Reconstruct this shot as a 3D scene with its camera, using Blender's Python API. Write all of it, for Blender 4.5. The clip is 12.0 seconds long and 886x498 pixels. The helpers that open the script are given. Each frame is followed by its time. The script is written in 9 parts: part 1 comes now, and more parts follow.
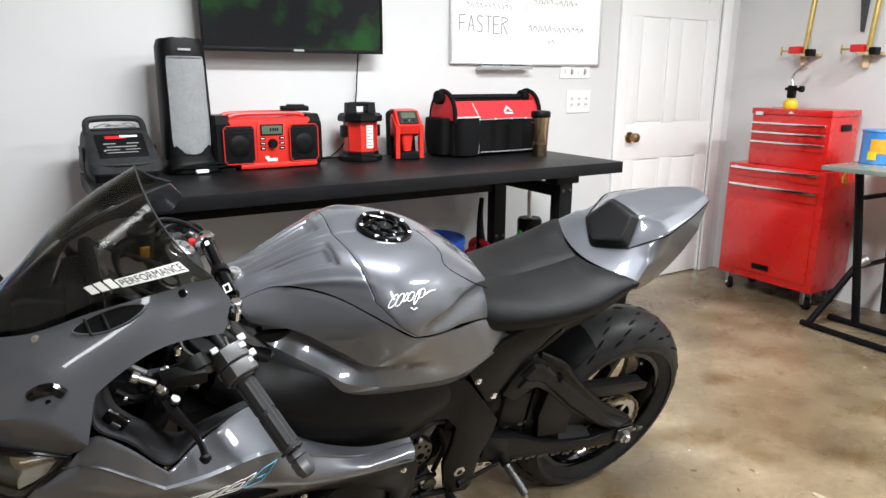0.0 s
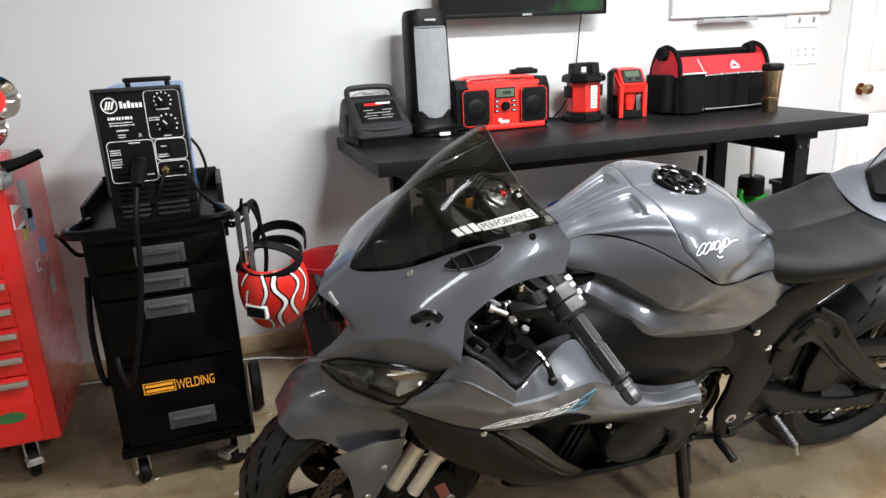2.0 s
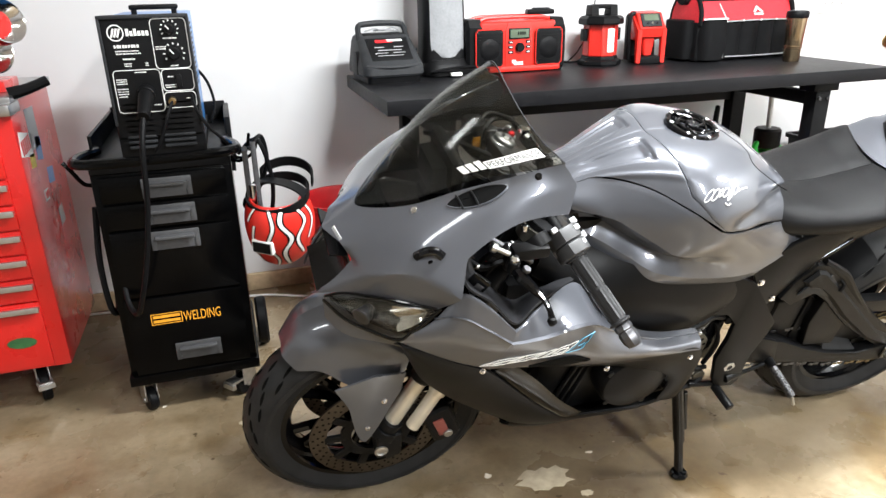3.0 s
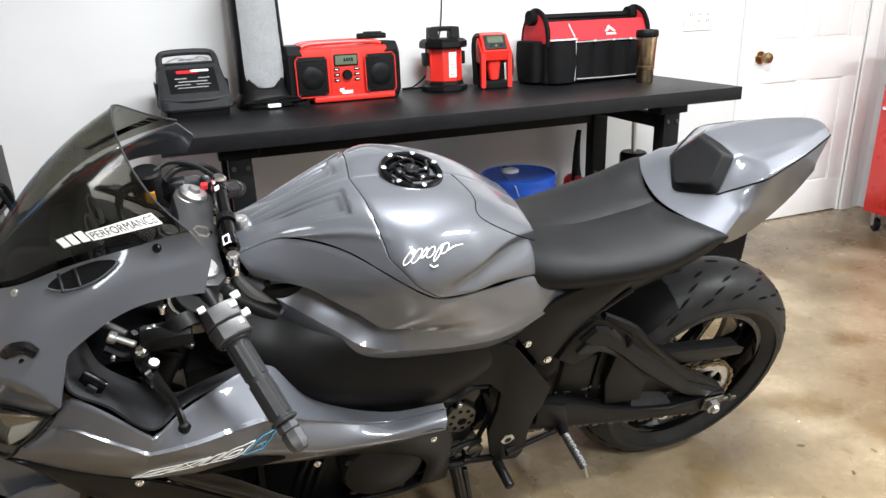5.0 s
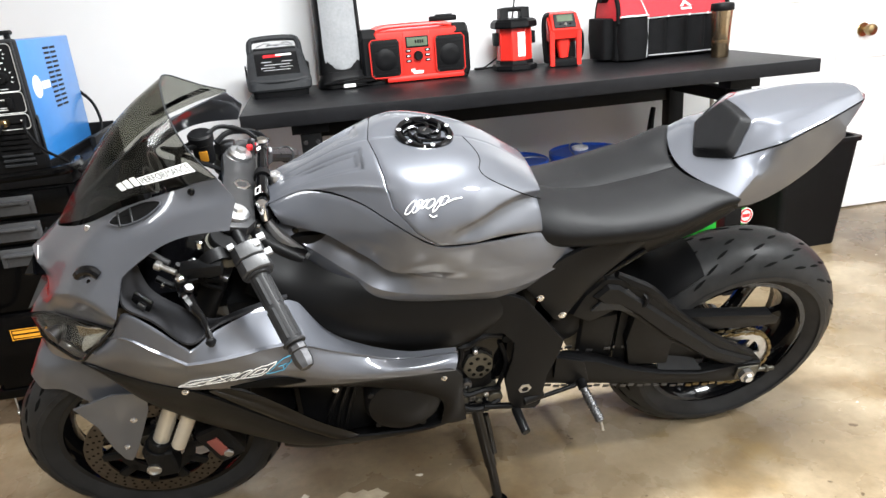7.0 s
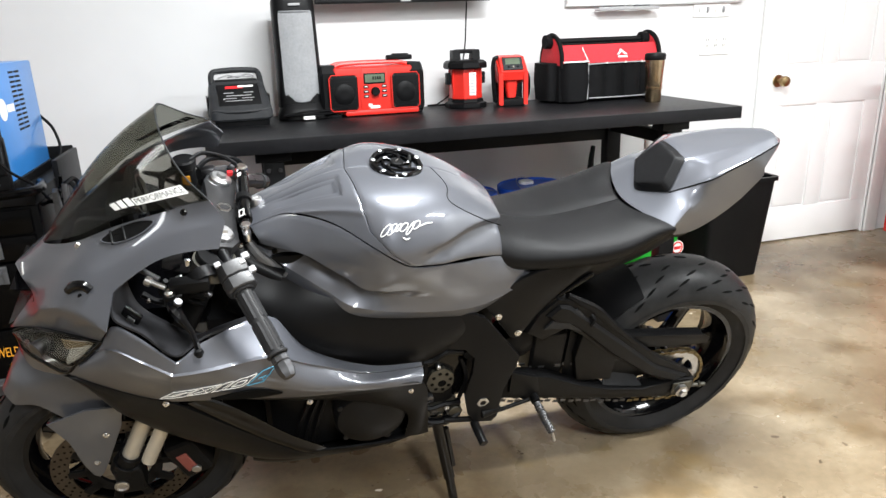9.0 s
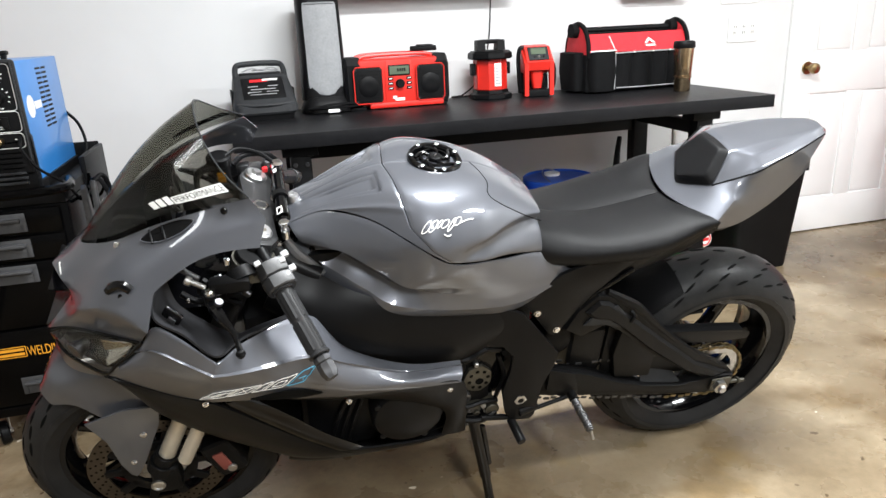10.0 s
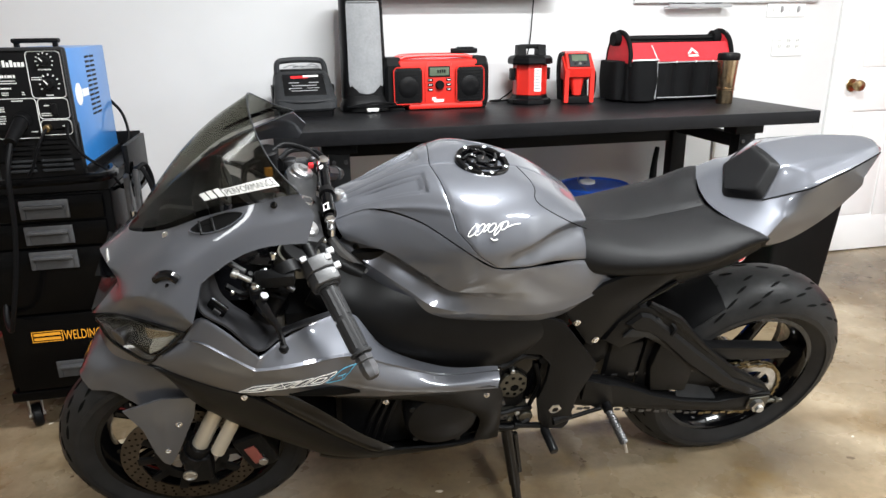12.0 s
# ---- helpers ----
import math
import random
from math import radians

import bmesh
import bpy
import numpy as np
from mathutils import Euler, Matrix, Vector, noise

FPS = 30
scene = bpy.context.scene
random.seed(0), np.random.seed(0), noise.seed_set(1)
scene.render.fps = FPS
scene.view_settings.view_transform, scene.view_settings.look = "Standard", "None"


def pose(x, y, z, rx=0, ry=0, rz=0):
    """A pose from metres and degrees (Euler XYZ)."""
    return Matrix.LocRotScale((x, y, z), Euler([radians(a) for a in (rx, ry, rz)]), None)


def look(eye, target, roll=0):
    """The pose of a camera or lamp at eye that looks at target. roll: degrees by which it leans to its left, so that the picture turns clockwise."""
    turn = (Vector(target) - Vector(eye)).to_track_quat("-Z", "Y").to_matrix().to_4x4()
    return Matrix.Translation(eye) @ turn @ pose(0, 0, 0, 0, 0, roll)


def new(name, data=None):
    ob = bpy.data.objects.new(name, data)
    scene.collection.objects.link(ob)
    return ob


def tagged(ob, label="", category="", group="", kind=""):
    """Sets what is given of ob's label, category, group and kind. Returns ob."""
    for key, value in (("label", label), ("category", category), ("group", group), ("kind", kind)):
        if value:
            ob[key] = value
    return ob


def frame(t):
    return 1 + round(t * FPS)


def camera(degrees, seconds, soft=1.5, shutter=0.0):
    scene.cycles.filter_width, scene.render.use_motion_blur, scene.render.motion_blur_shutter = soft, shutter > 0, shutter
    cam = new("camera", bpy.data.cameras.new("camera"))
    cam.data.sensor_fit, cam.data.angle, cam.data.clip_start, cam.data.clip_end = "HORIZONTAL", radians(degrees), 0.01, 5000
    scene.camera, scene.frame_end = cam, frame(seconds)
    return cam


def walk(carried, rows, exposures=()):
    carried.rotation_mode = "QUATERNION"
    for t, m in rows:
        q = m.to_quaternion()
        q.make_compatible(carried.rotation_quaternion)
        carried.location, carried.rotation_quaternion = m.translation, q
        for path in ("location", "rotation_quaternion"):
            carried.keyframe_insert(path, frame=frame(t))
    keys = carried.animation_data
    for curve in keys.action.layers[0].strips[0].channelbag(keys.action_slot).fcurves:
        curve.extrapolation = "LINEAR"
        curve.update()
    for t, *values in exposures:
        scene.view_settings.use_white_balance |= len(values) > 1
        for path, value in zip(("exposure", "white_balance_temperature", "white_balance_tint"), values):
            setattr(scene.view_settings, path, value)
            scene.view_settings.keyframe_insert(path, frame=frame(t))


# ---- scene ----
from mathutils.bvhtree import BVHTree

cam = camera(66.0, 12.0)
PATH = [
    (0, (1.048, 0.978, 1.254), (2.057, 2.634, 0.766), 0.3),
    (0.5, (0.995, 0.971, 1.252), (1.977, 2.654, 0.801), -3.4),
    (1, (0.849, 0.976, 1.268), (1.755, 2.684, 0.756), -5.4),
    (1.5, (0.78, 0.984, 1.271), (1.572, 2.751, 0.77), -4.0),
    (2, (0.73, 0.998, 1.262), (1.321, 2.819, 0.682), -2.7),
    (2.5, (0.719, 0.988, 1.254), (1.265, 2.781, 0.557), -2.1),
    (3, (0.739, 0.994, 1.245), (1.283, 2.777, 0.519), -1.2),
    (3.5, (0.847, 1.019, 1.237), (1.435, 2.802, 0.547), -2.9),
    (3.7, (0.936, 1.017, 1.23), (1.578, 2.783, 0.546), -2.3),
    (5.3, (1.332, 1.1, 1.236), (1.986, 2.865, 0.56), -2.0),
    (5.5, (1.368, 1.129, 1.232), (2.025, 2.88, 0.524), -1.7),
    (6, (1.504, 1.08, 1.201), (1.98, 2.901, 0.526), 2.7),
    (6.5, (1.57, 0.973, 1.177), (1.825, 2.825, 0.468), -3.5),
    (7, (1.435, 0.873, 1.204), (1.755, 2.723, 0.516), -4.4),
    (7.2, (1.38, 0.837, 1.211), (1.761, 2.673, 0.515), -2.4),
    (8.8, (1.333, 0.78, 1.225), (1.776, 2.635, 0.623), -2.0),
    (9, (1.348, 0.772, 1.223), (1.857, 2.609, 0.618), -2.0),
    (9.5, (1.339, 0.779, 1.234), (1.854, 2.61, 0.617), -2.3),
    (10, (1.302, 0.818, 1.228), (1.773, 2.657, 0.598), -2.7),
    (10.5, (1.272, 0.832, 1.226), (1.726, 2.67, 0.581), -1.2),
    (11, (1.268, 0.831, 1.227), (1.748, 2.669, 0.603), -0.5),
    (11.5, (1.272, 0.826, 1.233), (1.689, 2.687, 0.63), 0.0),
    (12, (1.258, 0.839, 1.226), (1.672, 2.695, 0.606), -0.7),
]
walk(cam, [(t, look(eye, target, roll)) for t, eye, target, roll in PATH],
     [(0, -0.25), (1, -0.3), (1.5, -0.22), (2, -0.05), (2.5, 0.38), (3, 0.5), (3.5, 0.5), (5.5, 0.04), (6, 0.04), (6.5, 0.14), (7, 0.42), (9, 0.1), (10, 0.03), (12, 0.02)])

# ---- world and lights ----
world = bpy.data.worlds.new("world")
scene.world = world
world.use_nodes = True
world.node_tree.nodes["Background"].inputs[0].default_value = (0.9, 0.95, 1.0, 1)
world.node_tree.nodes["Background"].inputs[1].default_value = 0.02
scene.view_settings.exposure = 0.0
LAMPS = [(2.15, 1.95, 128.0, 0), (1.75, -0.55, 132.0, 90), (4.15, 1.0, 122.0, 0), (-0.6, 1.3, 15.0, 0)]
for lx, ly, power, turn in LAMPS:
    data = bpy.data.lights.new("ceiling_lamp", "AREA")
    data.shape, data.size, data.size_y, data.energy = "RECTANGLE", 1.16, 0.24, power
    data.color = (0.95, 0.985, 1.0)
    lamp = new("ceiling_lamp", data)
    lamp.matrix_world = pose(lx, ly, 2.515, 0, 0, turn)

# ---- materials ----
MATS = {}


def mat(name, color, rough=0.5, metal=0.0, coat=0.0, grain=0.0, scale=40.0, bump=0.0, bscale=200.0, second=None, rvar=0.0, emit=0.0, spec=0.5, flake=0.0):
    """A painted, plastic, metal or stone surface with grain at two scales."""
    if name in MATS:
        return MATS[name]
    if max(color) < 0.03 and metal < 0.5:
        spec = 0.13
    m = bpy.data.materials.new(name)
    m.use_nodes = True
    nt = m.node_tree
    n, l = nt.nodes, nt.links
    b = n["Principled BSDF"]
    b.inputs["Base Color"].default_value = (*color, 1)
    b.inputs["Roughness"].default_value = rough
    b.inputs["Metallic"].default_value = metal
    b.inputs["Coat Weight"].default_value = coat
    b.inputs["Coat Roughness"].default_value = 0.04
    b.inputs["Specular IOR Level"].default_value = spec
    co = n.new("ShaderNodeTexCoord")
    if grain:
        big = n.new("ShaderNodeTexNoise")
        big.inputs["Scale"].default_value, big.inputs["Detail"].default_value = scale * 0.12, 3
        small = n.new("ShaderNodeTexNoise")
        small.inputs["Scale"].default_value, small.inputs["Detail"].default_value = scale, 5
        for t in (big, small):
            l.new(co.outputs["Object"], t.inputs["Vector"])
        add = n.new("ShaderNodeMath")
        add.operation = "ADD"
        l.new(big.outputs["Fac"], add.inputs[0])
        l.new(small.outputs["Fac"], add.inputs[1])
        ramp = n.new("ShaderNodeMapRange")
        ramp.inputs["From Min"].default_value, ramp.inputs["From Max"].default_value = 0.7, 1.3
        l.new(add.outputs[0], ramp.inputs["Value"])
        mix = n.new("ShaderNodeMix")
        mix.data_type = "RGBA"
        lo = second or tuple(c * (1 - grain) for c in color)
        hi = tuple(min(1, c * (1 + grain * 0.6)) for c in color)
        mix.inputs["A"].default_value, mix.inputs["B"].default_value = (*lo, 1), (*hi, 1)
        l.new(ramp.outputs[0], mix.inputs["Factor"])
        l.new(mix.outputs["Result"], b.inputs["Base Color"])
        if rvar:
            rr = n.new("ShaderNodeMapRange")
            rr.inputs["To Min"].default_value, rr.inputs["To Max"].default_value = max(0.02, rough - rvar), rough + rvar
            l.new(small.outputs["Fac"], rr.inputs["Value"])
            l.new(rr.outputs[0], b.inputs["Roughness"])
    if bump:
        bn = n.new("ShaderNodeTexNoise")
        bn.inputs["Scale"].default_value, bn.inputs["Detail"].default_value = bscale, 3
        l.new(co.outputs["Object"], bn.inputs["Vector"])
        bp = n.new("ShaderNodeBump")
        bp.inputs["Strength"].default_value, bp.inputs["Distance"].default_value = bump, 0.002
        l.new(bn.outputs["Fac"], bp.inputs["Height"])
        l.new(bp.outputs[0], b.inputs["Normal"])
    if emit:
        b.inputs["Emission Color"].default_value = (*color, 1)
        b.inputs["Emission Strength"].default_value = emit
    MATS[name] = m
    return m


def glass(name, color, rough=0.02):
    m = bpy.data.materials.new(name)
    m.use_nodes = True
    n, l = m.node_tree.nodes, m.node_tree.links
    b = n["Principled BSDF"]
    n.remove(b)
    tr, gl, fr, pw, sc, mx = (n.new("ShaderNode" + k) for k in ("BsdfTransparent", "BsdfGlossy", "LayerWeight", "Math", "Math", "MixShader"))
    tr.inputs[0].default_value = (*color, 1)
    gl.inputs["Roughness"].default_value = rough
    fr.inputs["Blend"].default_value = 0.5
    pw.operation, sc.operation = "POWER", "MULTIPLY_ADD"
    pw.inputs[1].default_value, sc.inputs[1].default_value, sc.inputs[2].default_value = 5.0, 0.6, 0.03
    l.new(fr.outputs["Facing"], pw.inputs[0])
    l.new(pw.outputs[0], sc.inputs[0])
    l.new(sc.outputs[0], mx.inputs[0])
    l.new(tr.outputs[0], mx.inputs[1])
    l.new(gl.outputs[0], mx.inputs[2])
    l.new(mx.outputs[0], n["Material Output"].inputs[0])
    return m


WALL = mat("wall_paint", (0.66, 0.66, 0.665), 0.55, grain=0.03, scale=6, bump=0.15, bscale=260)
CEIL = mat("ceiling_paint", (0.8, 0.8, 0.79), 0.7, grain=0.03, scale=8)
TRIM = mat("white_trim_paint", (0.84, 0.84, 0.84), 0.35, grain=0.02, scale=9)
RAWWOOD = mat("raw_pine", (0.50, 0.38, 0.24), 0.7, grain=0.35, scale=30, bump=0.2)
BENCH = mat("bench_laminate", (0.008, 0.008, 0.009), 0.42, grain=0.25, scale=60, bump=0.12, bscale=400, rvar=0.08)
BSTEEL = mat("black_powder_coat", (0.005, 0.005, 0.0055), 0.4, grain=0.3, scale=40, bump=0.08, bscale=600)
CART = mat("cart_black_enamel", (0.0012, 0.0012, 0.0014), 0.2, grain=0.3, scale=14, rvar=0.06)
BPLAST = mat("black_plastic", (0.005, 0.005, 0.0055), 0.45, grain=0.25, scale=50, bump=0.08, bscale=700)
DPLAST = mat("dark_grey_plastic", (0.026, 0.027, 0.029), 0.5, grain=0.2, scale=40, bump=0.1, bscale=600)
GPLAST = mat("grey_mesh_plastic", (0.24, 0.245, 0.255), 0.5, grain=0.15, scale=120, bump=0.3, bscale=900)
REDP = mat("red_tool_plastic", (0.62, 0.022, 0.014), 0.38, grain=0.12, scale=25)
REDE = mat("red_enamel", (0.56, 0.012, 0.010), 0.28, grain=0.05, scale=9, coat=0.4, rvar=0.05)
REDC = mat("red_canvas", (0.60, 0.02, 0.03), 0.75, grain=0.2, scale=200, bump=0.3, bscale=900)
BCAN = mat("black_canvas", (0.005, 0.005, 0.0055), 0.8, grain=0.3, scale=200, bump=0.35, bscale=900)
CHROME = mat("chrome", (0.75, 0.75, 0.76), 0.12, metal=1.0, grain=0.06, scale=30)
STEEL = mat("brushed_steel", (0.52, 0.52, 0.52), 0.34, metal=1.0, grain=0.2, scale=60)
DSTEEL = mat("dark_steel", (0.10, 0.10, 0.105), 0.38, metal=0.9, grain=0.3, scale=60)
BRASS = mat("brass", (0.34, 0.25, 0.13), 0.30, metal=1.0, grain=0.15, scale=50)
ZINC = mat("yellow_zinc", (0.62, 0.46, 0.16), 0.3, metal=1.0, grain=0.2, scale=40)
BRONZE = mat("bronze_tumbler", (0.50, 0.37, 0.23), 0.24, metal=1.0, grain=0.15, scale=40)
WHITE = mat("white_print", (0.8, 0.8, 0.78), 0.5, grain=0.04, scale=60)
GREYPR = mat("grey_print", (0.35, 0.35, 0.36), 0.5, grain=0.05, scale=60)
ORANGE = mat("orange_print", (0.80, 0.34, 0.02), 0.5, grain=0.08, scale=60)
BLUEP = mat("blue_enamel", (0.03, 0.20, 0.55), 0.35, grain=0.1, scale=14, coat=0.3)
PAIL = mat("blue_pail_plastic", (0.014, 0.085, 0.48), 0.35, grain=0.15, scale=20)
GREEN = mat("green_plastic", (0.01, 0.36, 0.03), 0.4, grain=0.15, scale=20)
RED2 = mat("red_can_plastic", (0.62, 0.015, 0.02), 0.4, grain=0.15, scale=20)
YELL = mat("yellow_plastic", (0.75, 0.55, 0.02), 0.4, grain=0.1, scale=20)
BOARD = mat("whiteboard_enamel", (0.86, 0.87, 0.88), 0.14, grain=0.02, scale=5)
INK = mat("marker_ink", (0.10, 0.10, 0.11), 0.6, grain=0.5, scale=90)
ALU = mat("satin_aluminium", (0.62, 0.62, 0.63), 0.36, metal=1.0, grain=0.08, scale=60)
CABLE = mat("cable_rubber", (0.0035, 0.0035, 0.004), 0.5, grain=0.2, scale=60)
LCD = mat("lcd", (0.10, 0.13, 0.09), 0.15, grain=0.1, scale=30)
TOPG = mat("green_grey_tabletop", (0.20, 0.24, 0.22), 0.25, grain=0.25, scale=14, rvar=0.08)


# ---- mesh helpers ----
def crs(points, n, closed=False):
    """n points along a smooth curve through the points."""
    p = np.array(points, float)
    k = len(p)
    if closed:
        p = np.vstack([p[-1:], p, p[:2]])
        s = np.linspace(0, k, n, endpoint=False)
    else:
        p = np.vstack([2 * p[0] - p[1], p, 2 * p[-1] - p[-2]])
        s = np.linspace(0, k - 1, n)
    i = np.minimum(s.astype(int), k - 1 if closed else k - 2)
    f = (s - i)[:, None]
    a, b, c, d = p[i], p[i + 1], p[i + 2], p[i + 3]
    return 0.5 * (2 * b + (c - a) * f + (2 * a - 5 * b + 4 * c - d) * f**2 + (3 * b - a - 3 * c + d) * f**3)


def from_data(verts, faces):
    me = bpy.data.meshes.new("tmp")
    me.from_pydata([tuple(map(float, v)) for v in verts], [], faces)
    bm = bmesh.new()
    bm.from_mesh(me)
    bpy.data.meshes.remove(me)
    return bm


def join(*bms):
    out = bmesh.new()
    for b in bms:
        me = bpy.data.meshes.new("tmp")
        b.to_mesh(me)
        out.from_mesh(me)
        bpy.data.meshes.remove(me)
        b.free()
    return out


def moved(bm, m):
    bmesh.ops.transform(bm, matrix=m, verts=bm.verts)
    if m.to_3x3().determinant() < 0:
        bmesh.ops.reverse_faces(bm, faces=bm.faces)
    return bm


MIRROR = Matrix.Diagonal((1, -1, 1, 1))


def box(x0, y0, z0, x1, y1, z1, bev=0.003, seg=2):
    bm = bmesh.new()
    bmesh.ops.create_cube(bm, size=1)
    bmesh.ops.transform(bm, matrix=Matrix.Translation(((x0 + x1) / 2, (y0 + y1) / 2, (z0 + z1) / 2)) @ Matrix.Diagonal((x1 - x0, y1 - y0, z1 - z0, 1)), verts=bm.verts)
    if bev:
        bmesh.ops.bevel(bm, geom=list(bm.edges), offset=min(bev, 0.45 * min(abs(x1 - x0), abs(y1 - y0), abs(z1 - z0))), segments=seg, profile=0.6, affect="EDGES")
    return bm


def axis_matrix(a, b):
    a, b = Vector(a), Vector(b)
    return Matrix.Translation(a) @ (b - a).to_track_quat("Z", "Y").to_matrix().to_4x4()


def lathe(profile, a=(0, 0, 0), b=(0, 0, 1), seg=24, cap=True):
    """A turned body: (radius, height) along the axis from a towards b."""
    v, f = [], []
    for r, z in profile:
        for i in range(seg):
            t = 2 * math.pi * i / seg
            v.append((r * math.cos(t), r * math.sin(t), z))
    for j in range(len(profile) - 1):
        for i in range(seg):
            k = (i + 1) % seg
            f.append((j * seg + i, j * seg + k, (j + 1) * seg + k, (j + 1) * seg + i))
    cap = cap and tuple(profile[0]) != tuple(profile[-1])
    if cap and profile[0][0] > 1e-5:
        f.append(tuple(reversed(range(seg))))
    if cap and profile[-1][0] > 1e-5:
        f.append(tuple((len(profile) - 1) * seg + i for i in range(seg)))
    bm = from_data(v, f)
    bmesh.ops.remove_doubles(bm, verts=bm.verts, dist=1e-6)
    return moved(bm, axis_matrix(a, b))


def rod(a, b, r, r2=None, seg=14, bev=0.0015):
    h = (Vector(b) - Vector(a)).length
    r2 = r if r2 is None else r2
    e = min(bev, r * 0.4, r2 * 0.4, h * 0.3)
    return lathe([(r - e, 0), (r, e), (r2, h - e), (r2 - e, h)], a, b, seg)


def ring(a, b, r_out, r_in, seg=36):
    h = (Vector(b) - Vector(a)).length
    bm = lathe([(r_in, 0), (r_out, 0), (r_out, h), (r_in, h), (r_in, 0)], a, b, seg)
    bmesh.ops.delete(bm, geom=[f for f in bm.faces if len(f.verts) > 4], context="FACES")
    return bm


def tube(points, r, n=24, seg=8, closed=False, smooth=True):
    """A round bar along a smooth path; r may be one radius or one at each path point."""
    p = crs(points, n, closed) if smooth else np.array(points, float)
    n = len(p)
    rad = np.full(n, r) if np.isscalar(r) else np.interp(np.linspace(0, 1, n), np.linspace(0, 1, len(r)), r)
    tan = np.gradient(p, axis=0) if not closed else np.roll(p, -1, 0) - np.roll(p, 1, 0)
    tan /= np.linalg.norm(tan, axis=1)[:, None] + 1e-12
    up = np.array([0.0, 0, 1]) if abs(tan[0][2]) < 0.9 else np.array([1.0, 0, 0])
    v, f = [], []
    for i in range(n):
        up = up - tan[i] * (up @ tan[i])
        up /= np.linalg.norm(up) + 1e-12
        side = np.cross(tan[i], up)
        for k in range(seg):
            t = 2 * math.pi * k / seg
            v.append(p[i] + rad[i] * (math.cos(t) * up + math.sin(t) * side))
    for i in range(n if closed else n - 1):
        j = (i + 1) % n
        for k in range(seg):
            q = (k + 1) % seg
            f.append((i * seg + k, i * seg + q, j * seg + q, j * seg + k))
    if not closed:
        f.append(tuple(reversed(range(seg))))
        f.append(tuple((n - 1) * seg + k for k in range(seg)))
    bm = from_data(v, f)
    bmesh.ops.recalc_face_normals(bm, faces=bm.faces)
    return bm


def plate(outline, thick, m=None, bev=0.002, seg=2):
    """A flat plate from an outline in x, y, from z = 0 to thick."""
    k = len(outline)
    v = [(x, y, 0) for x, y in outline] + [(x, y, thick) for x, y in outline]
    f = [tuple(reversed(range(k))), tuple(range(k, 2 * k))] + [(i, (i + 1) % k, k + (i + 1) % k, k + i) for i in range(k)]
    bm = from_data(v, f)
    bmesh.ops.recalc_face_normals(bm, faces=bm.faces)
    if bev:
        edges = [e for e in bm.edges if abs(e.verts[0].co.z - e.verts[1].co.z) < 1e-6]
        bmesh.ops.bevel(bm, geom=edges, offset=min(bev, thick * 0.45), segments=seg, profile=0.6, affect="EDGES")
    return moved(bm, m) if m is not None else bm


SIDE = Matrix(((1, 0, 0, 0), (0, 0, -1, 0), (0, 1, 0, 0), (0, 0, 0, 1)))  # x, y of an outline become x, z; thickness goes to -y


def sheet(grid, thick=0.003, ease=0.0):
    """A shell from a grid of points, with its rim closed; ease draws its rim in to round it."""
    g = np.array(grid, float)
    m, n = g.shape[:2]
    du, dv = np.gradient(g, axis=0), np.gradient(g, axis=1)
    nor = np.cross(du, dv)
    nor /= np.linalg.norm(nor, axis=2)[..., None] + 1e-12
    if ease:
        edge = np.zeros((m, n))
        edge[0], edge[-1], edge[:, 0], edge[:, -1] = 1, 1, 1, 1
        g = g - nor * (edge * ease)[..., None]
    v = np.concatenate([g.reshape(-1, 3), (g - nor * thick).reshape(-1, 3)])
    q = m * n
    f = []
    for i in range(m - 1):
        for j in range(n - 1):
            a, b, c, d = i * n + j, (i + 1) * n + j, (i + 1) * n + j + 1, i * n + j + 1
            f += [(a, b, c, d), (q + d, q + c, q + b, q + a)]
    rim = [i * n for i in range(m)] + [(m - 1) * n + j for j in range(1, n)] + [i * n + n - 1 for i in range(m - 2, -1, -1)] + [j for j in range(n - 2, 0, -1)]
    for a, b in zip(rim, rim[1:] + rim[:1]):
        f.append((a, q + a, q + b, b))
    bm = from_data(v, f)
    bmesh.ops.remove_doubles(bm, verts=bm.verts, dist=1e-5)
    bmesh.ops.recalc_face_normals(bm, faces=bm.faces)
    return bm


def outward(g, mid=0.8):
    """Turns a grid so that its shell faces away from the middle line of the machine."""
    c = g.reshape(-1, 3).mean(0)
    n = np.cross(np.gradient(g, axis=0), np.gradient(g, axis=1)).reshape(-1, 3).mean(0)
    return g if n @ (c - np.array([c[0], 0, mid])) > 0 else g[::-1]


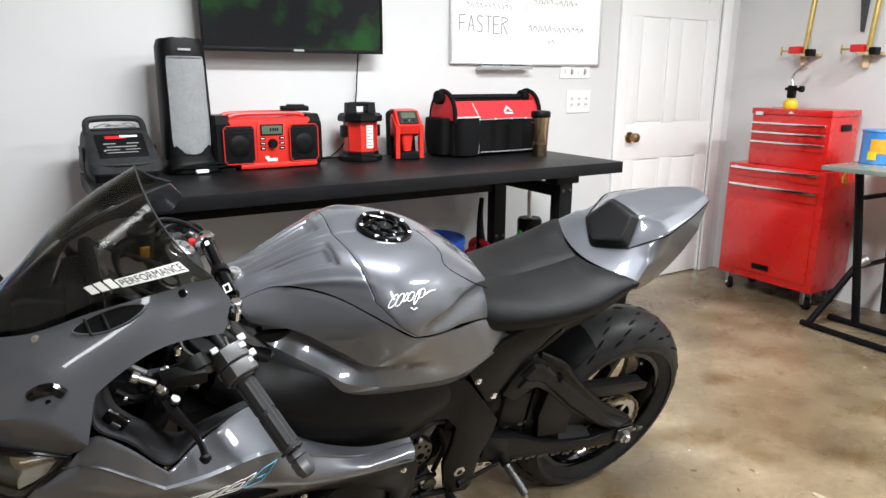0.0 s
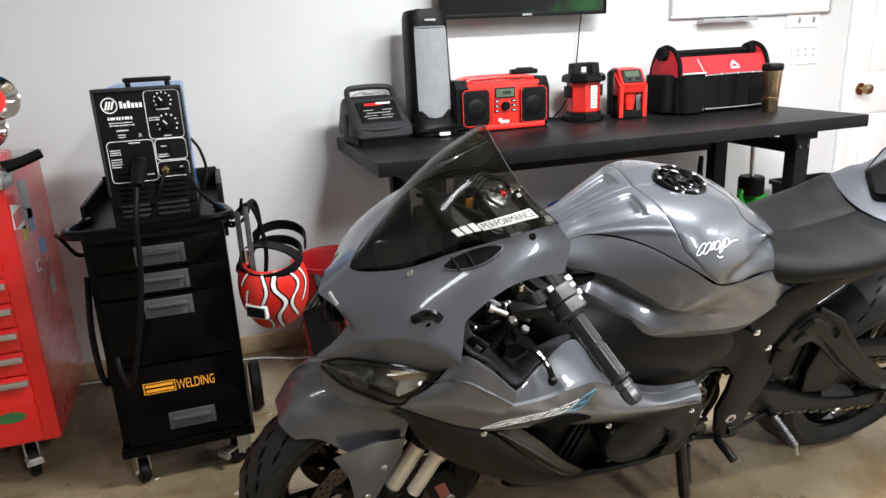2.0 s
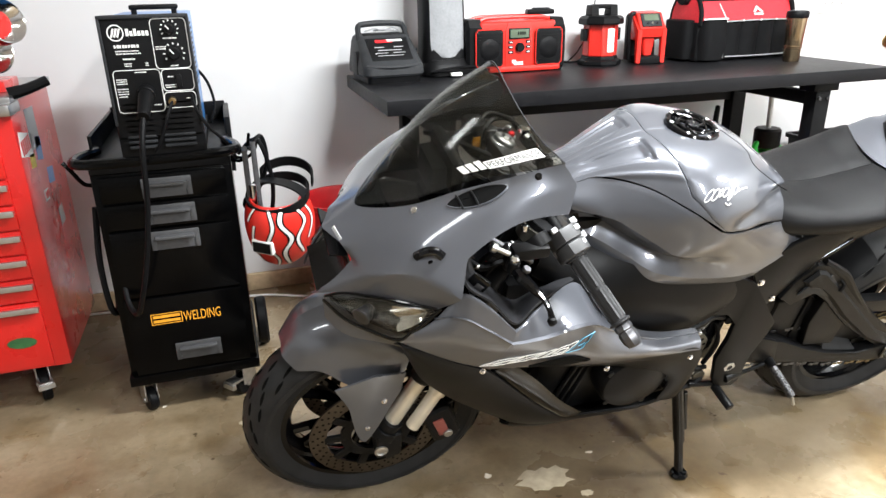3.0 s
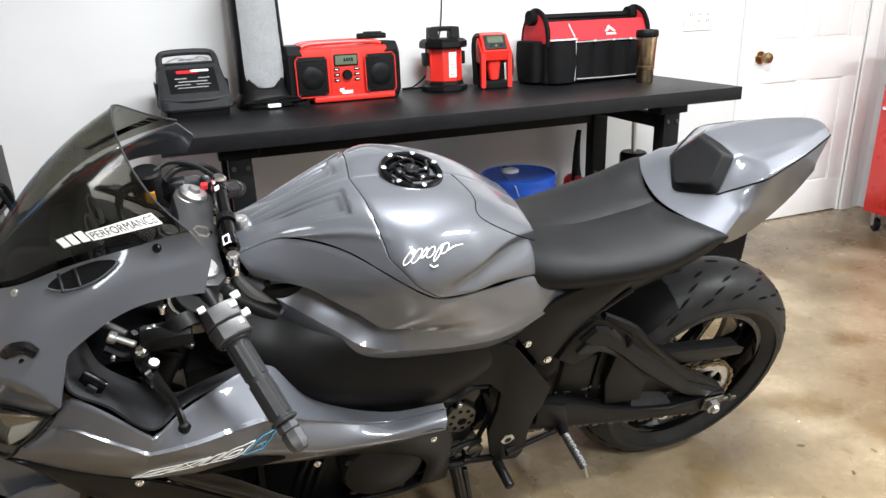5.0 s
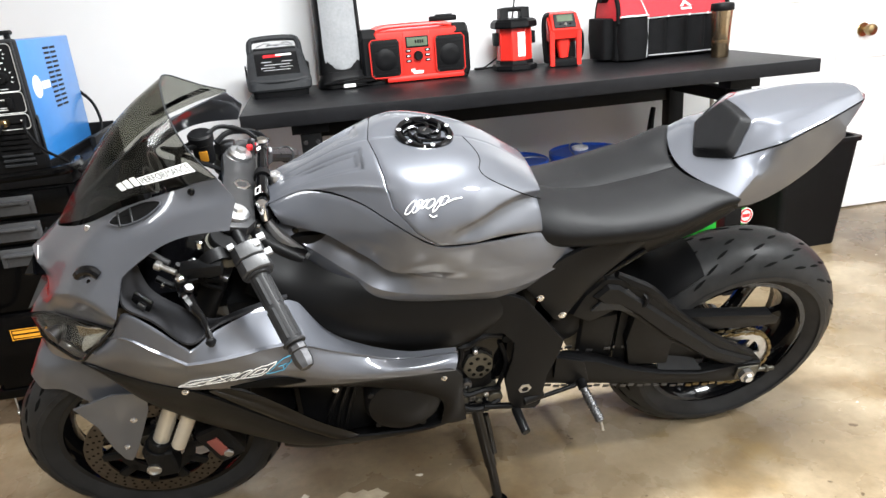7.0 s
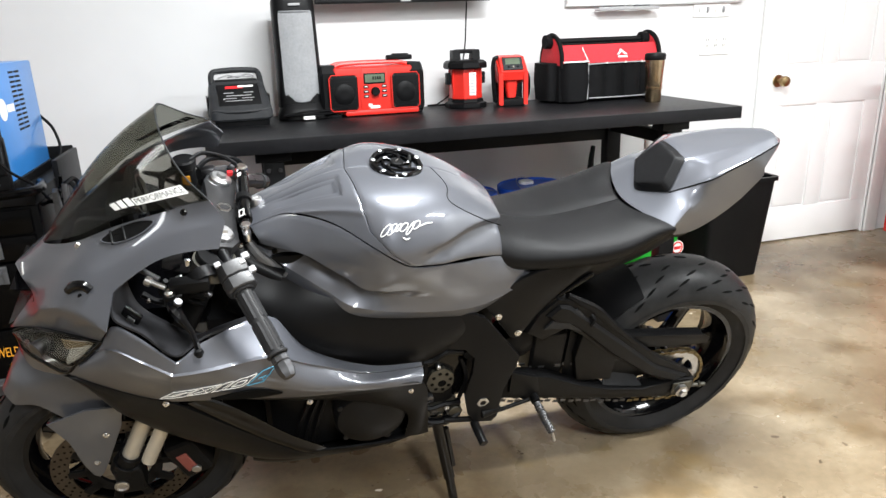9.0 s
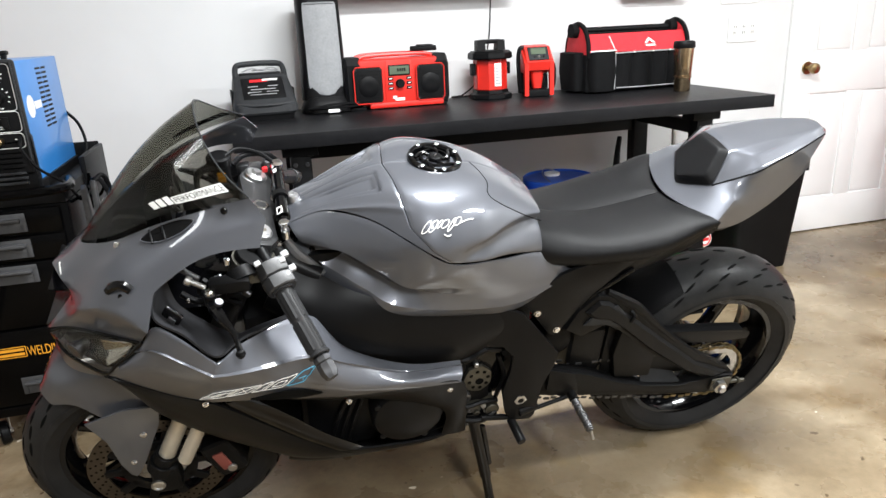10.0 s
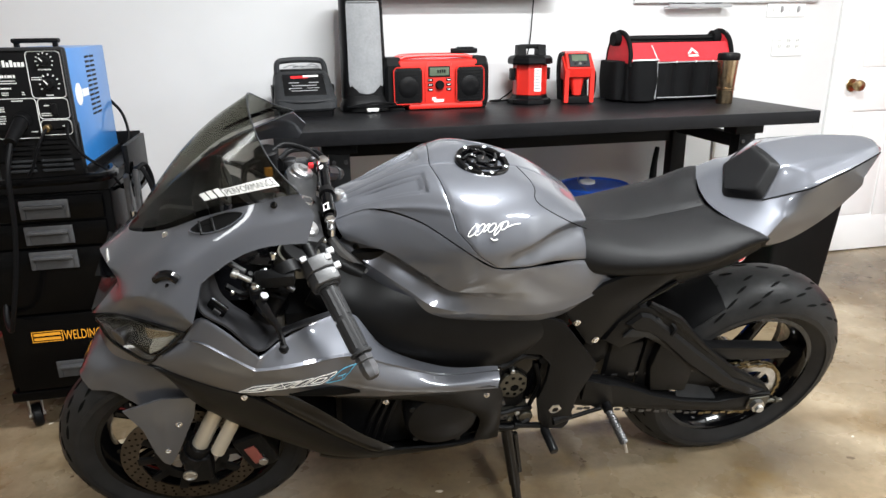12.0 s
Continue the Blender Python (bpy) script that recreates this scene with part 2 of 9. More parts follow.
class Surface:
    """A smooth surface through a small net of points; u runs along its rows, v across."""

    def __init__(self, net):
        self.net = np.array(net, float)

    def __call__(self, u, v):
        u, v = np.broadcast_arrays(np.asarray(u, float), np.asarray(v, float))
        shape = u.shape
        u, v = u.ravel().clip(0, 1), v.ravel().clip(0, 1)
        m, n = self.net.shape[:2]
        p = np.concatenate([2 * self.net[:1] - self.net[1:2], self.net, 2 * self.net[-1:] - self.net[-2:-1]], 0)
        p = np.concatenate([2 * p[:, :1] - p[:, 1:2], p, 2 * p[:, -1:] - p[:, -2:-1]], 1)
        i, j = np.minimum((u * (m - 1)).astype(int), m - 2), np.minimum((v * (n - 1)).astype(int), n - 2)
        fu, fv = u * (m - 1) - i, v * (n - 1) - j

        def weights(t):
            return [0.5 * (-t + 2 * t**2 - t**3), 0.5 * (2 - 5 * t**2 + 3 * t**3), 0.5 * (t + 4 * t**2 - 3 * t**3), 0.5 * (-(t**2) + t**3)]

        wu, wv = weights(fu), weights(fv)
        out = np.zeros((len(u), 3))
        for a in range(4):
            for b in range(4):
                out += (wu[a] * wv[b])[:, None] * p[i + a, j + b]
        return out.reshape(*shape, 3)

    def normal(self, u, v):
        e = 1e-3
        a, b = self(np.minimum(u + e, 1), v) - self(np.maximum(u - e, 0), v), self(u, np.minimum(v + e, 1)) - self(u, np.maximum(v - e, 0))
        k = np.cross(a, b)
        return k / (np.linalg.norm(k, axis=-1)[..., None] + 1e-12)

    def patch(self, us, vs, lift=0.0, flip=1):
        """Points at the given u and v grids, lifted along the normal."""
        return self(us, vs) + flip * lift * self.normal(us, vs)


def lin(a, b, n):
    return np.linspace(a, b, n)


def cage(verts, faces, creases, thick=0.004, levels=3, soft=0.75, corners=()):
    """Half of a body panel from a coarse cage with creased edge lines, subdivided, then doubled across the middle plane."""
    n = len(verts)
    on_axis = [abs(v[1]) < 1e-6 for v in verts]
    index = [k if on_axis[k] else n + k for k in range(n)]
    me = bpy.data.meshes.new("tmp")
    me.from_pydata(list(verts) + [(x, -y, z) for x, y, z in verts], [], list(faces) + [tuple(index[k] for k in reversed(f)) for f in faces])
    bm = bmesh.new()
    bm.from_mesh(me)
    bmesh.ops.recalc_face_normals(bm, faces=bm.faces)
    if sum(f.calc_area() * f.normal.dot(Vector((-0.2, -0.8, 0.6))) for f in bm.faces if f.calc_center_median().y < 0) < 0:
        bmesh.ops.reverse_faces(bm, faces=bm.faces)
    layer = bm.edges.layers.float.new("crease_edge")
    bm.verts.ensure_lookup_table()
    for line in creases:
        for a, b in zip(line, line[1:]):
            for p, q in ((a, b), (index[a], index[b])):
                e = bm.edges.get((bm.verts[p], bm.verts[q]))
                if e is not None:
                    e[layer] = soft
    for e in bm.edges:
        if e.is_boundary:
            e[layer] = 1.0
    points = bm.verts.layers.float.new("crease_vert")
    bm.verts.ensure_lookup_table()
    for k in corners:
        for q in (k, index[k]):
            bm.verts[q][points] = 0.9
    bmesh.ops.delete(bm, geom=[v for v in bm.verts if not v.link_faces], context="VERTS")
    bm.to_mesh(me)
    bm.free()
    ob = bpy.data.objects.new("tmp", me)
    bpy.context.scene.collection.objects.link(ob)
    mod = ob.modifiers.new("s", "SUBSURF")
    mod.levels = mod.render_levels = levels
    if thick:
        mod = ob.modifiers.new("t", "SOLIDIFY")
        mod.thickness, mod.offset = thick, -1
    dg = bpy.context.evaluated_depsgraph_get()
    out = bmesh.new()
    ev = ob.evaluated_get(dg)
    em = ev.to_mesh()
    out.from_mesh(em)
    ev.to_mesh_clear()
    bpy.data.objects.remove(ob)
    bpy.data.meshes.remove(me)
    return out


def left_half(bm, sign=-1):
    """The part of a doubled panel on one side of the middle plane."""
    out = bm.copy()
    bmesh.ops.delete(out, geom=[f for f in out.faces if f.calc_center_median().y * sign < 0], context="FACES")
    return out


def part(name, bm, material, parent=None, label="", sharp=35):
    """Links a bmesh as one mesh object under a thing or part."""
    me = bpy.data.meshes.new(name)
    bm.to_mesh(me)
    bm.free()
    me.polygons.foreach_set("use_smooth", [True] * len(me.polygons))
    me.set_sharp_from_angle(angle=radians(sharp))
    me.materials.append(material)
    ob = new(name, me)
    if parent is not None:
        ob.parent = parent
    if label:
        ob["label"] = label
    return ob


def thing(name, m, label, category, group="", kind=""):
    ob = new(name)
    ob.matrix_basis = m
    ob.empty_display_size = 0.05
    return tagged(ob, label, category, group, kind)


def structure(name, bm, material, label, category):
    return tagged(part(name, bm, material), label, category, "", "structure")


def wedge(outline, x0, x1, bev=0.006, seg=2):
    """A prism with its outline in y, z, from x0 to x1."""
    return plate(outline, x1 - x0, Matrix(((0, 0, 1, x0), (1, 0, 0, 0), (0, 1, 0, 0), (0, 0, 0, 1))), bev, seg)


def tower_ring(w, d, z, y=0.0, n=28):
    return [(w / 2 * math.copysign(abs(math.cos(t)) ** 0.55, math.cos(t)), y + d / 2 * math.copysign(abs(math.sin(t)) ** 0.6, math.sin(t)), z) for t in np.linspace(0, 2 * math.pi, n, endpoint=False)]


def loft(rings, cap=True):
    n = len(rings[0])
    v = [p for r in rings for p in r]
    f = [(j * n + i, j * n + (i + 1) % n, (j + 1) * n + (i + 1) % n, (j + 1) * n + i) for j in range(len(rings) - 1) for i in range(n)]
    if cap:
        f += [tuple(reversed(range(n))), tuple((len(rings) - 1) * n + i for i in range(n))]
    bm = from_data(v, f)
    bmesh.ops.recalc_face_normals(bm, faces=bm.faces)
    return bm


def each_bar(name, rows, material, parent, at=(0, 0, 0), thick=0.0006, m=None):
    """Plain bars as parts of their own, on a face that looks to -y."""
    for a, b, c, d in rows:
        bm = moved(box(a, -thick, b, c, 0, d, 0), Matrix.Translation(at))
        part(name, moved(bm, m) if m is not None else bm, material, parent)


def bars(rows, thick=0.0006):
    """Plain bars (x0, z0, x1, z1) on a face that looks to -y."""
    return join(*[box(a, -thick, b, c, 0, d, 0) for a, b, c, d in rows])

# ---- the room ----
X0, X1, Y0, Y1, H, T = -2.4, 5.0, -4.6, 3.885, 2.6, 0.12
DX0, DX1, DH = 4.05, 4.83, 2.03


def concrete():
    m = bpy.data.materials.new("sealed_concrete")
    m.use_nodes = True
    n, l = m.node_tree.nodes, m.node_tree.links
    b = n["Principled BSDF"]
    co = n.new("ShaderNodeTexCoord")

    def noise_at(scale, detail, rough=0.55):
        t = n.new("ShaderNodeTexNoise")
        t.inputs["Scale"].default_value, t.inputs["Detail"].default_value, t.inputs["Roughness"].default_value = scale, detail, rough
        l.new(co.outputs["Object"], t.inputs["Vector"])
        return t.outputs["Fac"]

    def ramp(fac, stops):
        r = n.new("ShaderNodeValToRGB")
        e = r.color_ramp.elements
        e[0].position, e[0].color = stops[0][0], (*stops[0][1], 1)
        e[1].position, e[1].color = stops[-1][0], (*stops[-1][1], 1)
        for p, c in stops[1:-1]:
            e.new(p).color = (*c, 1)
        l.new(fac, r.inputs[0])
        return r.outputs[0]

    def mixed(fac, a, c, kind="MIX"):
        x = n.new("ShaderNodeMix")
        x.data_type, x.blend_type = "RGBA", kind
        if isinstance(fac, float):
            x.inputs["Factor"].default_value = fac
        else:
            l.new(fac, x.inputs["Factor"])
        l.new(a, x.inputs["A"])
        l.new(c, x.inputs["B"])
        return x.outputs["Result"]

    base = ramp(noise_at(1.6, 6), [(0.30, (0.105, 0.074, 0.042)), (0.43, (0.175, 0.130, 0.078)), (0.54, (0.245, 0.190, 0.122)), (0.70, (0.40, 0.325, 0.225))])
    fine = ramp(noise_at(38, 8, 0.7), [(0.32, (0.62, 0.60, 0.56)), (0.6, (1, 1, 1))])
    col = mixed(0.55, base, fine, "MULTIPLY")
    stain = ramp(noise_at(3.1, 4), [(0.54, (1, 1, 1)), (0.66, (0.62, 0.53, 0.38))])
    col = mixed(0.8, col, stain, "MULTIPLY")
    chips = ramp(noise_at(16, 2), [(0.74, (0, 0, 0)), (0.76, (1, 1, 1))])
    light = n.new("ShaderNodeRGB")
    light.outputs[0].default_value = (0.66, 0.60, 0.50, 1)
    col = mixed(chips, col, light.outputs[0])
    spots = ramp(noise_at(22, 2), [(0.255, (0.35, 0.30, 0.24)), (0.275, (1, 1, 1))])
    col = mixed(1.0, col, spots, "MULTIPLY")
    flecks = ramp(noise_at(95, 2), [(0.235, (0.30, 0.24, 0.18)), (0.26, (1, 1, 1))])
    col = mixed(1.0, col, flecks, "MULTIPLY")
    ochre = ramp(noise_at(2.3, 7, 0.65), [(0.60, (1, 1, 1)), (0.72, (1.0, 0.86, 0.50))])
    col = mixed(0.8, col, ochre, "MULTIPLY")
    blots = ramp(noise_at(7.5, 6, 0.7), [(0.60, (1, 1, 1)), (0.70, (0.66, 0.58, 0.46))])
    col = mixed(0.9, col, blots, "MULTIPLY")
    l.new(col, b.inputs["Base Color"])
    rr = n.new("ShaderNodeMapRange")
    rr.inputs["To Min"].default_value, rr.inputs["To Max"].default_value = 0.14, 0.42
    l.new(noise_at(5, 5), rr.inputs["Value"])
    l.new(rr.outputs[0], b.inputs["Roughness"])
    bp = n.new("ShaderNodeBump")
    bp.inputs["Strength"].default_value, bp.inputs["Distance"].default_value = 0.25, 0.002
    l.new(noise_at(60, 6), bp.inputs["Height"])
    l.new(bp.outputs[0], b.inputs["Normal"])
    return m


structure("floor", box(X0 - T, Y0 - T, -0.15, X1 + T, Y1 + T, 0, 0), concrete(), "stained tan sealed concrete garage floor", "floor")
def worn_patch(cx, cy, w, d, seed):
    """A thin irregular spot where the sealer has peeled to pale concrete."""
    rnd = random.Random(seed)
    out = [(cx + w * math.cos(a) * rnd.uniform(0.65, 1.05), cy + d * math.sin(a) * rnd.uniform(0.65, 1.05)) for a in lin(0, 2 * math.pi, 23)[:-1]]
    part("worn_patch", plate(out, 0.0012, Matrix.Translation((0, 0, 0.0001)), 0), PEEL, bpy.data.objects["floor"], "pale bare concrete patch")


PEEL = mat("bare_concrete", (0.36, 0.30, 0.21), 0.6, grain=0.35, scale=35, bump=0.25, bscale=120)
for cx, cy, w, d, seed in ((1.42, 2.335, 0.085, 0.055, 1), (1.50, 2.25, 0.02, 0.012, 2), (0.42, 2.18, 0.03, 0.02, 3), (3.02, 1.96, 0.012, 0.03, 4), (0.70, 2.86, 0.06, 0.03, 5)):
    worn_patch(cx, cy, w, d, seed)
structure("ceiling", box(X0 - T, Y0 - T, H, X1 + T, Y1 + T, H + 0.12, 0), CEIL, "plain white painted garage ceiling", "ceiling")
wall = join(box(X0 - T, Y1, 0, DX0, Y1 + T, H, 0), box(DX1, Y1, 0, X1 + T, Y1 + T, H, 0), box(DX0, Y1, DH, DX1, Y1 + T, H, 0))
structure("wall_north", wall, WALL, "white painted drywall with a doorway", "wall")
structure("wall_east", box(X1, Y0, 0, X1 + T, Y1, H, 0), WALL, "plain white painted drywall", "wall")
structure("wall_west", box(X0 - T, Y0, 0, X0, Y1, H, 0), WALL, "plain white painted drywall", "wall")
structure("wall_south", box(X0 - T, Y0 - T, 0, X1 + T, Y0, H, 0), WALL, "plain white painted drywall", "wall")
structure("baseboard", box(X0, Y1 - 0.022, 0.0, DX0 - 0.09, Y1, 0.075, 0.004), RAWWOOD, "bare pine board along the foot of the wall", "baseboard")

# door with six recessed panels, casing and brass knob
door = thing("door_1", pose(DX0, Y1, 0), "closed white six-panel door with a brass knob", "door", kind="structure")
W = DX1 - DX0
leaf = [box(0.004, 0.022, 0.008, W - 0.004, 0.05, DH - 0.004, 0.002)]
st = 0.105
rows_z = [(0.20, 0.78), (0.99, 1.60), (1.70, 1.92)]
cols_x = [(st, W / 2 - 0.05), (W / 2 + 0.05, W - st)]
zs = [0.008] + [z for r in rows_z for z in r] + [DH - 0.004]
for k in range(0, len(zs), 2):
    leaf.append(box(0.004, 0.012, zs[k], W - 0.004, 0.0225, zs[k + 1], 0.0015))
for z0, z1 in rows_z:
    for a, c in ((0.004, st), (W / 2 - 0.05, W / 2 + 0.05), (W - st, W - 0.004)):
        leaf.append(box(a, 0.0122, z0, c, 0.0225, z1, 0.0015))
part("leaf", join(*leaf), TRIM, door)
for z0, z1 in rows_z:
    for a, c in cols_x:
        part("panel", box(a + 0.014, 0.0145, z0 + 0.014, c - 0.014, 0.0225, z1 - 0.014, 0.007, 2), TRIM, door)
kn = part("door_handle", join(rod((0.062, 0.012, 0.915), (0.062, 0.004, 0.915), 0.033), rod((0.062, 0.006, 0.915), (0.062, -0.025, 0.915), 0.011),
          lathe([(0.012, 0), (0.025, 0.006), (0.029, 0.02), (0.025, 0.034), (0.010, 0.04)], (0.062, -0.02, 0.915), (0.062, -0.06, 0.915))), BRASS, door, "aged brass door knob")
cs = 0.085
for nm, b in (("casing", box(DX0 - cs, Y1 - 0.018, 0, DX0 - 0.004, Y1 + 0.0, DH + cs, 0.005)), ("casing", box(DX1 + 0.004, Y1 - 0.018, 0, DX1 + cs, Y1, DH + cs, 0.005)),
              ("casing", box(DX0 - 0.0035, Y1 - 0.018, DH + 0.004, DX1 + 0.0035, Y1, DH + cs, 0.005))):
    structure("trim", b, TRIM, "white painted door casing board", "trim")
structure("trim", join(box(DX0 - 0.004, Y1, 0, DX0 + 0.003, Y1 + T, DH, 0), box(DX1 - 0.003, Y1, 0, DX1 + 0.004, Y1 + T, DH, 0)), TRIM, "white painted door jamb", "trim")
structure("wall_behind_door", box(DX0 - 0.05, Y1 + T + 0.01, 0, DX1 + 0.05, Y1 + T + 0.05, DH + 0.05, 0), WALL, "plain wall behind the closed door", "wall")

# ceiling lights
for lx, ly, power, turn in LAMPS:
    cl = thing("ceiling_light", pose(lx, ly, H, 0, 0, turn), "white ceiling light with a long flat diffuser", "light", "ceiling lights")
    part("frame", join(box(-0.62, -0.15, -0.07, 0.62, -0.135, 0, 0.002), box(-0.62, 0.135, -0.07, 0.62, 0.15, 0, 0.002), box(-0.62, -0.135, -0.07, -0.6, 0.135, 0, 0.002), box(0.6, -0.135, -0.07, 0.62, 0.135, 0, 0.002)), TRIM, cl)
    part("diffuser", box(-0.6, -0.135, -0.045, 0.6, 0.135, -0.03, 0), mat("lamp_diffuser", (0.9, 0.9, 0.88), 0.5), cl)

# wall fittings
sw = thing("light_switch", pose(3.652, Y1, 1.287), "white four-gang wall switch plate", "switch")
part("cover_plate", box(-0.105, -0.007, -0.035, 0.105, 0, 0.035, 0.003), TRIM, sw)
for i in range(4):
    part("toggle", join(box(-0.078 + i * 0.046, -0.017, -0.010, -0.068 + i * 0.046, -0.0072, 0.012, 0.002), box(-0.0785 + i * 0.046, -0.0082, -0.016, -0.0675 + i * 0.046, -0.0072, 0.016, 0)), GREYPR if i % 2 else TRIM, sw)
ou = thing("wall_outlet", pose(3.686, Y1, 1.128), "white three-gang wall outlet plate", "outlet")
part("cover_plate", box(-0.085, -0.007, -0.06, 0.085, 0, 0.06, 0.003), TRIM, ou)
for i in range(3):
    sx = -0.05 + i * 0.05
    part("socket", box(sx - 0.016, -0.0095, -0.033, sx + 0.016, -0.0072, 0.033, 0.002), WHITE, ou)
    part("slots", bars([(sx - 0.007, 0.008, sx - 0.004, 0.022), (sx + 0.004, 0.008, sx + 0.007, 0.02), (sx - 0.007, -0.022, sx - 0.004, -0.008), (sx + 0.004, -0.02, sx + 0.007, -0.008)]), BPLAST, ou).location = (0, -0.0096, 0)


def tv_screen():
    m = bpy.data.materials.new("tv_screen")
    m.use_nodes = True
    n, l = m.node_tree.nodes, m.node_tree.links
    b = n["Principled BSDF"]
    b.inputs["Base Color"].default_value = (0.008, 0.008, 0.01, 1)
    b.inputs["Roughness"].default_value = 0.12
    co = n.new("ShaderNodeTexCoord")
    t = n.new("ShaderNodeTexNoise")
    t.inputs["Scale"].default_value, t.inputs["Detail"].default_value = 5.5, 3
    l.new(co.outputs["Object"], t.inputs["Vector"])
    r = n.new("ShaderNodeValToRGB")
    r.color_ramp.elements[0].position, r.color_ramp.elements[0].color = 0.50, (0.004, 0.006, 0.006, 1)
    r.color_ramp.elements[1].position, r.color_ramp.elements[1].color = 0.66, (0.02, 0.20, 0.02, 1)
    l.new(t.outputs["Fac"], r.inputs[0])
    l.new(r.outputs[0], b.inputs["Emission Color"])
    b.inputs["Emission Strength"].default_value = 0.45
    return m


tv = thing("television", pose(2.053, 3.80, 1.352), "black flat wall television showing a dim green picture", "television")
part("housing", join(box(-0.375, -0.012, 0.0, 0.375, 0.03, 0.435, 0.006), box(-0.25, 0.03, 0.08, 0.25, 0.055, 0.34, 0.008)), BPLAST, tv)
part("bezel", join(box(-0.384, -0.03, -0.002, 0.384, -0.012, 0.014, 0.003), box(-0.384, -0.03, 0.43, 0.384, -0.012, 0.44, 0.003), box(-0.384, -0.03, 0.014, -0.374, -0.012, 0.43, 0.003), box(0.374, -0.03, 0.014, 0.384, -0.012, 0.43, 0.003)), BPLAST, tv)
part("screen", box(-0.374, -0.0235, 0.014, 0.374, -0.013, 0.43, 0), tv_screen(), tv)
part("badge", box(-0.022, -0.0315, 0.002, 0.022, -0.0302, 0.010, 0), GREYPR, tv)
part("wall_bracket", box(-0.1, 0.056, 0.12, 0.1, 0.084, 0.3, 0.002), BSTEEL, tv)
part("power_cable", tube([(0.285, 0.01, 0.03), (0.29, 0.04, -0.06), (0.285, 0.055, -0.2), (0.255, 0.05, -0.32), (0.2, 0.03, -0.40), (0.12, -0.03, -0.437)], 0.0032, 30, 6), CABLE, tv)

wb = thing("whiteboard", pose(2.844, Y1, 1.316), "white dry-erase board with faint handwriting and a marker tray", "whiteboard")
part("board", box(0.008, -0.014, 0.008, 0.963, -0.002, 0.602, 0), BOARD, wb)
part("frame", join(box(0, -0.019, 0, 0.971, -0.001, 0.012, 0.002), box(0, -0.019, 0.598, 0.971, -0.001, 0.61, 0.002), box(0, -0.019, 0.012, 0.012, -0.001, 0.598, 0.002), box(0.959, -0.019, 0.012, 0.971, -0.001, 0.598, 0.002)), ALU, wb)
part("marker_tray", join(box(0.15, -0.062, -0.020, 0.47, -0.016, -0.014, 0.002), box(0.15, -0.064, -0.02, 0.47, -0.060, -0.004, 0.002)), GREYPR, wb)
for mx, ln in ((0.18, 0.115), (0.345, 0.085)):
    mk = thing("marker_pen", pose(2.844 + mx, Y1 - 0.04, 1.316 - 0.0065, 0, 0, 3), "black dry-erase marker lying in the tray", "marker", "markers")
    part("barrel", rod((0, 0, 0), (ln * 0.62, 0, 0), 0.0072), BPLAST, mk)
    part("cap", rod((ln * 0.62, 0, 0), (ln, 0, 0), 0.0076), CABLE, mk)


def lettering(text, size, x, z, material, parent, name="lettering", slant=0.0):
    cu = bpy.data.curves.new(name, "FONT")
    cu.body, cu.size, cu.extrude, cu.shear, cu.resolution_u = text, size, 0.0002, slant, 3
    ob = bpy.data.objects.new(name, cu)
    me = bpy.data.meshes.new_from_object(ob)
    bpy.data.objects.remove(ob)
    me.materials.append(material)
    ob = new(name, me)
    ob.parent = parent
    ob.matrix_basis = pose(x, -0.0148, z, 90, 0, 0)
    return ob


def strokes(lines, r):
    return join(*[tube(p, r, max(6, 4 * len(p)), 5) for p in lines])


def scribble(x, z, w, h, count):
    """A row of pen strokes that read as handwriting too faint to make out."""
    out = []
    for i in range(count):
        a, c = x + w * i / count, x + w * (i + 0.75) / count
        k = random.uniform(0.5, 1.0) * h
        out.append([(a, -0.0146, z + k * random.random()), ((a + c) / 2, -0.0146, z + k), (c, -0.0146, z + k * random.random() * 0.5)])
    return out


# the one word that can be read, in pen strokes
fx, fz, fw, fh, ly = 0.052, 0.158, 0.036, 0.072, -0.0146
word = []
for i, ch in enumerate("FASTER"):
    a, c, z0, z1, zm = fx + i * 0.05, fx + i * 0.05 + fw, fz - i * 0.002, fz + fh, fz + fh / 2
    word += {"F": [[(a, ly, z0), (a, ly, z1)], [(a, ly, z1), (c, ly, z1)], [(a, ly, zm), (c - 0.008, ly, zm)]],
             "A": [[(a, ly, z0), ((a + c) / 2, ly, z1)], [((a + c) / 2, ly, z1), (c, ly, z0)], [(a + 0.008, ly, zm - 0.01), (c - 0.008, ly, zm - 0.01)]],
             "S": [[(c, ly, z1 - 0.006), (a + 0.012, ly, z1), (a + 0.004, ly, zm + 0.015), (c - 0.006, ly, zm - 0.012), (c - 0.01, ly, z0), (a, ly, z0 + 0.008)]],
             "T": [[(a, ly, z1), (c, ly, z1)], [((a + c) / 2, ly, z1), ((a + c) / 2, ly, z0)]],
             "E": [[(a, ly, z0), (a, ly, z1)], [(a, ly, z1), (c, ly, z1)], [(a, ly, zm), (c - 0.006, ly, zm)], [(a, ly, z0), (c, ly, z0)]],
             "R": [[(a, ly, z0), (a, ly, z1)], [(a, ly, z1), (c, ly, z1 - 0.012), (a, ly, zm)], [(a + 0.008, ly, zm), (c, ly, z0)]]}[ch]
part("lettering", strokes(word, 0.0021), INK, wb)
for row in ((0.09, 0.262, 0.28, 0.03, 11), (0.47, 0.165, 0.38, 0.035, 12), (0.6, 0.105, 0.05, 0.03, 2), (0.08, 0.36, 0.3, 0.035, 10), (0.5, 0.3, 0.3, 0.03, 9)):
    part("handwriting", strokes(scribble(*row), 0.0014), INK, wb)
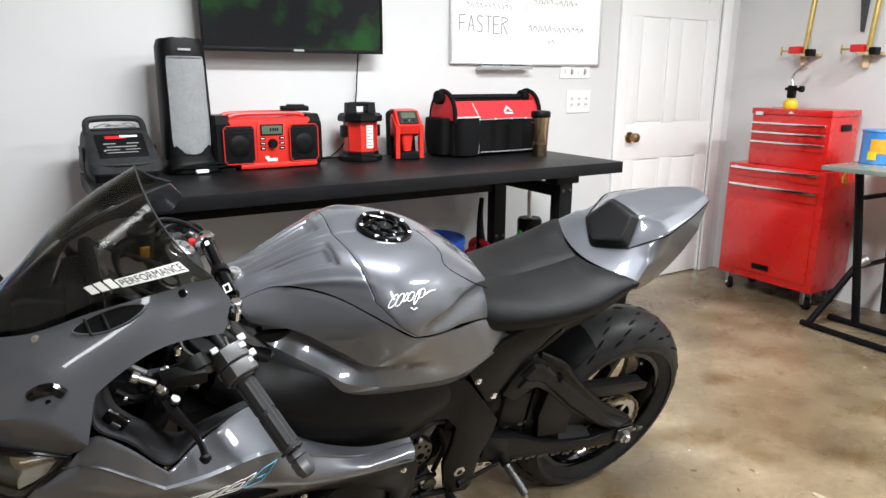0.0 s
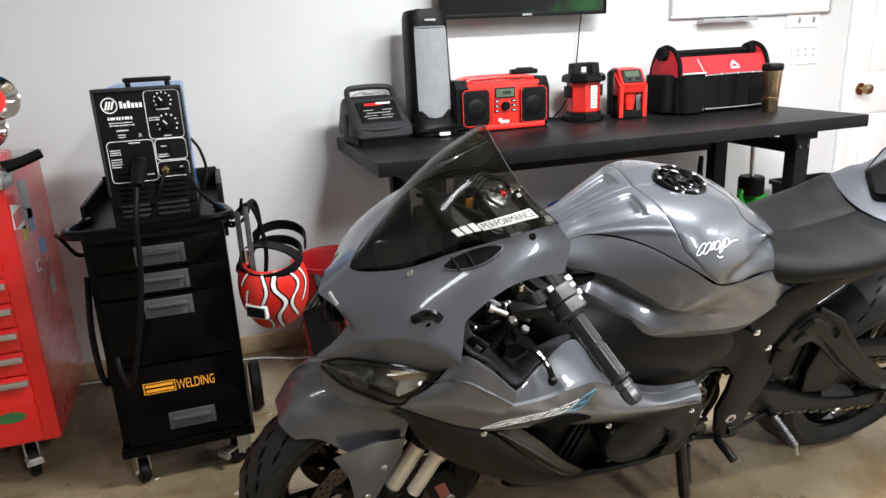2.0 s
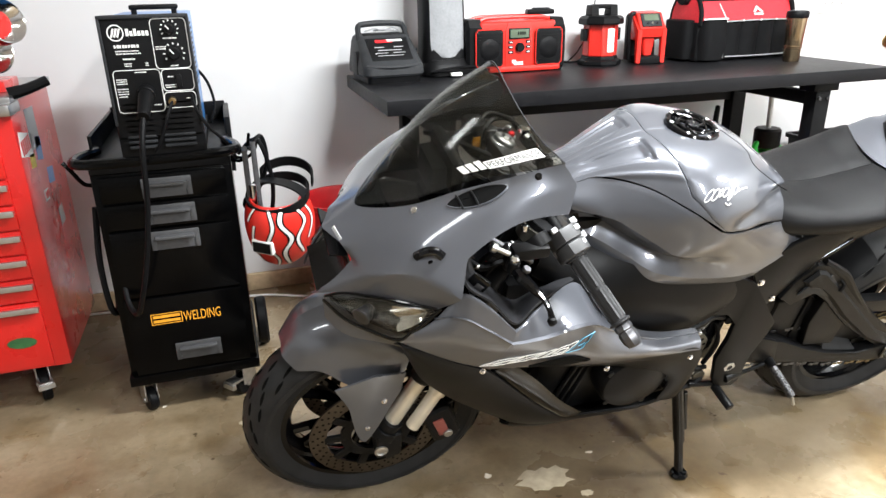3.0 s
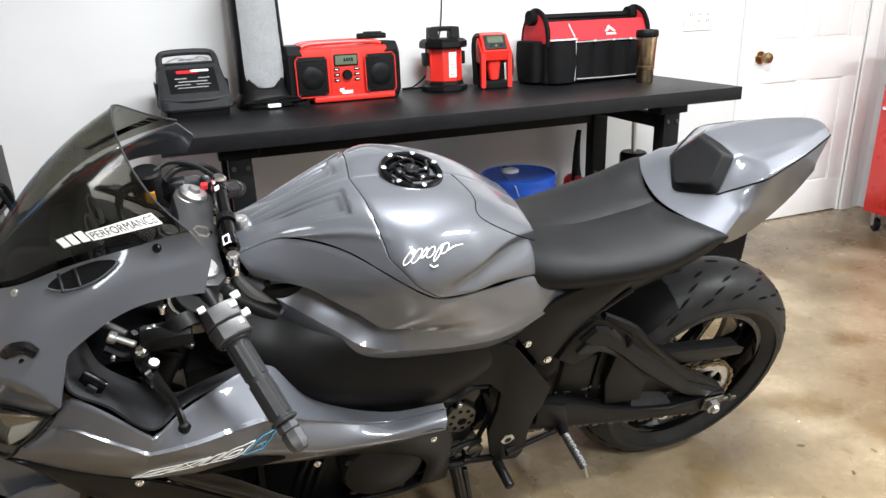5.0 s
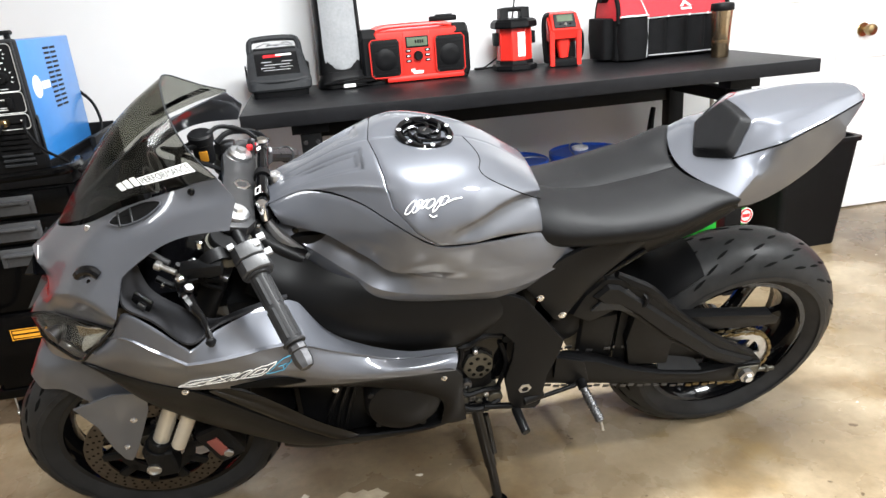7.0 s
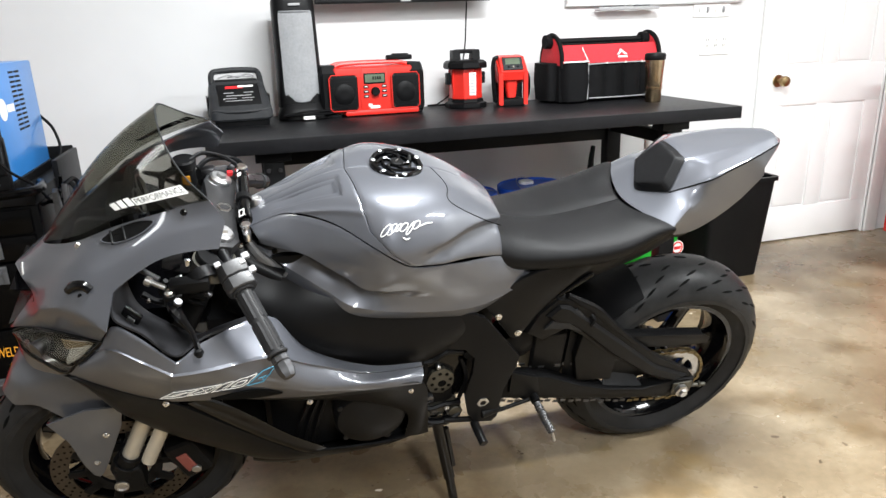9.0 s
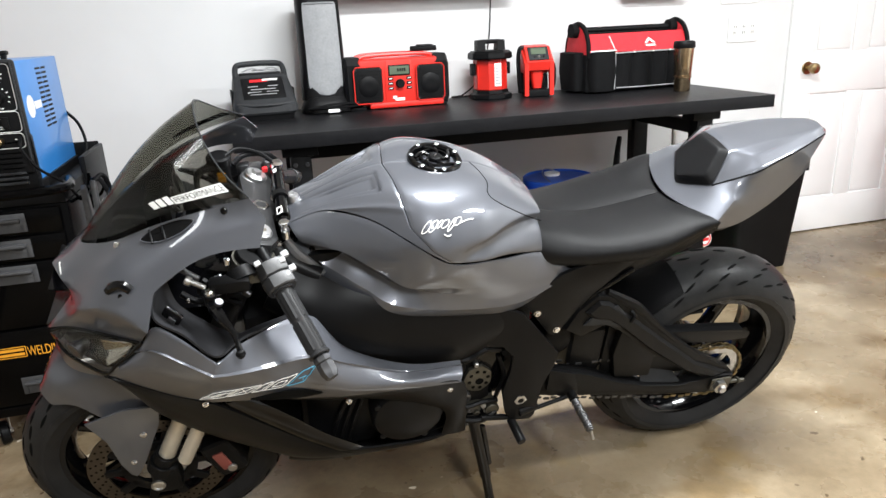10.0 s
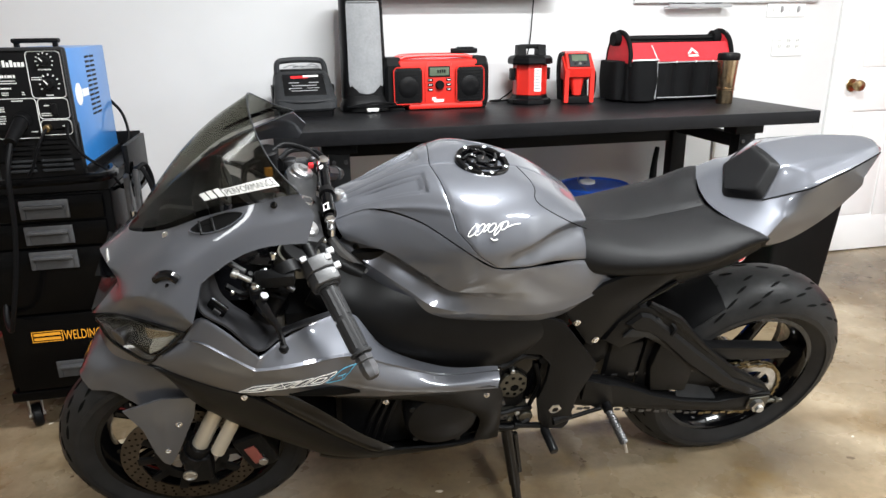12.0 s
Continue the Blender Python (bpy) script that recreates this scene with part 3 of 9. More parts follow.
part("divider_line", box(0.452, -0.0148, 0.19, 0.4532, -0.0142, 0.59, 0), GREYPR, wb)

# ---- the workbench and what stands on it ----
BX0, BX1, BY0, BY1, BZ = 1.208, 3.249, 3.096, 3.822, 0.905
bench = thing("workbench", pose(0, 0, 0), "long black workbench with a laminate top on steel legs", "workbench")
part("tabletop", box(BX0, BY0, BZ - 0.048, BX1, BY1, BZ, 0.003), BENCH, bench)
for lx in (1.42, 2.99):
    for yy in (3.19, 3.66):
        part("leg", join(box(lx - 0.035, yy - 0.03, 0.05, lx + 0.035, yy + 0.03, BZ - 0.085, 0.004), box(lx - 0.06, yy - 0.04, BZ - 0.0855, lx + 0.06, yy + 0.04, BZ - 0.0485, 0.003)), BSTEEL, bench)
        for dx in (-0.02, 0.02):
            for z in (0.79, 0.5):
                part("adjuster_bolt", rod((lx + dx, yy - 0.0298, z), (lx + dx, yy - 0.036, z), 0.008, seg=8), DSTEEL, bench)
    part("foot_rail", box(lx - 0.04, 3.13, 0.0, lx + 0.04, 3.74, 0.05, 0.004), BSTEEL, bench)
    part("cross_rail", box(lx - 0.025, 3.2205, 0.76, lx + 0.025, 3.6295, 0.81, 0.003), BSTEEL, bench)
part("back_rail", box(1.4555, 3.645, 0.72, 2.9545, 3.675, 0.78, 0.003), BSTEEL, bench)

# battery charger
ch = thing("battery_charger", pose(1.325, 3.625, BZ, 0, 0, 4) @ Matrix.Scale(0.93, 4), "dark grey portable battery charger with a carry handle", "charger")
def shell_ring(w, y0, y1, z, r):
    """A rounded rectangle across, from front y0 to back y1."""
    out = []
    for cx, cy, a0 in ((w / 2 - r, y1 - r, 0), (-w / 2 + r, y1 - r, 90), (-w / 2 + r, y0 + r, 180), (w / 2 - r, y0 + r, 270)):
        out += [(cx + r * math.cos(radians(a0 + 15 * k)), cy + r * math.sin(radians(a0 + 15 * k)), z) for k in range(7)]
    return out


part("body", loft([shell_ring(0.232, -0.145, 0.122, 0.026, 0.03), shell_ring(0.250, -0.150, 0.126, 0.034, 0.035), shell_ring(0.252, -0.146, 0.126, 0.060, 0.035), shell_ring(0.246, -0.125, 0.126, 0.080, 0.035), shell_ring(0.236, -0.085, 0.124, 0.115, 0.035), shell_ring(0.226, -0.040, 0.120, 0.150, 0.032), shell_ring(0.212, -0.010, 0.112, 0.172, 0.03), shell_ring(0.180, 0.012, 0.100, 0.180, 0.025)]), DPLAST, ch)
part("base", loft([shell_ring(0.215, -0.135, 0.118, 0.0, 0.02), shell_ring(0.222, -0.140, 0.120, 0.028, 0.02)]), BPLAST, ch)
part("handle", join(tube([(-0.100, 0.0, 0.150), (-0.098, 0.03, 0.195), (-0.088, 0.045, 0.212), (-0.06, 0.05, 0.217), (0, 0.052, 0.219), (0.06, 0.05, 0.217), (0.088, 0.045, 0.212), (0.098, 0.03, 0.195), (0.100, 0.0, 0.150)], 0.012, 44, 8)), DPLAST, ch)
part("handle_well", box(-0.085, 0.0, 0.165, 0.085, 0.055, 0.183, 0.006), CABLE, ch)
part("front_lip", tube([(-0.112, -0.128, 0.068), (-0.06, -0.144, 0.064), (0.0, -0.148, 0.063), (0.06, -0.144, 0.064), (0.112, -0.128, 0.068)], 0.006, 24, 8), DPLAST, ch)
SLOPE = Matrix.Translation((0, -0.084, 0.1150)) @ Matrix.Rotation(math.atan2(0.075, 0.085) - math.pi / 2, 4, "X")
part("control_panel", moved(box(-0.085, -0.0025, -0.045, 0.085, 0.006, 0.075, 0.006), SLOPE), BPLAST, ch)
each_bar("label_bar", [(-0.055, -0.022, 0.05, -0.019), (-0.06, -0.008, -0.01, -0.005), (0.01, -0.008, 0.06, -0.005), (-0.05, 0.006, 0.05, 0.010), (-0.06, 0.022, -0.02, 0.026), (0.02, 0.022, 0.06, 0.026), (-0.064, -0.012, -0.058, -0.006)], GREYPR, ch, (0, -0.003, 0), m=SLOPE)
part("red_label", moved(bars([(-0.05, 0.048, 0.02, 0.062)]), SLOPE @ Matrix.Translation((0, -0.003, 0))), RED2, ch, "red maker's label")
part("white_label", moved(bars([(0.0, 0.054, 0.062, 0.064)], 0.0009), SLOPE @ Matrix.Translation((0, -0.003, 0))), WHITE, ch)
part("lead", tube([(-0.07, 0.04, 0.188), (-0.03, 0.03, 0.200), (0.01, 0.045, 0.190), (0.05, 0.03, 0.202), (0.075, 0.04, 0.188), (0.02, 0.035, 0.194), (-0.03, 0.045, 0.190)], 0.0030, 40, 6), GREYPR, ch)
for cx in (-0.128, 0.1215):
    part("side_clip", box(cx, -0.04, 0.03, cx + 0.0065, 0.05, 0.12, 0.003), BPLAST, ch)

# tower heater
fan = thing("tower_heater", pose(1.572, 3.67, BZ, -3, 0, 2), "dark tall tower heater with a grey mesh front", "heater")


part("base", loft([tower_ring(0.20, 0.20, 0.0), tower_ring(0.20, 0.20, 0.02), tower_ring(0.175, 0.17, 0.045), tower_ring(0.165, 0.15, 0.06)]), BPLAST, fan)
part("body", loft([tower_ring(0.185, 0.145, 0.05, 0.005), tower_ring(0.175, 0.14, 0.2, 0.005), tower_ring(0.168, 0.135, 0.42, 0.005), tower_ring(0.166, 0.13, 0.455, 0.005), tower_ring(0.15, 0.12, 0.478, 0.005)]), BPLAST, fan)
part("grille", sheet(Surface([[(x * s, -0.071 + 0.012 * (x / 0.07) ** 2, z) for x in (0.068, 0.04, 0.0, -0.04, -0.068)] for z, s in ((0.066, 0.35), (0.072, 0.70), (0.092, 0.93), (0.125, 1.0), (0.24, 0.98), (0.40, 0.95), (0.412, 0.8))])(lin(0, 1, 30)[:, None], lin(0, 1, 14)[None, :]), 0.006), GPLAST, fan, "grey perforated mesh grille")
part("plug", box(-0.012, -0.130, 0.0, 0.034, -0.112, 0.013, 0.004), WHITE, fan, "white cord plug")
part("badge", box(-0.022, -0.0705, 0.434, 0.022, -0.0655, 0.442, 0.0005), GREYPR, fan)
part("control_panel", join(loft([tower_ring(0.11, 0.08, 0.4775, 0.0), tower_ring(0.10, 0.07, 0.482, 0.0)]), *[rod((x, -0.005, 0.481), (x, -0.005, 0.486), 0.01) for x in (-0.025, 0.02)]), DPLAST, fan)
part("power_cord", tube([(0.06, -0.08, 0.02), (0.11, -0.10, 0.02), (0.07, -0.115, 0.018), (-0.05, -0.11, 0.02), (-0.08, -0.10, 0.018), (0.0, -0.113, 0.03), (0.09, -0.1, 0.03), (0.13, -0.07, 0.012)], 0.0045, 50, 6), CABLE, fan)

# jobsite radio
ra = thing("jobsite_radio", pose(1.862, 3.60, BZ, 0, 0, 1.5), "red and black jobsite radio with two speakers", "radio")
part("body", join(box(-0.16, -0.004, 0.016, 0.165, 0.15, 0.196, 0.012, 3), box(-0.125, -0.014, 0.004, 0.185, 0.12, 0.026, 0.008, 2)), REDP, ra)
part("centre_panel", plate([(-0.056, 0.024), (0.062, 0.024), (0.062, 0.15), (0.052, 0.19), (-0.046, 0.19), (-0.056, 0.15)], 0.005, Matrix.Translation((0, -0.003, 0)) @ SIDE, 0.002), REDP, ra)
for s in (-1, 1):
    part("end_guard", join(loft([[(s * 0.150 + s * 0.066 * f, y, z) for y, z in ((-0.004 + d, 0.018 + d), (-0.004 + d, 0.176 - d), (0.016 + d, 0.206 - d), (0.132 - d, 0.206 - d), (0.154 - d, 0.186 - d), (0.154 - d, 0.0 + d), (0.016 + d, 0.0 + d))][::s] for f, d in ((0.0, 0.004), (0.05, 0.0), (0.82, 0.0), (1.0, 0.014))])), BPLAST, ra, "", 20)
    gx = s * 0.128 + 0.003
    octo = [(gx - 0.058, 0.038), (gx - 0.048, 0.026), (gx + 0.048, 0.026), (gx + 0.058, 0.038), (gx + 0.058, 0.156), (gx + 0.048, 0.168), (gx - 0.048, 0.168), (gx - 0.058, 0.156)]
    sg_ = part("speaker_grille", plate(octo, 0.008, Matrix.Translation((0, -0.006, 0)) @ SIDE, 0.002), BPLAST, ra)
    part("grille_rim", tube([(x, -0.0145, z) for x, z in octo], 0.0024, 48, 6, closed=True, smooth=False), REDP, ra)
    part("cone", lathe([(0.042, 0.0), (0.038, 0.003), (0.012, 0.004), (0, 0.003)], (gx, -0.0145, 0.092), (gx, -1, 0.092), 28), CABLE, ra)
    for i in range(11):
        part("grille_slat", box(gx - 0.050, -0.0158, 0.038 + i * 0.0112, gx + 0.050, -0.0138, 0.041 + i * 0.0112, 0), BPLAST, ra)
    for dx in (-0.049, 0.049):
        for z in (0.036, 0.158):
            part("screw", rod((gx + dx, -0.014, z), (gx + dx, -0.0168, z), 0.0032, seg=8), DSTEEL, ra)
part("roll_bar", join(tube([(-0.15, 0.03, 0.200), (-0.10, 0.03, 0.209), (0.10, 0.03, 0.209), (0.15, 0.03, 0.200)], 0.008, 20, 8), tube([(-0.15, 0.13, 0.200), (-0.10, 0.13, 0.209), (0.10, 0.13, 0.209), (0.15, 0.13, 0.200)], 0.008, 20, 8)), REDP, ra)
part("display_bezel", box(-0.042, -0.0115, 0.129, 0.048, -0.008, 0.171, 0.003), BPLAST, ra)
part("display", box(-0.037, -0.0128, 0.134, 0.043, -0.0112, 0.166, 0.001), LCD, ra, "green-grey lit display")
part("digits", bars([(-0.006, 0.145, 0.000, 0.157), (0.004, 0.145, 0.010, 0.157), (0.013, 0.145, 0.019, 0.157), (0.022, 0.145, 0.028, 0.157)]), BPLAST, ra).location = (0, -0.0130, 0)
part("knob", lathe([(0.018, 0), (0.0175, 0.012), (0.015, 0.016), (0.0, 0.016)], (0.004, -0.009, 0.098), (0.004, -0.03, 0.098)), BPLAST, ra)
for i in range(3):
    for dx in (-0.034, 0.042):
        part("button", box(dx - 0.0105, -0.0115, 0.0745 + i * 0.019, dx + 0.0105, -0.008, 0.0855 + i * 0.019, 0.002), BPLAST, ra)
        part("button_mark", box(dx - 0.006, -0.0122, 0.0785 + i * 0.019, dx + 0.006, -0.0114, 0.0815 + i * 0.019, 0), WHITE, ra)
part("logo_mark", moved(bars([(-0.02, 0.03, 0.02, 0.042), (-0.028, 0.038, -0.012, 0.05)]), Matrix.Translation((0, -0.0106, 0))), WHITE, ra)
for fx in (-0.2, 0.14):
    part("foot", box(fx, 0.0, 0.0, fx + 0.06, 0.14, 0.012, 0.002), BPLAST, ra)
ph = thing("handset", pose(1.99, 3.68, BZ + 0.2155, 0, 0, -12), "small black handset lying on top of the radio", "handset")
part("shell", box(-0.055, -0.03, 0, 0.055, 0.03, 0.02, 0.007, 3), BPLAST, ph)
part("clip", box(-0.03, -0.012, 0.0202, 0.04, 0.012, 0.026, 0.002), DPLAST, ph)

# area lantern
la = thing("work_lantern", pose(2.287, 3.70, BZ), "red cordless work lantern with black cage top and base", "lantern")
EIGHT = Matrix.Rotation(math.pi / 8, 4, "Z")
part("base", moved(lathe([(0.0, 0), (0.090, 0.0), (0.093, 0.006), (0.092, 0.020), (0.078, 0.026), (0.076, 0.038), (0.0, 0.038)], seg=8), EIGHT), BPLAST, la, "", 20)
part("body", moved(lathe([(0.068, 0.036), (0.073, 0.042), (0.071, 0.10), (0.068, 0.168), (0.060, 0.172)], seg=8), EIGHT), REDP, la, "", 20)
for i in range(8):
    a = i * math.pi / 4 + math.pi / 8
    part("rib", moved(box(-0.004, 0.062, 0.045, 0.004, 0.0725, 0.165, 0.002), Matrix.Rotation(a, 4, "Z")), REDP, la)
part("top_guard", moved(lathe([(0.0, 0.166), (0.092, 0.166), (0.096, 0.172), (0.094, 0.190), (0.082, 0.200), (0.0, 0.204)], seg=8), EIGHT), BPLAST, la, "", 20)
part("handle", join(wedge([(-0.030, 0.200), (0.030, 0.200), (0.024, 0.244), (-0.024, 0.244)], -0.062, -0.026, 0.006), wedge([(-0.030, 0.200), (0.030, 0.200), (0.024, 0.244), (-0.024, 0.244)], 0.026, 0.062, 0.006), box(-0.046, -0.022, 0.228, 0.046, 0.022, 0.246, 0.006)), BPLAST, la)
for q in (-1, 1):
    part("side_latch", box(q * 0.078 - 0.010, -0.016, 0.10, q * 0.078 + 0.010, 0.016, 0.15, 0.004), BPLAST, la)
part("label", box(-0.004, -0.0715, 0.055, 0.026, -0.0655, 0.15, 0.0005), WHITE, la, "white printed warning label")
part("label_bars", bars([(-0.001, 0.064 + i * 0.0125, 0.023 - 0.006 * (i % 2), 0.070 + i * 0.0125) for i in range(7)]), GREYPR, la).location = (0, -0.0716, 0)
part("power_cord", tube([(-0.05, 0.05, 0.012), (-0.12, 0.06, 0.008), (-0.15, 0.09, 0.006), (-0.10, 0.11, 0.006)], 0.004, 24, 6), CABLE, la)

# tyre inflator
inf = thing("tyre_inflator", pose(2.48, 3.66, BZ, 0, 0, -8), "red and black cordless tyre inflator", "inflator")
part("body", wedge([(-0.058, 0.112), (-0.066, 0.146), (-0.018, 0.208), (0.050, 0.214), (0.066, 0.19), (0.062, 0.10), (0.0, 0.095)], -0.055, 0.06, 0.010, 3), REDP, inf)
for lx in (-0.062, 0.047):
    part("side_frame", wedge([(-0.064, 0.006), (-0.046, 0.006), (-0.036, 0.10), (0.02, 0.17), (0.0, 0.195), (-0.066, 0.140)], lx, lx + 0.020, 0.005), REDP, inf)
part("rear_frame", wedge([(0.03, 0.010), (0.07, 0.010), (0.078, 0.19), (0.055, 0.205)], -0.062, 0.067, 0.006), BPLAST, inf)
part("pump_head", loft([tower_ring(0.036, 0.036, 0.036, -0.024), tower_ring(0.050, 0.046, 0.075, -0.020), tower_ring(0.060, 0.056, 0.112, -0.018)]), REDP, inf)
part("battery", box(-0.045, -0.06, 0.0, 0.055, 0.07, 0.032, 0.008, 3), BPLAST, inf)
FACE = Matrix.Translation((0.002, -0.0445, 0.1800)) @ Matrix.Rotation(-0.66, 4, "X")
part("gauge_panel", moved(box(-0.044, -0.003, -0.032, 0.044, 0.004, 0.032, 0.006), FACE), DPLAST, inf)
part("screen", moved(box(-0.032, -0.0045, -0.006, 0.032, -0.0028, 0.024, 0.001), FACE), LCD, inf)
for i in range(3):
    part("button", moved(rod((-0.02 + i * 0.02, -0.0025, -0.019), (-0.02 + i * 0.02, -0.0065, -0.019), 0.0065 if i == 1 else 0.0045, seg=12), FACE), CHROME if i == 1 else BPLAST, inf)
part("handle", tube([(-0.05, 0.0, 0.205), (-0.068, 0.0, 0.20), (-0.075, 0.0, 0.16), (-0.072, 0.0, 0.08), (-0.065, 0.01, 0.02)], 0.009, 24, 8), BPLAST, inf)
part("hose", tube([(0.07, 0.02, 0.15), (0.088, 0.01, 0.12), (0.085, 0.0, 0.05), (0.06, -0.03, 0.012)], 0.006, 20, 6), CABLE, inf)

# tool bag
bg = thing("tool_bag", pose(2.905, 3.66, BZ, 0, 0, 3), "open-top red and black canvas tool bag with pockets", "bag")
part("body", box(-0.235, -0.085, 0.0, 0.275, 0.12, 0.17, 0.018, 3), BCAN, bg)
part("upper_band", sheet(Surface([[(x, -0.09 + 0.05 * k, 0.165 + 0.075 * k) for k in (1.0, 0.5, 0.0)] for x in (-0.225, -0.1, 0.05, 0.2, 0.265)])(lin(0, 1, 24)[:, None], lin(0, 1, 8)[None, :]), 0.008, 0.002), REDC, bg)
part("upper_band", sheet(Surface([[(x, 0.12 - 0.05 * k, 0.165 + 0.075 * k) for k in (0.0, 0.5, 1.0)] for x in (-0.225, -0.1, 0.05, 0.2, 0.265)])(lin(0, 1, 24)[:, None], lin(0, 1, 8)[None, :]), 0.008, 0.002), REDC, bg)
for s, x in ((-1, -0.232), (1, 0.262)):
    part("end_panel", plate([(-0.085, 0.15), (0.115, 0.15), (0.10, 0.22), (0.07, 0.27), (0.03, 0.288), (-0.01, 0.285), (-0.05, 0.262), (-0.078, 0.21)], 0.014, Matrix(((0, 0, 1, x), (1, 0, 0, 0), (0, 1, 0, 0), (0, 0, 0, 1))), 0.004), REDC, bg)
    part("end_trim", tube([(x + 0.007, -0.085, 0.15), (x + 0.007, -0.078, 0.215), (x + 0.007, -0.045, 0.268), (x + 0.007, 0.01, 0.29), (x + 0.007, 0.06, 0.275), (x + 0.007, 0.1, 0.22), (x + 0.007, 0.115, 0.15)], 0.010, 30, 8), BCAN, bg)
part("handle", join(rod((-0.225, 0.015, 0.262), (0.26, 0.015, 0.262), 0.013), box(-0.225, 0.0, 0.244, 0.26, 0.03, 0.252, 0.003)), BPLAST, bg)
for hx in (-0.26, 0.228):
    part("handle_pad", rod((hx, 0.015, 0.262), (hx + 0.04, 0.015, 0.262), 0.03), BCAN, bg)
edges = [-0.1, -0.01, 0.085, 0.17, 0.262]
for a, c in zip(edges, edges[1:]):
    part("pocket", sheet([[(a + (c - a) * s + 0.004 * (1 if s == 0 else -1 if s == 1 else 0), -0.087 - 0.018 * math.sin(math.pi * s) * (0.7 + 0.3 * k), 0.012 + (0.148 + 0.006 * math.cos(6.28 * s)) * k) for k in lin(0, 1, 6)] for s in lin(0, 1, 10)], 0.006), BCAN, bg)
part("end_pocket", loft([tower_ring(0.12, 0.17, 0.01, -0.02), tower_ring(0.135, 0.185, 0.09, -0.02), tower_ring(0.125, 0.175, 0.175, -0.02), tower_ring(0.11, 0.16, 0.178, -0.02)]), BCAN, bg).location = (-0.165, -0.02, 0)
part("piping", join(tube([(-0.1, -0.092, 0.012), (-0.1, -0.094, 0.09), (-0.1, -0.093, 0.163)], 0.003, 12, 6), tube([(-0.1, -0.108, 0.02), (0.08, -0.108, 0.018), (0.262, -0.106, 0.02)], 0.0025, 16, 6)), GREYPR, bg, "pale stitched piping")
for x in edges:
    part("rivet", rod((x, -0.094, 0.166), (x, -0.100, 0.166), 0.0045, seg=10), WHITE, bg)
for x, z in ((0.245, 0.19), (0.248, 0.212), (0.250, 0.23)):
    part("rivet", rod((x, -0.088 + (z - 0.165) * 0.66, z), (x, -0.096 + (z - 0.165) * 0.66, z + 0.004), 0.005, seg=10), WHITE, bg)
part("pocket_trim", tube([(-0.227, -0.105, 0.176), (-0.205, -0.126, 0.178), (-0.165, -0.134, 0.178), (-0.125, -0.126, 0.178), (-0.104, -0.105, 0.176)], 0.0035, 24, 6), WHITE, bg, "pale pocket binding")
part("end_pouch", loft([tower_ring(0.05, 0.14, 0.012, 0.0), tower_ring(0.066, 0.155, 0.09, 0.0), tower_ring(0.060, 0.15, 0.17, 0.0), tower_ring(0.05, 0.14, 0.173, 0.0)]), BCAN, bg).location = (-0.25, 0.02, 0)
part("band_binding", tube([(-0.1, -0.094, 0.163), (-0.102, -0.084, 0.185), (-0.108, -0.060, 0.22), (-0.112, -0.045, 0.243)], 0.003, 14, 6), WHITE, bg)
part("band_binding", tube([(-0.1, -0.097, 0.164), (0.08, -0.097, 0.166), (0.262, -0.095, 0.164)], 0.0028, 16, 6), GREYPR, bg)
part("logo_mark", moved(join(plate([(-0.028, 0), (0.0, 0.03), (0.028, 0), (0.012, 0.002), (0.0, 0.016), (-0.012, 0.002)], 0.001, SIDE, 0), bars([(-0.024, -0.014, 0.024, -0.005)])), Matrix.Translation((0.075, -0.0835, 0.198)) @ Matrix.Rotation(-0.585, 4, "X")), WHITE, bg)

# tumbler
cu = thing("travel_tumbler", pose(3.052, 3.425, BZ), "bronze steel travel tumbler with a black lid", "tumbler")
part("cup", lathe([(0.0, 0.0), (0.031, 0.0), (0.033, 0.004), (0.034, 0.06), (0.035, 0.063), (0.0375, 0.12), (0.041, 0.175), (0.041, 0.18)], seg=28), BRONZE, cu)
for z in (0.055, 0.062, 0.150):
    part("cup_band", lathe([(0.0335 + 0.04 * z, z), (0.0350 + 0.04 * z, z + 0.001), (0.0350 + 0.04 * z, z + 0.003), (0.0335 + 0.04 * z, z + 0.004)], seg=28, cap=False), BRONZE, cu)
part("lid", lathe([(0.042, 0.176), (0.0445, 0.180), (0.0445, 0.197), (0.041, 0.204), (0.03, 0.206), (0.0, 0.203)], seg=28), BPLAST, cu)

# ---- welding corner ----
def caster(parent, x, y, z, r=0.035, turn=0.0, braked=False):
    c = part("caster", moved(join(box(-0.028, -0.028, z - 0.006, 0.028, 0.028, z, 0.001), box(-0.02, -0.03, r, -0.016, 0.022, z - 0.004, 0.001), box(0.016, -0.03, r, 0.02, 0.022, z - 0.004, 0.001),
             rod((-0.024, -0.012, r), (0.024, -0.012, r), 0.008)), pose(x, y, 0, 0, 0, turn)), STEEL, parent, "bright steel swivel caster")
    part("wheel", moved(lathe([(0.012, -0.013), (r - 0.004, -0.014), (r, -0.009), (r, 0.009), (r - 0.004, 0.014), (0.012, 0.013)], (-0.0005, -0.012, r), (1, -0.012, r), 24), pose(x, y, 0, 0, 0, turn)), CABLE, c)
    if braked:
        part("brake_pedal", moved(join(box(-0.02, -0.075, r + 0.02, 0.02, -0.025, r + 0.028, 0.002), box(-0.024, -0.08, r + 0.005, 0.024, -0.066, r + 0.022, 0.002)), pose(x, y, 0, 0, 0, turn)), STEEL, c)
    return c


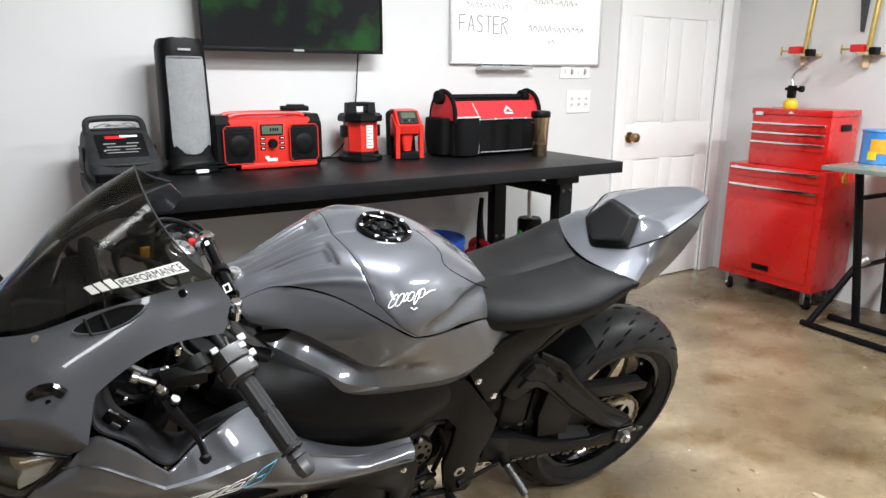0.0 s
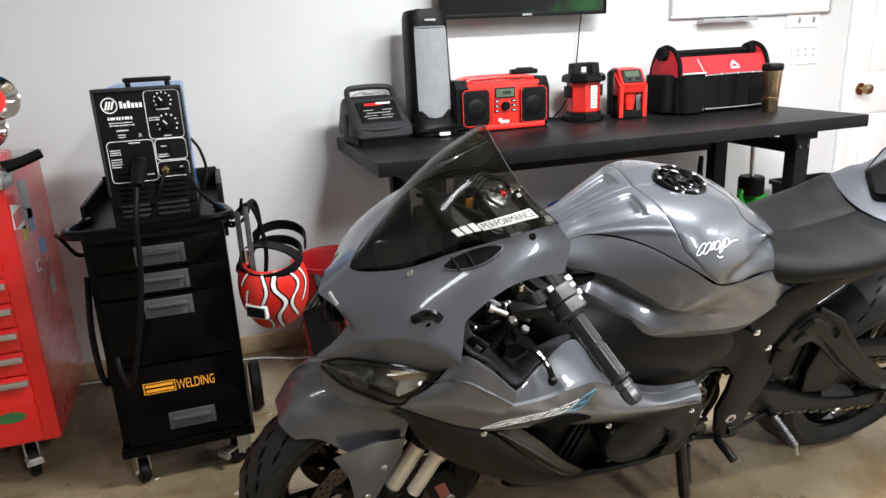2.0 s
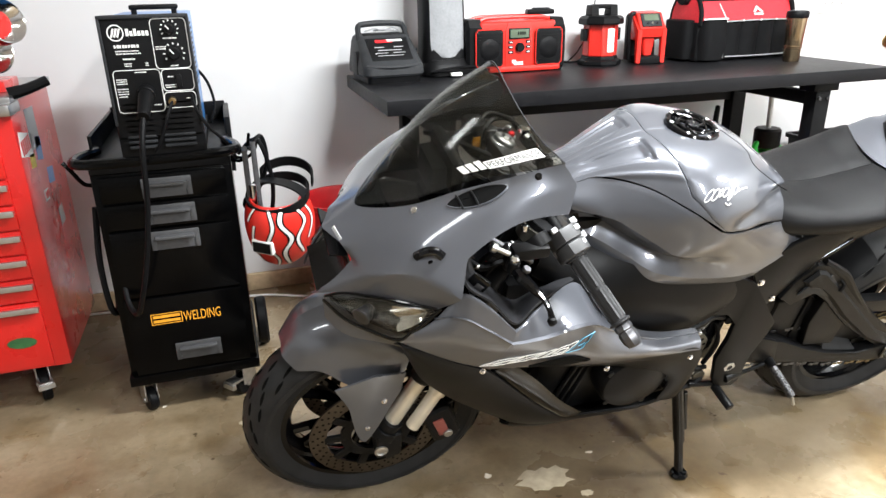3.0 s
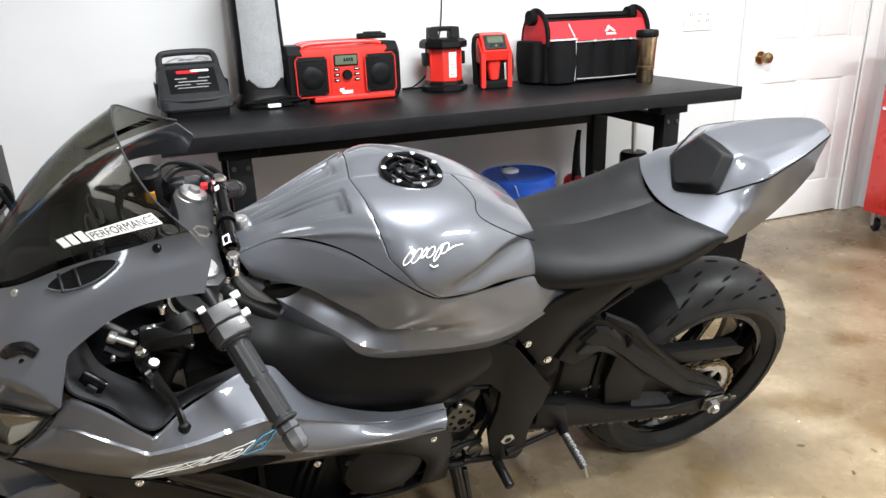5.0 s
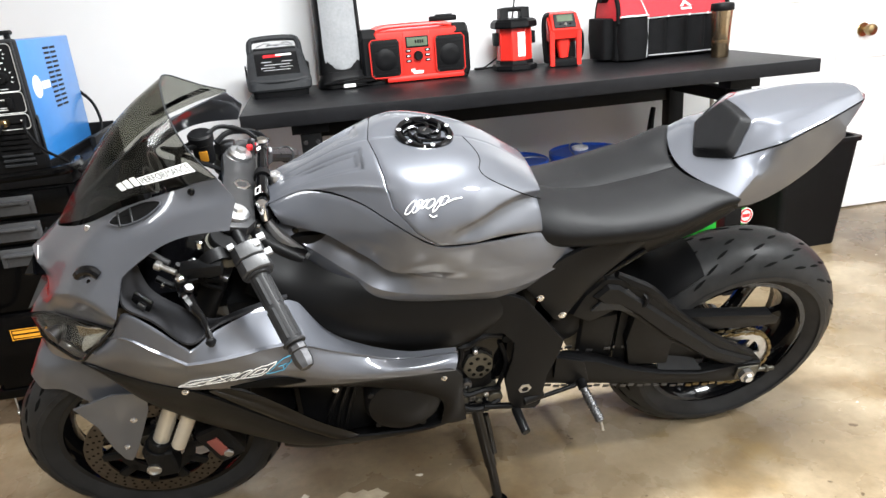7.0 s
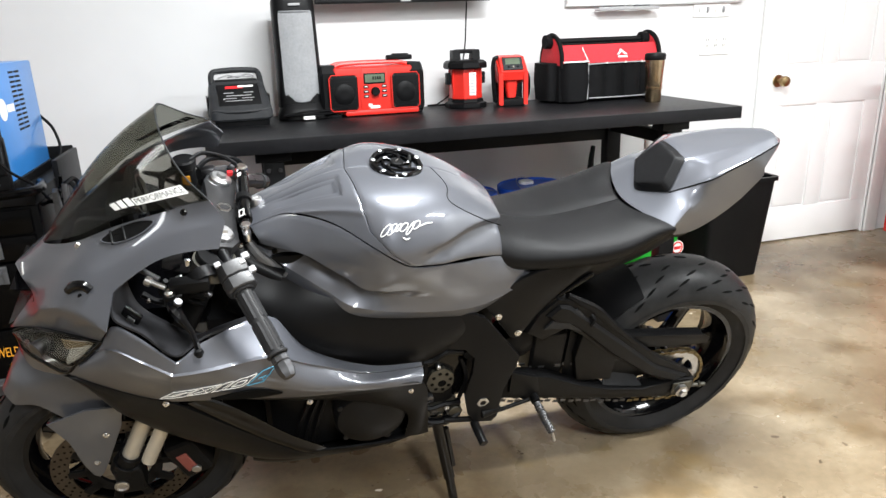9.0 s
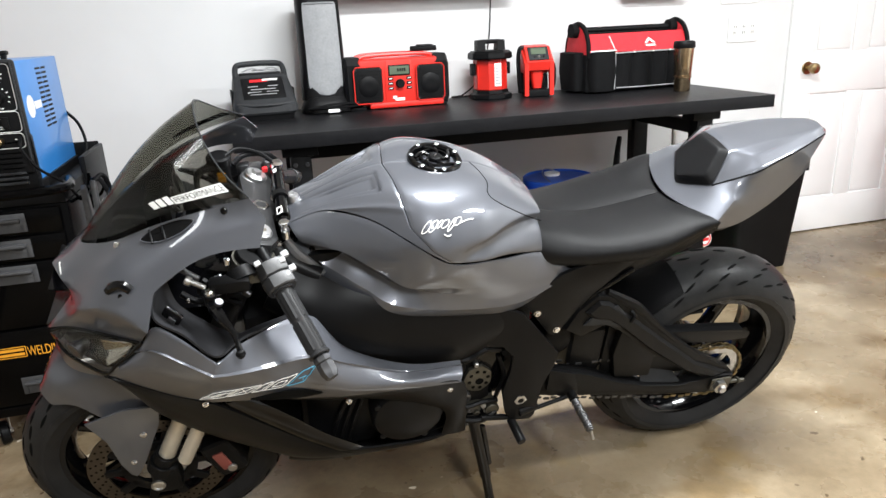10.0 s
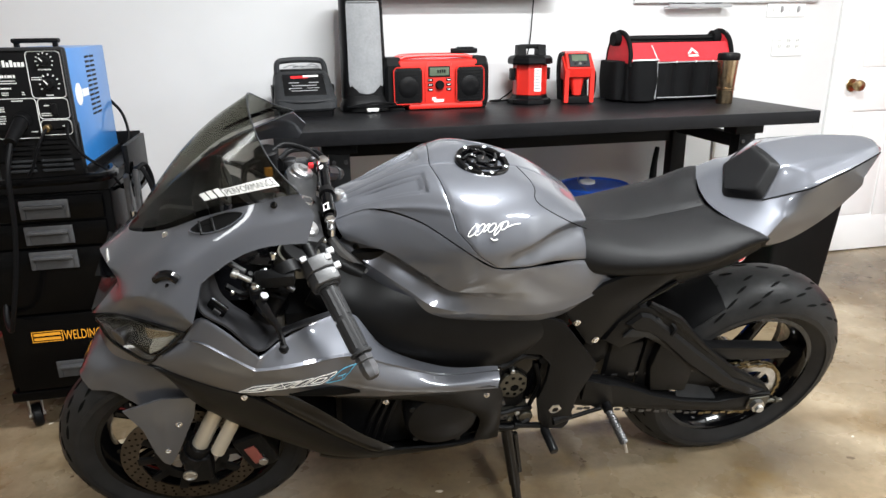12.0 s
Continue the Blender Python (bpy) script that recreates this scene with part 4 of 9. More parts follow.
HANDLE = mat("grey_cast_handle", (0.055, 0.055, 0.058), 0.5, grain=0.25, scale=60, bump=0.1)
cart = thing("welding_cart", pose(0, 0, 0), "black steel welding cart with four drawers on casters", "cart")
CX0, CX1, CY0, CY1, CZ0, CZ1 = 0.350, 0.722, 3.0, 3.44, 0.125, 0.775
part("body", join(box(CX0, CY0 + 0.004, CZ0, CX1, CY1, CZ1, 0.004), box(CX0 - 0.006, CY0 - 0.012, CZ0 - 0.012, CX1 + 0.006, CY1, CZ0 + 0.02, 0.004)), CART, cart)
for z0, z1, hz in ((0.695, 0.768, 0.728), (0.615, 0.688, 0.65), (0.405, 0.608, 0.572), (0.15, 0.398, 0.212)):
    dr = part("drawer", box(CX0 + 0.02, CY0 - 0.012, z0, CX1 - 0.02, CY0 + 0.002, z1, 0.003), CART, cart)
    hx = 0.543 if hz > 0.3 else 0.556
    part("handle", join(box(hx - 0.066, CY0 - 0.018, hz + 0.012, hx + 0.066, CY0 - 0.0122, hz + 0.030, 0.004), box(hx - 0.066, CY0 - 0.018, hz - 0.026, hx - 0.052, CY0 - 0.0122, hz + 0.013, 0.003), box(hx + 0.052, CY0 - 0.018, hz - 0.026, hx + 0.066, CY0 - 0.0122, hz + 0.013, 0.003), box(hx - 0.054, CY0 - 0.034, hz + 0.008, hx + 0.054, CY0 - 0.014, hz + 0.017, 0.003)), HANDLE, dr, "grey cast pull handle")
    part("cup", box(hx - 0.052, CY0 - 0.0152, hz - 0.026, hx + 0.052, CY0 - 0.0122, hz + 0.008, 0.002), HANDLE, dr)
# maker's mark on the lowest drawer as plain orange shapes
part("logo_mark", moved(join(bars([(0.436, 0.3105, 0.524, 0.313), (0.436, 0.3435, 0.524, 0.346), (0.436, 0.313, 0.4385, 0.3435), (0.5215, 0.313, 0.524, 0.3435)]), bars([(0.442, 0.3165, 0.518, 0.3255), (0.442, 0.331, 0.518, 0.340)])), Matrix.Translation((0, CY0 - 0.0122, 0))), ORANGE, cart, "orange printed maker's mark")
lt = lettering("WELDING", 0.036, 0.535, 0.321, ORANGE, cart)
lt.matrix_basis = Matrix.Translation((0.527, CY0 - 0.0128, 0.312)) @ pose(0, 0, 0, 90) @ Matrix.Diagonal((0.66, 1.25, 1, 1))
part("push_rail", tube([(CX0 + 0.01, CY0 + 0.12, 0.816), (CX0 - 0.02, CY0 + 0.02, 0.821), (CX0 - 0.018, CY0 - 0.055, 0.823), (CX0 + 0.04, CY0 - 0.085, 0.824), (0.55, CY0 - 0.09, 0.826), (CX1 - 0.04, CY0 - 0.085, 0.829), (CX1 + 0.014, CY0 - 0.055, 0.829), (CX1 + 0.016, CY0 + 0.02, 0.826), (CX1 - 0.01, CY0 + 0.12, 0.821)], 0.014, 60, 10), CART, cart)
part("top_tray", join(box(CX0, CY0 + 0.0, 0.776, CX1, CY1 + 0.12, 0.811, 0.003), box(CX0 - 0.004, CY0 + 0.1, 0.811, CX0 + 0.006, CY1 + 0.12, 0.865, 0.002), box(CX1 - 0.006, CY0 + 0.26, 0.69, CX1 + 0.012, CY1 + 0.12, 0.865, 0.002), box(CX0, CY1 + 0.11, 0.811, CX1, CY1 + 0.12, 0.875, 0.002)), BSTEEL, cart)
for x, y in ((CX0 + 0.03, CY0 + 0.05), (CX1 - 0.04, CY0 + 0.05)):
    caster(cart, x, y, CZ0 - 0.01, 0.038, 25 if x < 0.5 else -50, x > 0.5)
for x in (CX0 - 0.012, CX1 + 0.012):
    w = part("rear_wheel", lathe([(0.02, -0.018), (0.08, -0.02), (0.088, -0.012), (0.088, 0.012), (0.08, 0.02), (0.02, 0.018)], (x - (0.02 if x < 0.5 else -0.02), CY1 - 0.06, 0.088), (x + 1, CY1 - 0.06, 0.088), 28), CABLE, cart)
part("side_hook", tube([(CX0, 3.12, 0.72), (CX0 - 0.035, 3.1, 0.73), (CX0 - 0.06, 3.08, 0.78), (CX0 - 0.075, 3.08, 0.80)], 0.006, 16, 6), CART, cart)
part("side_hook", tube([(CX1, 3.12, 0.76), (CX1 + 0.03, 3.1, 0.76), (CX1 + 0.05, 3.08, 0.80), (CX1 + 0.06, 3.07, 0.845)], 0.005, 16, 6), CART, cart)
part("side_hook", tube([(CX1, 3.2, 0.75), (CX1 + 0.05, 3.18, 0.75), (CX1 + 0.075, 3.16, 0.78), (CX1 + 0.08, 3.15, 0.80)], 0.005, 16, 6), CART, cart)
part("hose_loop", tube([(CX0 - 0.02, 3.1, 0.66), (CX0 - 0.035, 3.08, 0.5), (CX0 - 0.03, 3.07, 0.36), (CX0 - 0.015, 3.08, 0.33), (CX0 - 0.008, 3.1, 0.4), (CX0 - 0.012, 3.12, 0.6)], 0.009, 40, 8), CABLE, cart)

# welder
we = thing("welder", pose(0.553, 3.0, 0.8115, 0, 0, 0) @ Matrix.Diagonal((0.91, 1, 0.94, 1)), "blue and black wire welder standing on the cart", "welder")
part("cabinet", box(-0.112, 0.02, 0.02, 0.112, 0.5, 0.392, 0.006), BLUEP, we)
part("front_panel", join(box(-0.122, -0.008, 0.06, 0.122, 0.03, 0.398, 0.012, 3)), BPLAST, we)
part("skirt", join(box(-0.122, 0.0, 0.0, 0.122, 0.04, 0.175, 0.006), box(-0.12, 0.03, 0.0, 0.12, 0.5, 0.03, 0.004)), BPLAST, we)
for i in range(9):
    for a, c in ((-0.095, -0.015), (0.005, 0.095)):
        part("louvre", box(a, -0.008, 0.03 + i * 0.0155, c, 0.004, 0.038 + i * 0.0155, 0.002), DPLAST, we)
part("handle", join(box(-0.035, 0.06, 0.392, -0.02, 0.075, 0.412, 0.003), box(0.075, 0.06, 0.392, 0.09, 0.075, 0.412, 0.003), box(-0.04, 0.055, 0.408, 0.095, 0.085, 0.422, 0.006)), BPLAST, we)
fy = -0.0085
def outline(x0, z0, x1, z1, r=0.012):
    """A thin rounded frame printed on the welder's face."""
    pts = []
    for cx, cz, a0 in ((x1 - r, z1 - r, 0), (x0 + r, z1 - r, 90), (x0 + r, z0 + r, 180), (x1 - r, z0 + r, 270)):
        pts += [(cx + r * math.cos(radians(a0 + 22.5 * k)), fy - 0.0003, cz + r * math.sin(radians(a0 + 22.5 * k))) for k in range(5)]
    return tube(pts, 0.0011, len(pts), 5, closed=True, smooth=False)


for b in ((0.016, 0.252, 0.112, 0.386), (0.026, 0.190, 0.112, 0.250), (-0.104, 0.135, 0.022, 0.252), (0.024, 0.142, 0.112, 0.186)):
    part("panel_line", outline(*b), WHITE, we)
part("face_frame", join(box(-0.122, -0.014, 0.388, 0.122, -0.006, 0.398, 0.004), box(-0.122, -0.014, 0.10, -0.114, -0.006, 0.389, 0.003), box(0.116, -0.014, 0.10, 0.122, -0.006, 0.389, 0.003)), DPLAST, we)
part("logo_mark", moved(join(ring((-0.078, 0, 0.352), (-0.078, -0.001, 0.352), 0.022, 0.019), *[moved(box(-0.0025, -0.001, -0.012, 0.0025, 0, 0.012, 0), pose(-0.086 + i * 0.008, 0, 0.352, 0, 20, 0)) for i in range(3)], bars([(-0.051 + i * 0.0105, 0.343, -0.0432 + i * 0.0105, 0.343 + (0.019 if i in (0, 2) else 0.013)) for i in range(6)])), Matrix.Translation((0, fy, 0))), WHITE, we)
rnd = random.Random(8)
for x0, z0, count, wide, tall in ((-0.088, 0.312, 9, 0.0075, 0.008), (-0.086, 0.302, 14, 0.0045, 0.003), (-0.086, 0.295, 15, 0.0045, 0.003), (-0.07, 0.280, 8, 0.004, 0.004), (-0.068, 0.268, 5, 0.004, 0.003), (-0.068, 0.262, 5, 0.004, 0.003), (-0.012, 0.268, 2, 0.004, 0.003), (-0.012, 0.262, 2, 0.004, 0.003),
                                  (-0.098, 0.226, 7, 0.0042, 0.0028), (-0.098, 0.220, 7, 0.0042, 0.0028), (-0.098, 0.214, 7, 0.0042, 0.0028), (-0.098, 0.200, 7, 0.0042, 0.0028), (-0.098, 0.193, 7, 0.0042, 0.0028), (-0.098, 0.186, 7, 0.0042, 0.0028), (-0.098, 0.179, 6, 0.0042, 0.0028), (-0.045, 0.244, 9, 0.0036, 0.003),
                                  (0.022, 0.310, 8, 0.0038, 0.0028), (0.022, 0.304, 7, 0.0038, 0.0028), (0.045, 0.332, 9, 0.0042, 0.0035), (0.055, 0.258, 6, 0.0036, 0.003), (0.032, 0.205, 9, 0.0036, 0.0028), (0.032, 0.199, 9, 0.0036, 0.0028), (0.042, 0.228, 4, 0.004, 0.003), (0.085, 0.166, 4, 0.004, 0.003), (-0.006, 0.152, 5, 0.004, 0.003)):
    line = [(x0 + i * wide, z0, x0 + (i + rnd.uniform(0.55, 0.9)) * wide, z0 + tall) for i in range(count)]
    part("print_bar", moved(bars(line), Matrix.Translation((0, fy, 0))), WHITE, we)
for kx, kz, kr in ((0.066, 0.358, 0.017), (0.07, 0.292, 0.02)):
    part("dial", join(lathe([(kr * 0.85, 0), (kr * 0.75, 0.012), (kr * 0.65, 0.015), (0, 0.015)], (kx, fy, kz), (kx, fy - 1, kz), 20)), BPLAST, we)
    part("dial_marks", join(*[moved(box(-0.0016, -0.001, kr * 1.22, 0.0016, 0, kr * 1.5, 0), pose(kx, fy, kz, 0, a, 0)) for a in range(-120, 121, 30)], moved(box(-0.0014, -0.0185, 0, 0.0014, -0.017, kr * 0.8, 0), pose(kx, fy, kz, 0, -40, 0))), WHITE, we)
part("rocker_switch", box(0.062, fy - 0.006, 0.2, 0.08, fy, 0.235, 0.002), BPLAST, we)
part("gun_socket", join(rod((-0.022, fy, 0.19), (-0.022, fy - 0.03, 0.185), 0.024), rod((-0.022, fy - 0.025, 0.186), (-0.03, fy - 0.11, 0.14), 0.021, 0.017)), CABLE, we)
part("gun_cable", tube([(-0.03, fy - 0.1, 0.145), (-0.045, fy - 0.13, 0.05), (-0.058, fy - 0.125, -0.1), (-0.085, fy - 0.12, -0.25), (-0.12, fy - 0.11, -0.38), (-0.15, fy - 0.08, -0.45), (-0.182, fy - 0.02, -0.42), (-0.19, 0.05, -0.3), (-0.19, 0.08, -0.1)], 0.008, 60, 8), CABLE, we)
part("ground_plug", rod((0.045, fy, 0.165), (0.045, fy - 0.028, 0.163), 0.011), BRASS, we)
part("ground_cable", tube([(0.045, fy - 0.025, 0.163), (0.03, fy - 0.05, 0.13), (0.0, fy - 0.055, 0.06), (-0.02, fy - 0.05, 0.03)], 0.005, 20, 6), CABLE, we)
part("side_cable", tube([(0.1, fy - 0.005, 0.175), (0.11, fy - 0.04, 0.14), (0.14, fy - 0.03, 0.08), (0.185, 0.02, 0.02), (0.205, 0.07, -0.04)], 0.005, 24, 6), CABLE, we)
for i in range(13):
    for k in range(2):
        part("vent_slot", box(0.1122, 0.235 + k * 0.06, 0.17 + i * 0.0155, 0.1128, 0.285 + k * 0.06, 0.177 + i * 0.0155, 0), CABLE, we)
part("side_mark", join(lathe([(0.035, 0), (0.035, 0.0008), (0, 0.0008)], (0.1122, 0.115, 0.25), (1.1, 0.115, 0.25), 24), box(0.1122, 0.155, 0.238, 0.1128, 0.225, 0.262, 0)), WHITE, we)
part("rear_cable", tube([(0.1, 0.5, 0.2), (0.135, 0.53, 0.14), (0.15, 0.52, 0.06), (0.13, 0.48, 0.0)], 0.006, 20, 6), CABLE, we)

# welding helmet and torch on the cart's side
he = thing("welding_helmet", pose(0.838, 3.05, 0.565, 8, 6, -34), "red welding helmet with white stripes hung on the cart", "helmet")
HS = Surface([[(0.105 * math.sin(a) * s, -0.125 * math.cos(a) * s + 0.02, z) for a in lin(-1.75, 1.75, 9)] for z, s in ((0.095, 0.80), (0.06, 0.95), (0.01, 1.0), (-0.05, 0.92), (-0.10, 0.72), (-0.125, 0.5))])
hsn = -1 if HS.normal(np.array(0.5), np.array(0.5))[1] > 0 else 1
hg = HS(lin(0, 1, 26)[:, None], lin(0, 1, 36)[None, :])
part("shell", sheet(hg if hsn > 0 else hg[:, ::-1], 0.004), REDP, he, "glossy red helmet shell")


def helmet_stripe(points, w, material, lift=0.0014):
    c = crs([(a, b, 0) for a, b in points], 22)
    g = HS.patch(c[:, 0:1] + np.zeros((1, 3)), c[:, 1:2] + np.array([[-w, 0, w]]), lift, hsn)
    part("stripe", sheet(g if hsn > 0 else g[:, ::-1], 0.0006), material, he)


for pts, w in (([(0.04, 0.56), (0.30, 0.60), (0.52, 0.55), (0.72, 0.62), (0.95, 0.58)], 0.012), ([(0.02, 0.68), (0.25, 0.66), (0.45, 0.74), (0.62, 0.68), (0.90, 0.74)], 0.016), ([(0.06, 0.80), (0.28, 0.86), (0.48, 0.79), (0.70, 0.87)], 0.012), ([(0.10, 0.91), (0.32, 0.95), (0.52, 0.90)], 0.009), ([(0.30, 0.44), (0.62, 0.40), (0.92, 0.46)], 0.010), ([(0.05, 0.42), (0.28, 0.36)], 0.010)):
    helmet_stripe(pts, w * 1.9, CABLE, 0.0010)
    helmet_stripe(pts, w, WHITE, 0.0018)
part("lens_frame", box(-0.034, -0.107, -0.052, 0.034, -0.080, -0.008, 0.005), WHITE, he, "white lens frame")
part("lens", box(-0.029, -0.1090, -0.047, 0.029, -0.1065, -0.013, 0.001), BPLAST, he, "dark filter lens")
part("headband", sheet([[(0.088 * math.cos(a), 0.01 + 0.092 * math.sin(a), 0.080 + 0.02 * math.sin(a) + 0.028 * k) for k in (1.0, 0.5, 0.0)] for a in lin(0, 2 * math.pi, 37)], 0.006), BPLAST, he)
part("crown_strap", sheet([[(0.086 * math.cos(a), 0.02 + q, 0.095 + 0.035 * math.sin(a)) for q in (-0.02, 0.0, 0.02)] for a in lin(0, math.pi, 19)], 0.005), BPLAST, he)
part("rear_strap", sheet([[(0.09 * math.sin(a), 0.06 + 0.07 * math.cos(a), 0.125 + 0.03 * math.cos(a) + q) for q in (0.015, 0.0, -0.015)] for a in lin(-1.5, 1.5, 17)], 0.005), BPLAST, he)
part("pivot_knob", rod((-0.106, 0.02, 0.04), (-0.122, 0.02, 0.04), 0.02), BPLAST, he)
to = thing("ground_clamp", pose(0.775, 3.06, 0.72), "black welding clamp and coiled leads hung on the cart", "clamp")
part("jaw", wedge([(-0.02, -0.09), (0.0, -0.1), (0.02, 0.02), (0.0, 0.09), (-0.02, 0.08)], -0.02, -0.004, 0.003), DSTEEL, to)
part("jaw", wedge([(-0.03, -0.085), (-0.01, -0.1), (0.01, 0.02), (0.02, 0.1), (0.0, 0.1)], 0.006, 0.022, 0.003), DSTEEL, to)
part("lead", tube([(0.0, 0.0, 0.08), (0.04, 0.03, 0.11), (0.05, 0.05, 0.02), (0.01, 0.04, -0.08), (0.04, 0.05, -0.16), (0.06, 0.03, -0.03), (0.03, 0.02, 0.1), (-0.03, 0.05, 0.06)], 0.007, 60, 7), CABLE, to)
part("spring", rod((0.0, -0.03, -0.02), (0.0, -0.03, -0.08), 0.011), CHROME, to)

# red tub behind the front wheel
tb = thing("red_tub", pose(1.12, 3.62, 0), "red plastic tub against the wall", "tub")
part("tub_body", lathe([(0.0, 0.0), (0.13, 0.0), (0.135, 0.01), (0.165, 0.44), (0.172, 0.445), (0.172, 0.46), (0.16, 0.46), (0.155, 0.44), (0.125, 0.02), (0.0, 0.02)], seg=32), RED2, tb)
cord = thing("extension_cord", pose(0, 0, 0), "white cord lying along the foot of the wall", "cord")
part("wire", tube([(-0.4, 3.84, 0.006), (0.1, 3.83, 0.006), (0.35, 3.8, 0.006), (0.75, 3.79, 0.006), (1.0, 3.7, 0.006), (1.35, 3.75, 0.006), (1.9, 3.8, 0.006)], 0.005, 60, 6), WHITE, cord)

# red tool chest by the west end
tc = thing("tool_chest", pose(0, 0, 0), "red rolling tool chest with drawers and stickered side", "tool chest")
TX0, TX1, TY0, TY1, TZ0, TZ1 = -0.55, 0.165, 3.13, 3.6, 0.155, 0.965
part("body", box(TX0, TY0, TZ0, TX1, TY1, TZ1, 0.006), REDE, tc)
part("top_trim", join(box(TX0 - 0.01, TY0 - 0.02, TZ1, TX1 + 0.012, TY1 + 0.005, TZ1 + 0.018, 0.004), box(TX1 - 0.03, TY0 - 0.05, TZ1 - 0.03, TX1 + 0.014, TY0 + 0.06, TZ1 + 0.002, 0.008)), STEEL, tc, "worn bare metal edge trim")
zz = TZ1 - 0.03
for hgt in (0.09, 0.09, 0.075, 0.075, 0.075, 0.075, 0.075, 0.22):
    d = part("drawer", box(TX0 + 0.03, TY0 - 0.012, zz - hgt + 0.006, TX1 - 0.045, TY0 + 0.002, zz, 0.003), REDE, tc)
    part("pull", join(box(TX0 + 0.03, TY0 - 0.03, zz - 0.022, TX1 - 0.045, TY0 - 0.0122, zz - 0.012, 0.002), box(TX0 + 0.03, TY0 - 0.032, zz - 0.026, TX1 - 0.045, TY0 - 0.027, zz - 0.008, 0.002)), ALU, d, "full-width bright aluminium drawer pull")
    zz -= hgt
part("side_handle", tube([(TX1, TY0 + 0.03, 0.985), (0.21, TY0 + 0.045, 0.995), (0.258, TY0 + 0.07, 1.012)], [0.018, 0.015, 0.014], 12, 10), CABLE, tc, "black rubber side grip")
part("oval_sticker", lathe([(0.035, 0), (0.035, 0.0008), (0, 0.0008)], (0, 0, 0), (0, -1, 0), 24), mat("dark_green_print", (0.03, 0.12, 0.04), 0.4, grain=0.4, scale=60), tc).matrix_basis = pose(TX1 - 0.115, TY0 - 0.0125, 0.255) @ Matrix.Diagonal((1.15, 1, 0.5, 1))
for y, z, w, h2, mt in ((3.205, 0.835, 0.12, 0.07, WHITE), (3.31, 0.865, 0.10, 0.12, GREYPR), (3.33, 0.80, 0.06, 0.07, BLUEP), (3.24, 0.78, 0.05, 0.04, YELL), (3.4, 0.7, 0.07, 0.05, BLUEP), (3.42, 0.56, 0.06, 0.06, GREYPR), (3.3, 0.66, 0.05, 0.035, WHITE)):
    part("sticker", moved(box(0, -w / 2, -h2 / 2, 0.0008, w / 2, h2 / 2, 0), pose(TX1 + 0.0003, y, z, random.uniform(-12, 12), 0, 0)), mt, tc)
    if mt is WHITE:
        part("sticker_print", moved(join(*[box(0, -w / 2 + 0.01 + i * w / 6, -h2 * 0.3, 0.0006, -w / 2 + 0.01 + i * w / 6 + w / 9, h2 * 0.3, 0) for i in range(5)]), pose(TX1 + 0.0013, y, z, 4, 0, 0)), RED2, tc)
for x, y in ((TX0 + 0.08, TY0 + 0.1), (TX1 - 0.12, TY0 + 0.1), (TX0 + 0.08, TY1 - 0.08), (TX1 - 0.12, TY1 - 0.08)):
    caster(tc, x, y, TZ0, 0.058, 20, True)
# chrome lamps on the chest
wl = thing("work_light", pose(0.085, 3.27, TZ1 + 0.0185), "red work light with three chrome reflectors", "work light")
part("stand", join(box(-0.07, -0.05, 0, 0.06, 0.1, 0.03, 0.006), box(-0.09, 0.0, 0.03, -0.02, 0.06, 0.42, 0.012, 3), box(-0.12, -0.03, 0.09, 0.05, 0.05, 0.17, 0.015)), REDE, wl)
for x, z, tilt in ((0.055, 0.112, -8), (0.105, 0.19, 12), (0.045, 0.27, 0), (-0.03, 0.20, -10), (-0.01, 0.35, 6)):
    part("lamp_shell", moved(lathe([(0.0, -0.125), (0.030, -0.120), (0.040, -0.085), (0.060, -0.035), (0.058, -0.030)], (0, 0, 0), (0, 0, 1), 24), pose(x, -0.07, z, 78, tilt, 48)), REDE, wl, "red lamp shell")
    part("reflector", moved(lathe([(0.020, -0.11), (0.030, -0.075), (0.054, -0.012), (0.059, 0.0), (0.053, -0.003), (0.024, -0.05), (0.0, -0.06)], (0, 0, 0), (0, 0, 1), 28), pose(x, -0.07, z, 78, tilt, 48)), CHROME, wl)

# ---- under and beside the bench ----
def pail(x, y, z0):
    p = thing("pail", pose(x, y, z0, 0, 0, random.uniform(0, 360)), "blue plastic five-gallon pail with a closed lid", "pail", "blue pails")
    part("bucket", lathe([(0.0, 0.0), (0.13, 0.0), (0.132, 0.004), (0.148, 0.30), (0.153, 0.302), (0.153, 0.318), (0.149, 0.32), (0.149, 0.345)], seg=36), PAIL, p)
    part("lid", lathe([(0.149, 0.345), (0.155, 0.346), (0.156, 0.366), (0.15, 0.37), (0.143, 0.362), (0.0, 0.36)], seg=36), PAIL, p)
    part("spout", lathe([(0.034, 0.36), (0.034, 0.372), (0.026, 0.375), (0.0, 0.374)], seg=20), WHITE, p, "white pouring cap").location = (0.06, 0.03, 0)
    part("bail", tube([(-0.155, 0, 0.31), (-0.15, 0.02, 0.36), (-0.08, 0.06, 0.385), (0.0, 0.07, 0.39), (0.08, 0.06, 0.385), (0.15, 0.02, 0.36), (0.155, 0, 0.31)], 0.0022, 30, 6), STEEL, p)
    part("label", sheet([[((0.1405 + 0.02 * (z - 0.1) + 0.0012) * math.sin(a), -(0.1405 + 0.02 * (z - 0.1) + 0.0012) * math.cos(a), z) for z in (0.08, 0.16, 0.24)] for a in lin(0.9, -0.9, 14)], 0.0006), WHITE, p, "white printed paper label")
    return p


